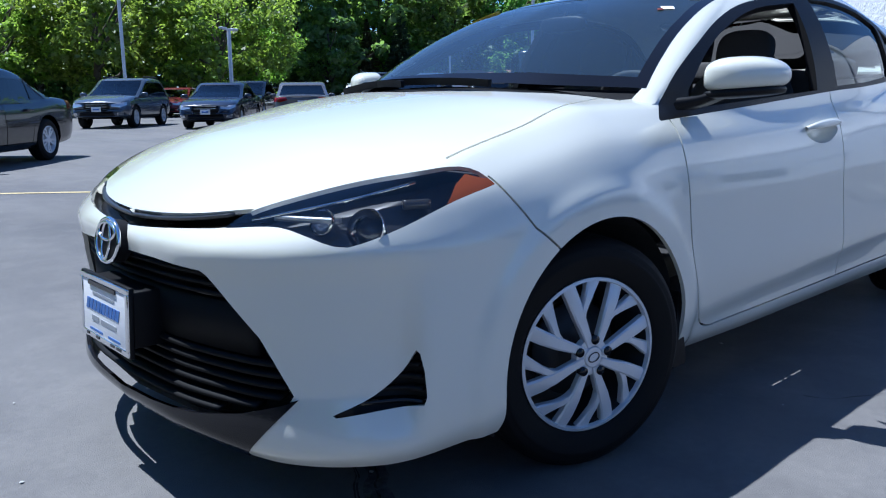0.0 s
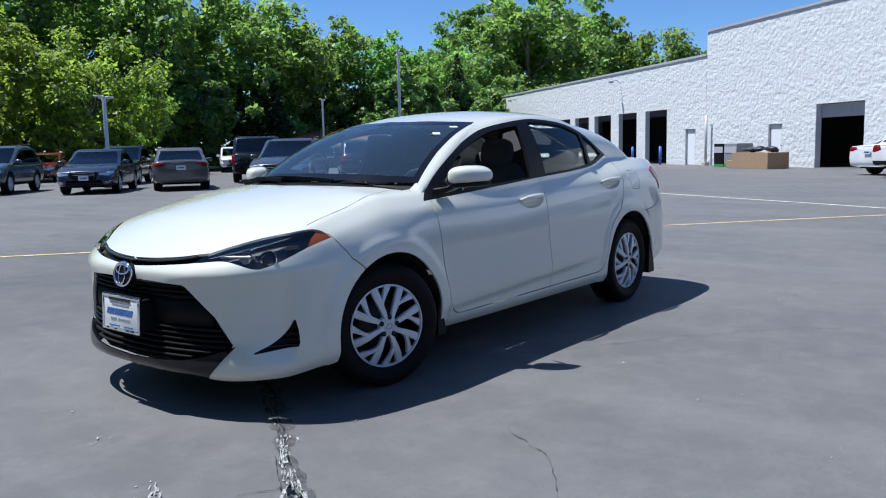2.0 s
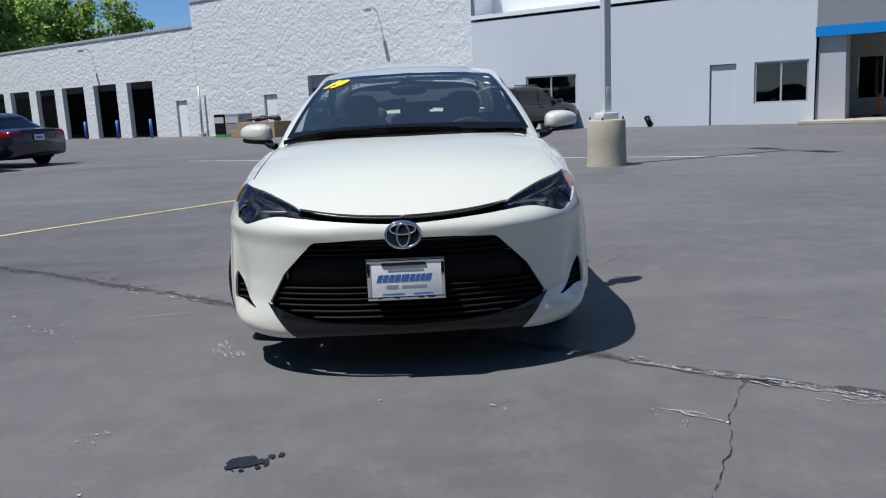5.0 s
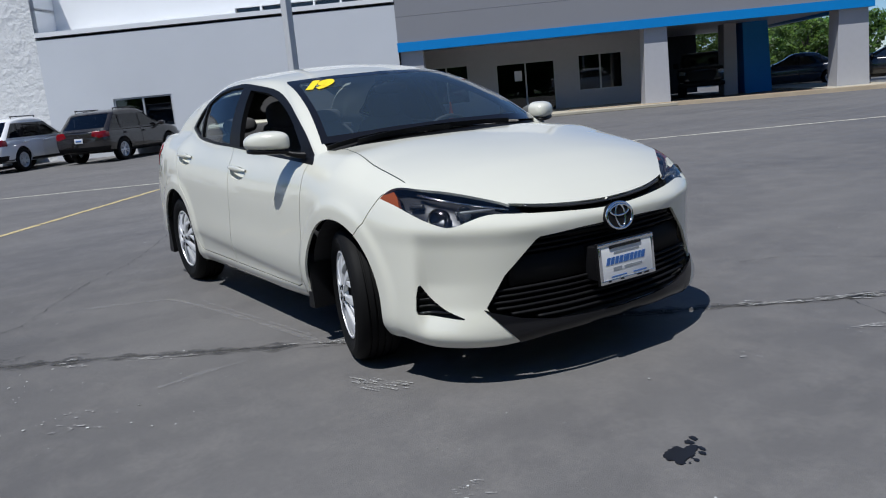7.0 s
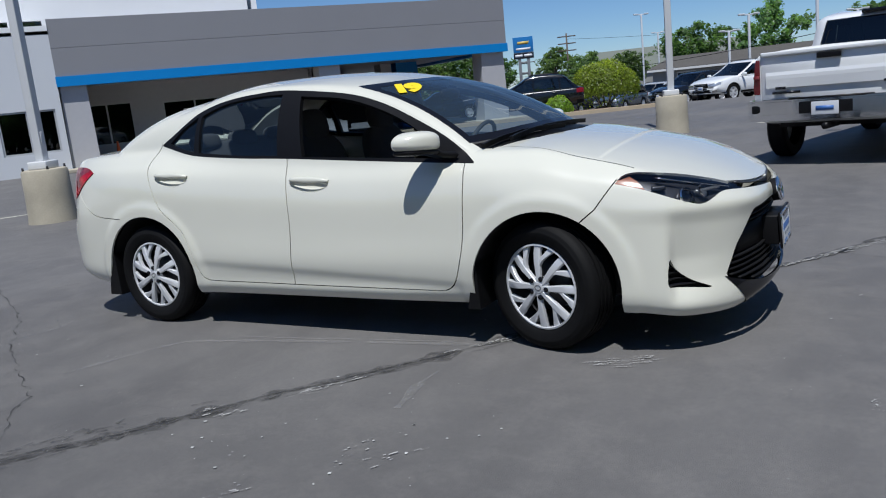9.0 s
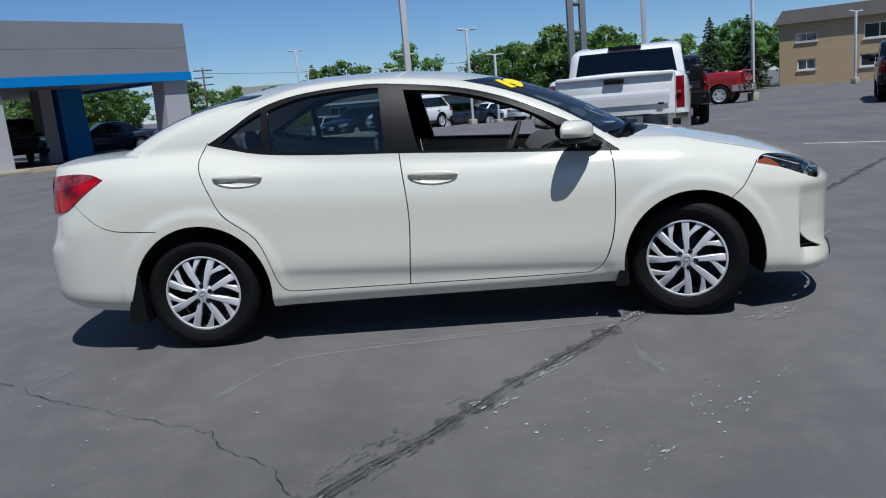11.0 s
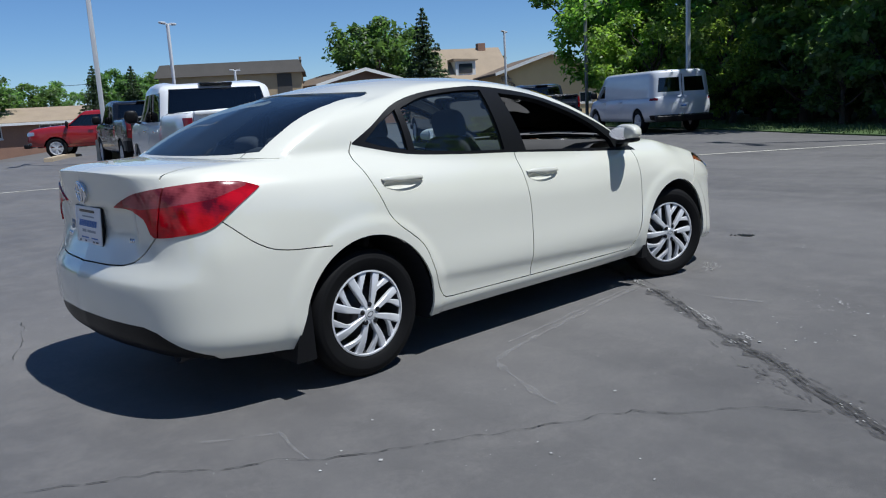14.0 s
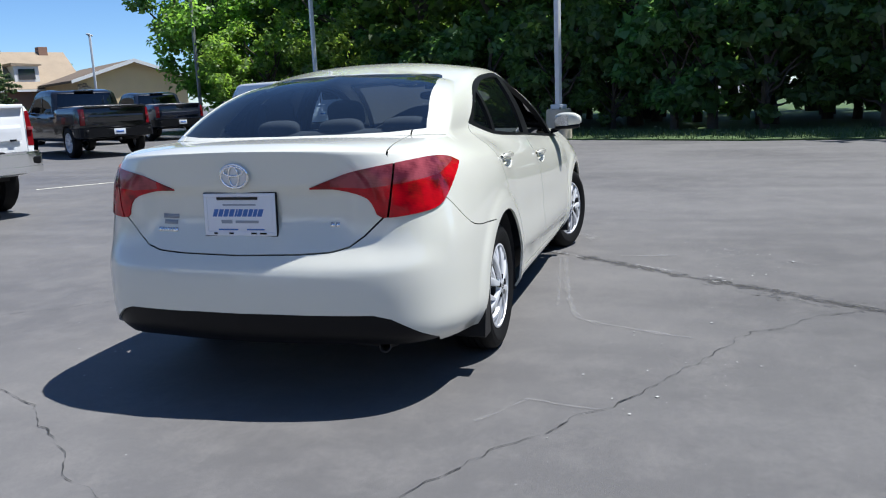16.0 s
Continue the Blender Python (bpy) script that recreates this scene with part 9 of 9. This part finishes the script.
    low += [(x + dx + rnd.uniform(-1, 1), y - 2 + rnd.uniform(-1.5, 1.5), rnd.uniform(3.6, 5.4)) for x, y in edge for dx in (6.5,)]
    under = [(broadleaf(54, 4, 4.0, 0.05, 50, 50, 0.19, LEAF_DARK, "shrub"), 4)]
    plant(under, low, 10, 0.15, "undergrowth of the near woods")
    drop(under)
    plant(bright, [(29.8, 19.2, 8.0), (23.6, 10.4, 4.4), (26.5, 15.5, 5.0)], 12, 0.05, "trees of the near woods")
    drop(near); drop(bright)
    # trees beyond the rows of vehicles
    side = [(broadleaf(61, 8, 7.5, 1.0, 84, 60, 0.24, LEAF_SIDE), 8), (broadleaf(62, 8, 7.0, 0.7, 84, 60, 0.24, LEAF_DARK), 8)]
    plant(side, [(-13.5, 74, 5.9), (-6.0, 66, 6.1), (3.0, 60.0, 5.3), (6.5, 57.5, 5.9), (9.5, 57.0, 5.8), (12.0, 62.0, 5.0), (15.5, 66.0, 4.9), (18.5, 68, 4.9),
                 (-21.0, 78.0, 4.0), (-27.0, 84.0, 4.4), (-31.0, 92.0, 4.4), (-18, 96, 4.6), (-24, 104, 4.6), (-45, 120, 7), (-52, 112, 6.5), (-60, 100, 7), (2, 72, 5.8), (8, 74, 6.0), (-50, 88, 6.0), (-42, 72, 5.5), (-56, 75, 6.5), (-34.5, 62, 4.2), (-33, 57, 4.6), (-37, 61, 5.2), (-30.5, 60, 5.0), (-40, 64, 5.5)], 13, 0.15, "trees beyond the lot")
    plant(side, [(39.8, 51.3, 9.2), (43, 55, 8.5), (21.0, 60.5, 5.6), (26, 66, 5.4), (52, 52, 6.5), (18.8, 53.4, 4.2)], 14, 0.12, "trees among the houses")
    drop(side); drop(far)
    spruce = [(conifer(71, 7, 4.6, NEEDLE, 0.15), 7)]
    plant(spruce, [(36.3, 41.2, 8.4), (16.3, 52.4, 5.2), (18.6, 51.6, 5.1)], 15, 0.05, "spruces among the houses")
    drop(spruce)
    shrub("clipped_bush", "large round clipped light green bush", -10.0, 35.6, 3.4, 2.35, 0.9, 9000, 0.09, LEAF_CLIPPED)
    shrub("clipped_bush", "small clipped bush on the kerb island", -9.0, 26.4, 1.15, 0.72, 0.1, 1800, 0.07, LEAF_CLIPPED, 5)


woods()

# ---- houses beyond the lot ----
TANBRICK = material("tan_brick", (0.46, 0.345, 0.21), 0.85, vary=0.12, scale=1.5, fine=0.12, fine_scale=14, bump=0.006, bump_scale=25)
BROWNBRICK = material("brown_brick", (0.26, 0.15, 0.105), 0.85, vary=0.2, scale=1.5, fine=0.2, fine_scale=14, bump=0.006, bump_scale=25)
SHINGLE = material("brown_shingles", (0.14, 0.105, 0.075), 0.9, vary=0.2, scale=1.2, fine=0.3, fine_scale=18, bump=0.01, bump_scale=20)
TANSHINGLE = material("tan_shingles", (0.30, 0.235, 0.165), 0.9, vary=0.2, scale=1.2, fine=0.25, fine_scale=18, bump=0.01, bump_scale=20)
DARKSHINGLE = material("dark_shingles", (0.085, 0.078, 0.07), 0.9, vary=0.2, scale=1.2, fine=0.25, fine_scale=18, bump=0.01, bump_scale=20)
ORANGESHINGLE = material("rust_shingles", (0.26, 0.125, 0.075), 0.9, vary=0.2, scale=1.2, fine=0.25, fine_scale=18)
WHITETRIM = material("white_trim", (0.70, 0.70, 0.68), 0.6, vary=0.05)
HOUSEGLASS = material("house_window", (0.03, 0.04, 0.05), 0.06, coat=1.0)
FIELDSTONE = material("field_stone", (0.32, 0.25, 0.18), 0.85, rand=0.5, vary=0.2, scale=4)
GREYBLOCK = material("grey_block_wall", (0.26, 0.26, 0.25), 0.85, vary=0.15, scale=1)


def house(label, a, b, depth, eave, wall, roof_mat, windows=(), gable="flat", ridge=0.0, over=0.3, trim=WHITETRIM, mansard=0.0, doors=()):
    """A house whose front runs from a to b (left to right as it is seen) and goes back by depth. gable: flat, side, front."""
    a, b = Vector(a), Vector(b)
    ln = (b - a).length
    ang = math.degrees(math.atan2(b.y - a.y, b.x - a.x))
    h = thing("house", label, "house", pose(a.x, a.y, 0, 0, 0, ang))
    drop_by = -lie(a.x, a.y)
    eave, ridge = eave + drop_by, ridge + drop_by
    windows = [(u0, u1, z0 + drop_by, z1 + drop_by) for u0, u1, z0, z1 in windows]
    th = 0.25
    # walls with thickness; the front has true openings
    bm = bmesh.new()
    us = sorted({0.0, ln, *[w[0] for w in windows], *[w[1] for w in windows]})
    zs = sorted({0.0, eave, *[w[2] for w in windows], *[w[3] for w in windows]})
    for u0, u1 in zip(us, us[1:]):
        for z0, z1 in zip(zs, zs[1:]):
            if any(w[0] <= u0 and w[1] >= u1 and w[2] <= z0 and w[3] >= z1 for w in windows):
                continue
            box(bm, u0, u1, 0, th, z0, z1)
    bmesh.ops.remove_doubles(bm, verts=bm.verts, dist=0.001)
    part("front_wall", bm, wall, h, smooth=False)
    for nm, c in (("side_wall", (0, th, th, depth)), ("side_wall", (ln - th, ln, th, depth)), ("back_wall", (th, ln - th, depth - th, depth))):
        bm = bmesh.new(); box(bm, *c, 0, eave)
        part(nm, bm, wall, h, smooth=False)
    for u0, u1, z0, z1 in windows:
        bm = bmesh.new()
        f = 0.07
        for c in ((u0, u1, z0, z0 + f), (u0, u1, z1 - f, z1), (u0, u0 + f, z0 + f, z1 - f), (u1 - f, u1, z0 + f, z1 - f), ((u0 + u1) / 2 - f / 2, (u0 + u1) / 2 + f / 2, z0 + f, z1 - f)):
            box(bm, c[0], c[1], 0.06, 0.13, c[2], c[3])
        win = part("window", bm, trim, h, "pale framed window", smooth=False)
        bm = bmesh.new(); box(bm, u0 + f, u1 - f, 0.09, 0.11, z0 + f, z1 - f)
        part("pane", bm, HOUSEGLASS, win, smooth=False)
        bm = bmesh.new(); box(bm, u0 - 0.06, u1 + 0.06, -0.08, 0.06, z0 - 0.09, z0 - 0.002)
        part("sill", bm, trim, win, smooth=False)
    o = over
    if mansard:
        bm = bmesh.new()
        for z0, z1, ins0, ins1 in ((eave, eave + mansard, -o, 0.15),):
            lo = [(-o, -o), (ln + o, -o), (ln + o, depth + o), (-o, depth + o)]
            hi = [(0.15, 0.15), (ln - 0.15, 0.15), (ln - 0.15, depth - 0.15), (0.15, depth - 0.15)]
            va, vb = [bm.verts.new((*p, z0)) for p in lo], [bm.verts.new((*p, z1)) for p in hi]
            bm.faces.new(va[::-1]); bm.faces.new(vb)
            for i in range(4):
                bm.faces.new((va[i], va[(i + 1) % 4], vb[(i + 1) % 4], vb[i]))
        part("roof", bm, roof_mat, h, smooth=False)
    elif gable == "flat":
        bm = bmesh.new(); box(bm, -o, ln + o, -o, depth + o, eave + 0.002, eave + 0.28, 0.03)
        part("roof", bm, roof_mat, h, smooth=False)
    else:
        if gable == "side":
            prof = [(-o, eave - 0.12), (depth / 2, ridge), (depth + o, eave - 0.12), (depth + o, eave + 0.06), (depth / 2, ridge + 0.20), (-o, eave + 0.06)]
            bm = bmesh.new(); prism(bm, prof, -o, ln + o, "x")
            part("roof", bm, roof_mat, h, smooth=False)
            for u in (0, ln - th):
                bm = bmesh.new(); prism(bm, [(0, eave), (depth, eave), (depth / 2, ridge)], u, u + th, "x")
                part("gable_wall", bm, wall, h, smooth=False)
            bm = bmesh.new(); box(bm, -o, ln + o, -o - 0.10, -o - 0.002, eave - 0.14, eave + 0.02)
            part("gutter", bm, trim, h, smooth=False)
        else:
            prof = [(-o, eave - 0.1), (ln / 2, ridge), (ln + o, eave - 0.1), (ln + o, eave + 0.06), (ln / 2, ridge + 0.18), (-o, eave + 0.06)]
            bm = bmesh.new(); prism(bm, prof, -o, depth + o, "y")
            part("roof", bm, roof_mat, h, smooth=False)
            bm = bmesh.new(); prism(bm, [(0, eave), (ln, eave), (ln / 2, ridge)], 0.0, th, "y")
            part("gable_wall", bm, wall, h, smooth=False)
            bm = bmesh.new()
            prism(bm, [(-o, eave - 0.14), (ln / 2, ridge - 0.04), (ln + o, eave - 0.14), (ln + o, eave + 0.08), (ln / 2, ridge + 0.21), (-o, eave + 0.08)], -o - 0.05, -o - 0.002, "y")
            part("fascia", bm, trim, h, "white gable fascia", smooth=False)
    return h, ln


def far_houses():
    h, ln = house("tan brick two-storey apartment block with a dark mansard roof", (21.8, 54.6), (30.5, 48.8), 9.0, 4.25, TANBRICK, DARKSHINGLE,
                  windows=[(1.1, 2.5, 2.95, 3.55), (5.4, 7.3, 2.75, 3.75), (1.2, 2.4, 1.0, 1.75), (5.2, 7.0, 0.9, 1.75)], mansard=0.95)
    bm = bmesh.new(); box(bm, 8.6, 9.7, -0.04, -0.002, 2.2, 4.2)
    part("dark_panel", bm, DARKSHINGLE, h, "dark vertical panel", smooth=False)
    h, ln = house("brown brick bungalow with white gable fascia", (31.2, 47.6), (38.5, 45.9), 8.0, 3.15, BROWNBRICK, SHINGLE,
                  windows=[(1.4, 3.3, 1.55, 2.65), (5.0, 6.2, 1.7, 2.6)], gable="front", ridge=4.15, over=0.4)
    h, ln = house("brick house with tan shingle roof and white dormer", (44.0, 47.5), (49.2, 44.6), 8.0, 3.0, BROWNBRICK, TANSHINGLE,
                  windows=[(3.2, 4.8, 1.2, 2.5)], gable="side", ridge=5.9)
    bm = bmesh.new(); box(bm, 1.2, 3.0, 0.5, 2.6, 3.6, 4.85); part("dormer", bm, WHITETRIM, h, "white dormer", smooth=False)
    bm = bmesh.new(); box(bm, 1.5, 2.7, 0.45, 0.498, 3.8, 4.6); part("dormer_window", bm, HOUSEGLASS, h, smooth=False)
    bm = bmesh.new(); prism(bm, [(1.0, 4.84), (3.2, 4.84), (3.2, 4.95), (1.0, 5.05)], 0.3, 2.8, "y"); part("dormer_roof", bm, TANSHINGLE, h, smooth=False)
    bm = bmesh.new(); box(bm, 4.2, 4.9, 3.6, 4.4, 5.5, 6.5, 0.02); part("chimney", bm, BROWNBRICK, h, smooth=False)
    # long gabled hall with a field stone panel
    h, ln = house("brown brick hall with pale gable end and white fascia", (40.4, 37.4), (46.4, 33.0), 14.0, 3.2, material("pale_gable_wall", (0.60, 0.46, 0.26), 0.85, vary=0.1, scale=1), SHINGLE,
                  gable="front", ridge=4.45, over=0.5, windows=[(5.9, 6.9, 0.8, 1.6)])
    rnd = random.Random(4)
    stone = new("stone_panel"); stone.parent = h
    tagged(stone, "rough field stone panel")
    for k in range(95):
        z = rnd.uniform(0.05, 3.05)
        u = rnd.uniform(0.1, 0.4 + (3.1 - z) * 0.75)
        bm = bmesh.new()
        spheroid(bm, (u, -0.02, z), rnd.uniform(0.09, 0.17), 0.09, rnd.uniform(0.06, 0.11), 3.0, 8, 5)
        part("stone", bm, FIELDSTONE, stone)
    house("low brown-roofed brick house", (8.4, 54.8), (15.8, 52.7), 8, 1.55, BROWNBRICK, TANSHINGLE, windows=[(1.2, 2.4, 0.6, 1.4), (4.6, 6.0, 0.6, 1.4)], gable="side", ridge=2.4, over=0.4)
    house("long low grey building with a shallow roof", (-14.0, 60.5), (-0.5, 57.5), 8, 1.5, GREYBLOCK, DARKSHINGLE, windows=[(2, 3.6, 0.5, 1.2), (7, 8.6, 0.5, 1.2)], gable="side", ridge=2.3, over=0.3)
    house("rust-roofed brick house before the woods", (-36.8, -43.3), (-41.1, -38.9), 7, 1.65, BROWNBRICK, ORANGESHINGLE, windows=[(1.2, 2.6, 0.8, 1.6), (4.4, 5.8, 0.6, 1.3)], gable="side", ridge=2.65, over=0.4)
    house("grey-roofed hall beyond the pole", (-33.0, 97.0), (-13.0, 99.0), 12, 2.0, GREYBLOCK, material("green_grey_roof", (0.15, 0.165, 0.14), 0.9, vary=0.1, scale=1), windows=[(3, 5, 0.6, 1.4)], gable="side", ridge=4.6)
    # white box trailer
    t = thing("box_trailer", "white box trailer standing by the street", "trailer", pose(4.6, 66.5, 0, 0, 0, 178))
    bm = bmesh.new(); box(bm, -3.1, 3.1, -1.2, 1.2, 0.35, 2.6, 0.03); part("box", bm, WHITE_PAINT, t, smooth=False)
    for x in (-1.0, -0.2):
        for sg in (1, -1):
            far_wheel(t, x, sg * 1.0, 0.33, SILVER, sg < 0)
    bm = bmesh.new(); box(bm, 3.09, 4.1, -0.06, 0.06, 0.36, 0.44); part("draw_bar", bm, BLACKP, t)


def kerbs():
    KERB = material("tan_kerb_concrete", (0.42, 0.34, 0.24), 0.85, vary=0.2, scale=2, fine=0.15, fine_scale=40)
    MULCH = material("dry_mulch", (0.16, 0.10, 0.06), 0.95, vary=0.4, scale=4, fine=0.3, fine_scale=40)
    for pts in ([(-17.5, 17.7), (-12.8, 21.3), (-9.5, 24.3), (-6.1, 26.4), (-4.6, 28.2)], [(5.4, 27.0), (6.0, 28.2), (7.0, 30.0), (8.2, 32.4)]):
        line = curve2(pts, 24)
        bm = bmesh.new()
        prism(bm, band(line, 0.30), 0.0, 0.14)
        for v in bm.verts:
            v.co.z += lie(v.co.x, v.co.y)
        bmesh.ops.bevel(bm, geom=[e for e in bm.edges if e.calc_length() > 0.05 and min(v.co.z - lie(v.co.x, v.co.y) for v in e.verts) > 0.13], offset=0.02, segments=2, affect="EDGES")
        tagged(part("kerb", bm, KERB, smooth=False), "raised tan concrete kerb", "kerb", kind="structure")
    line = curve2([(-13.4, 22.2), (-10.2, 25.3), (-6.9, 27.5)], 20)
    bm = bmesh.new(); prism(bm, band(line, 1.5), 0.0, 0.09)
    tagged(part("planting_bed", bm, MULCH, smooth=False), "dry mulch bed behind the kerb", "planting bed", kind="structure")


far_houses()
kerbs()
vehicle("pickup", "pickup_truck", "black pickup truck parked under the blue canopy", "pickup truck", (-19.3, 27.4, 308), BLACK_PAINT, group="parked vehicles")
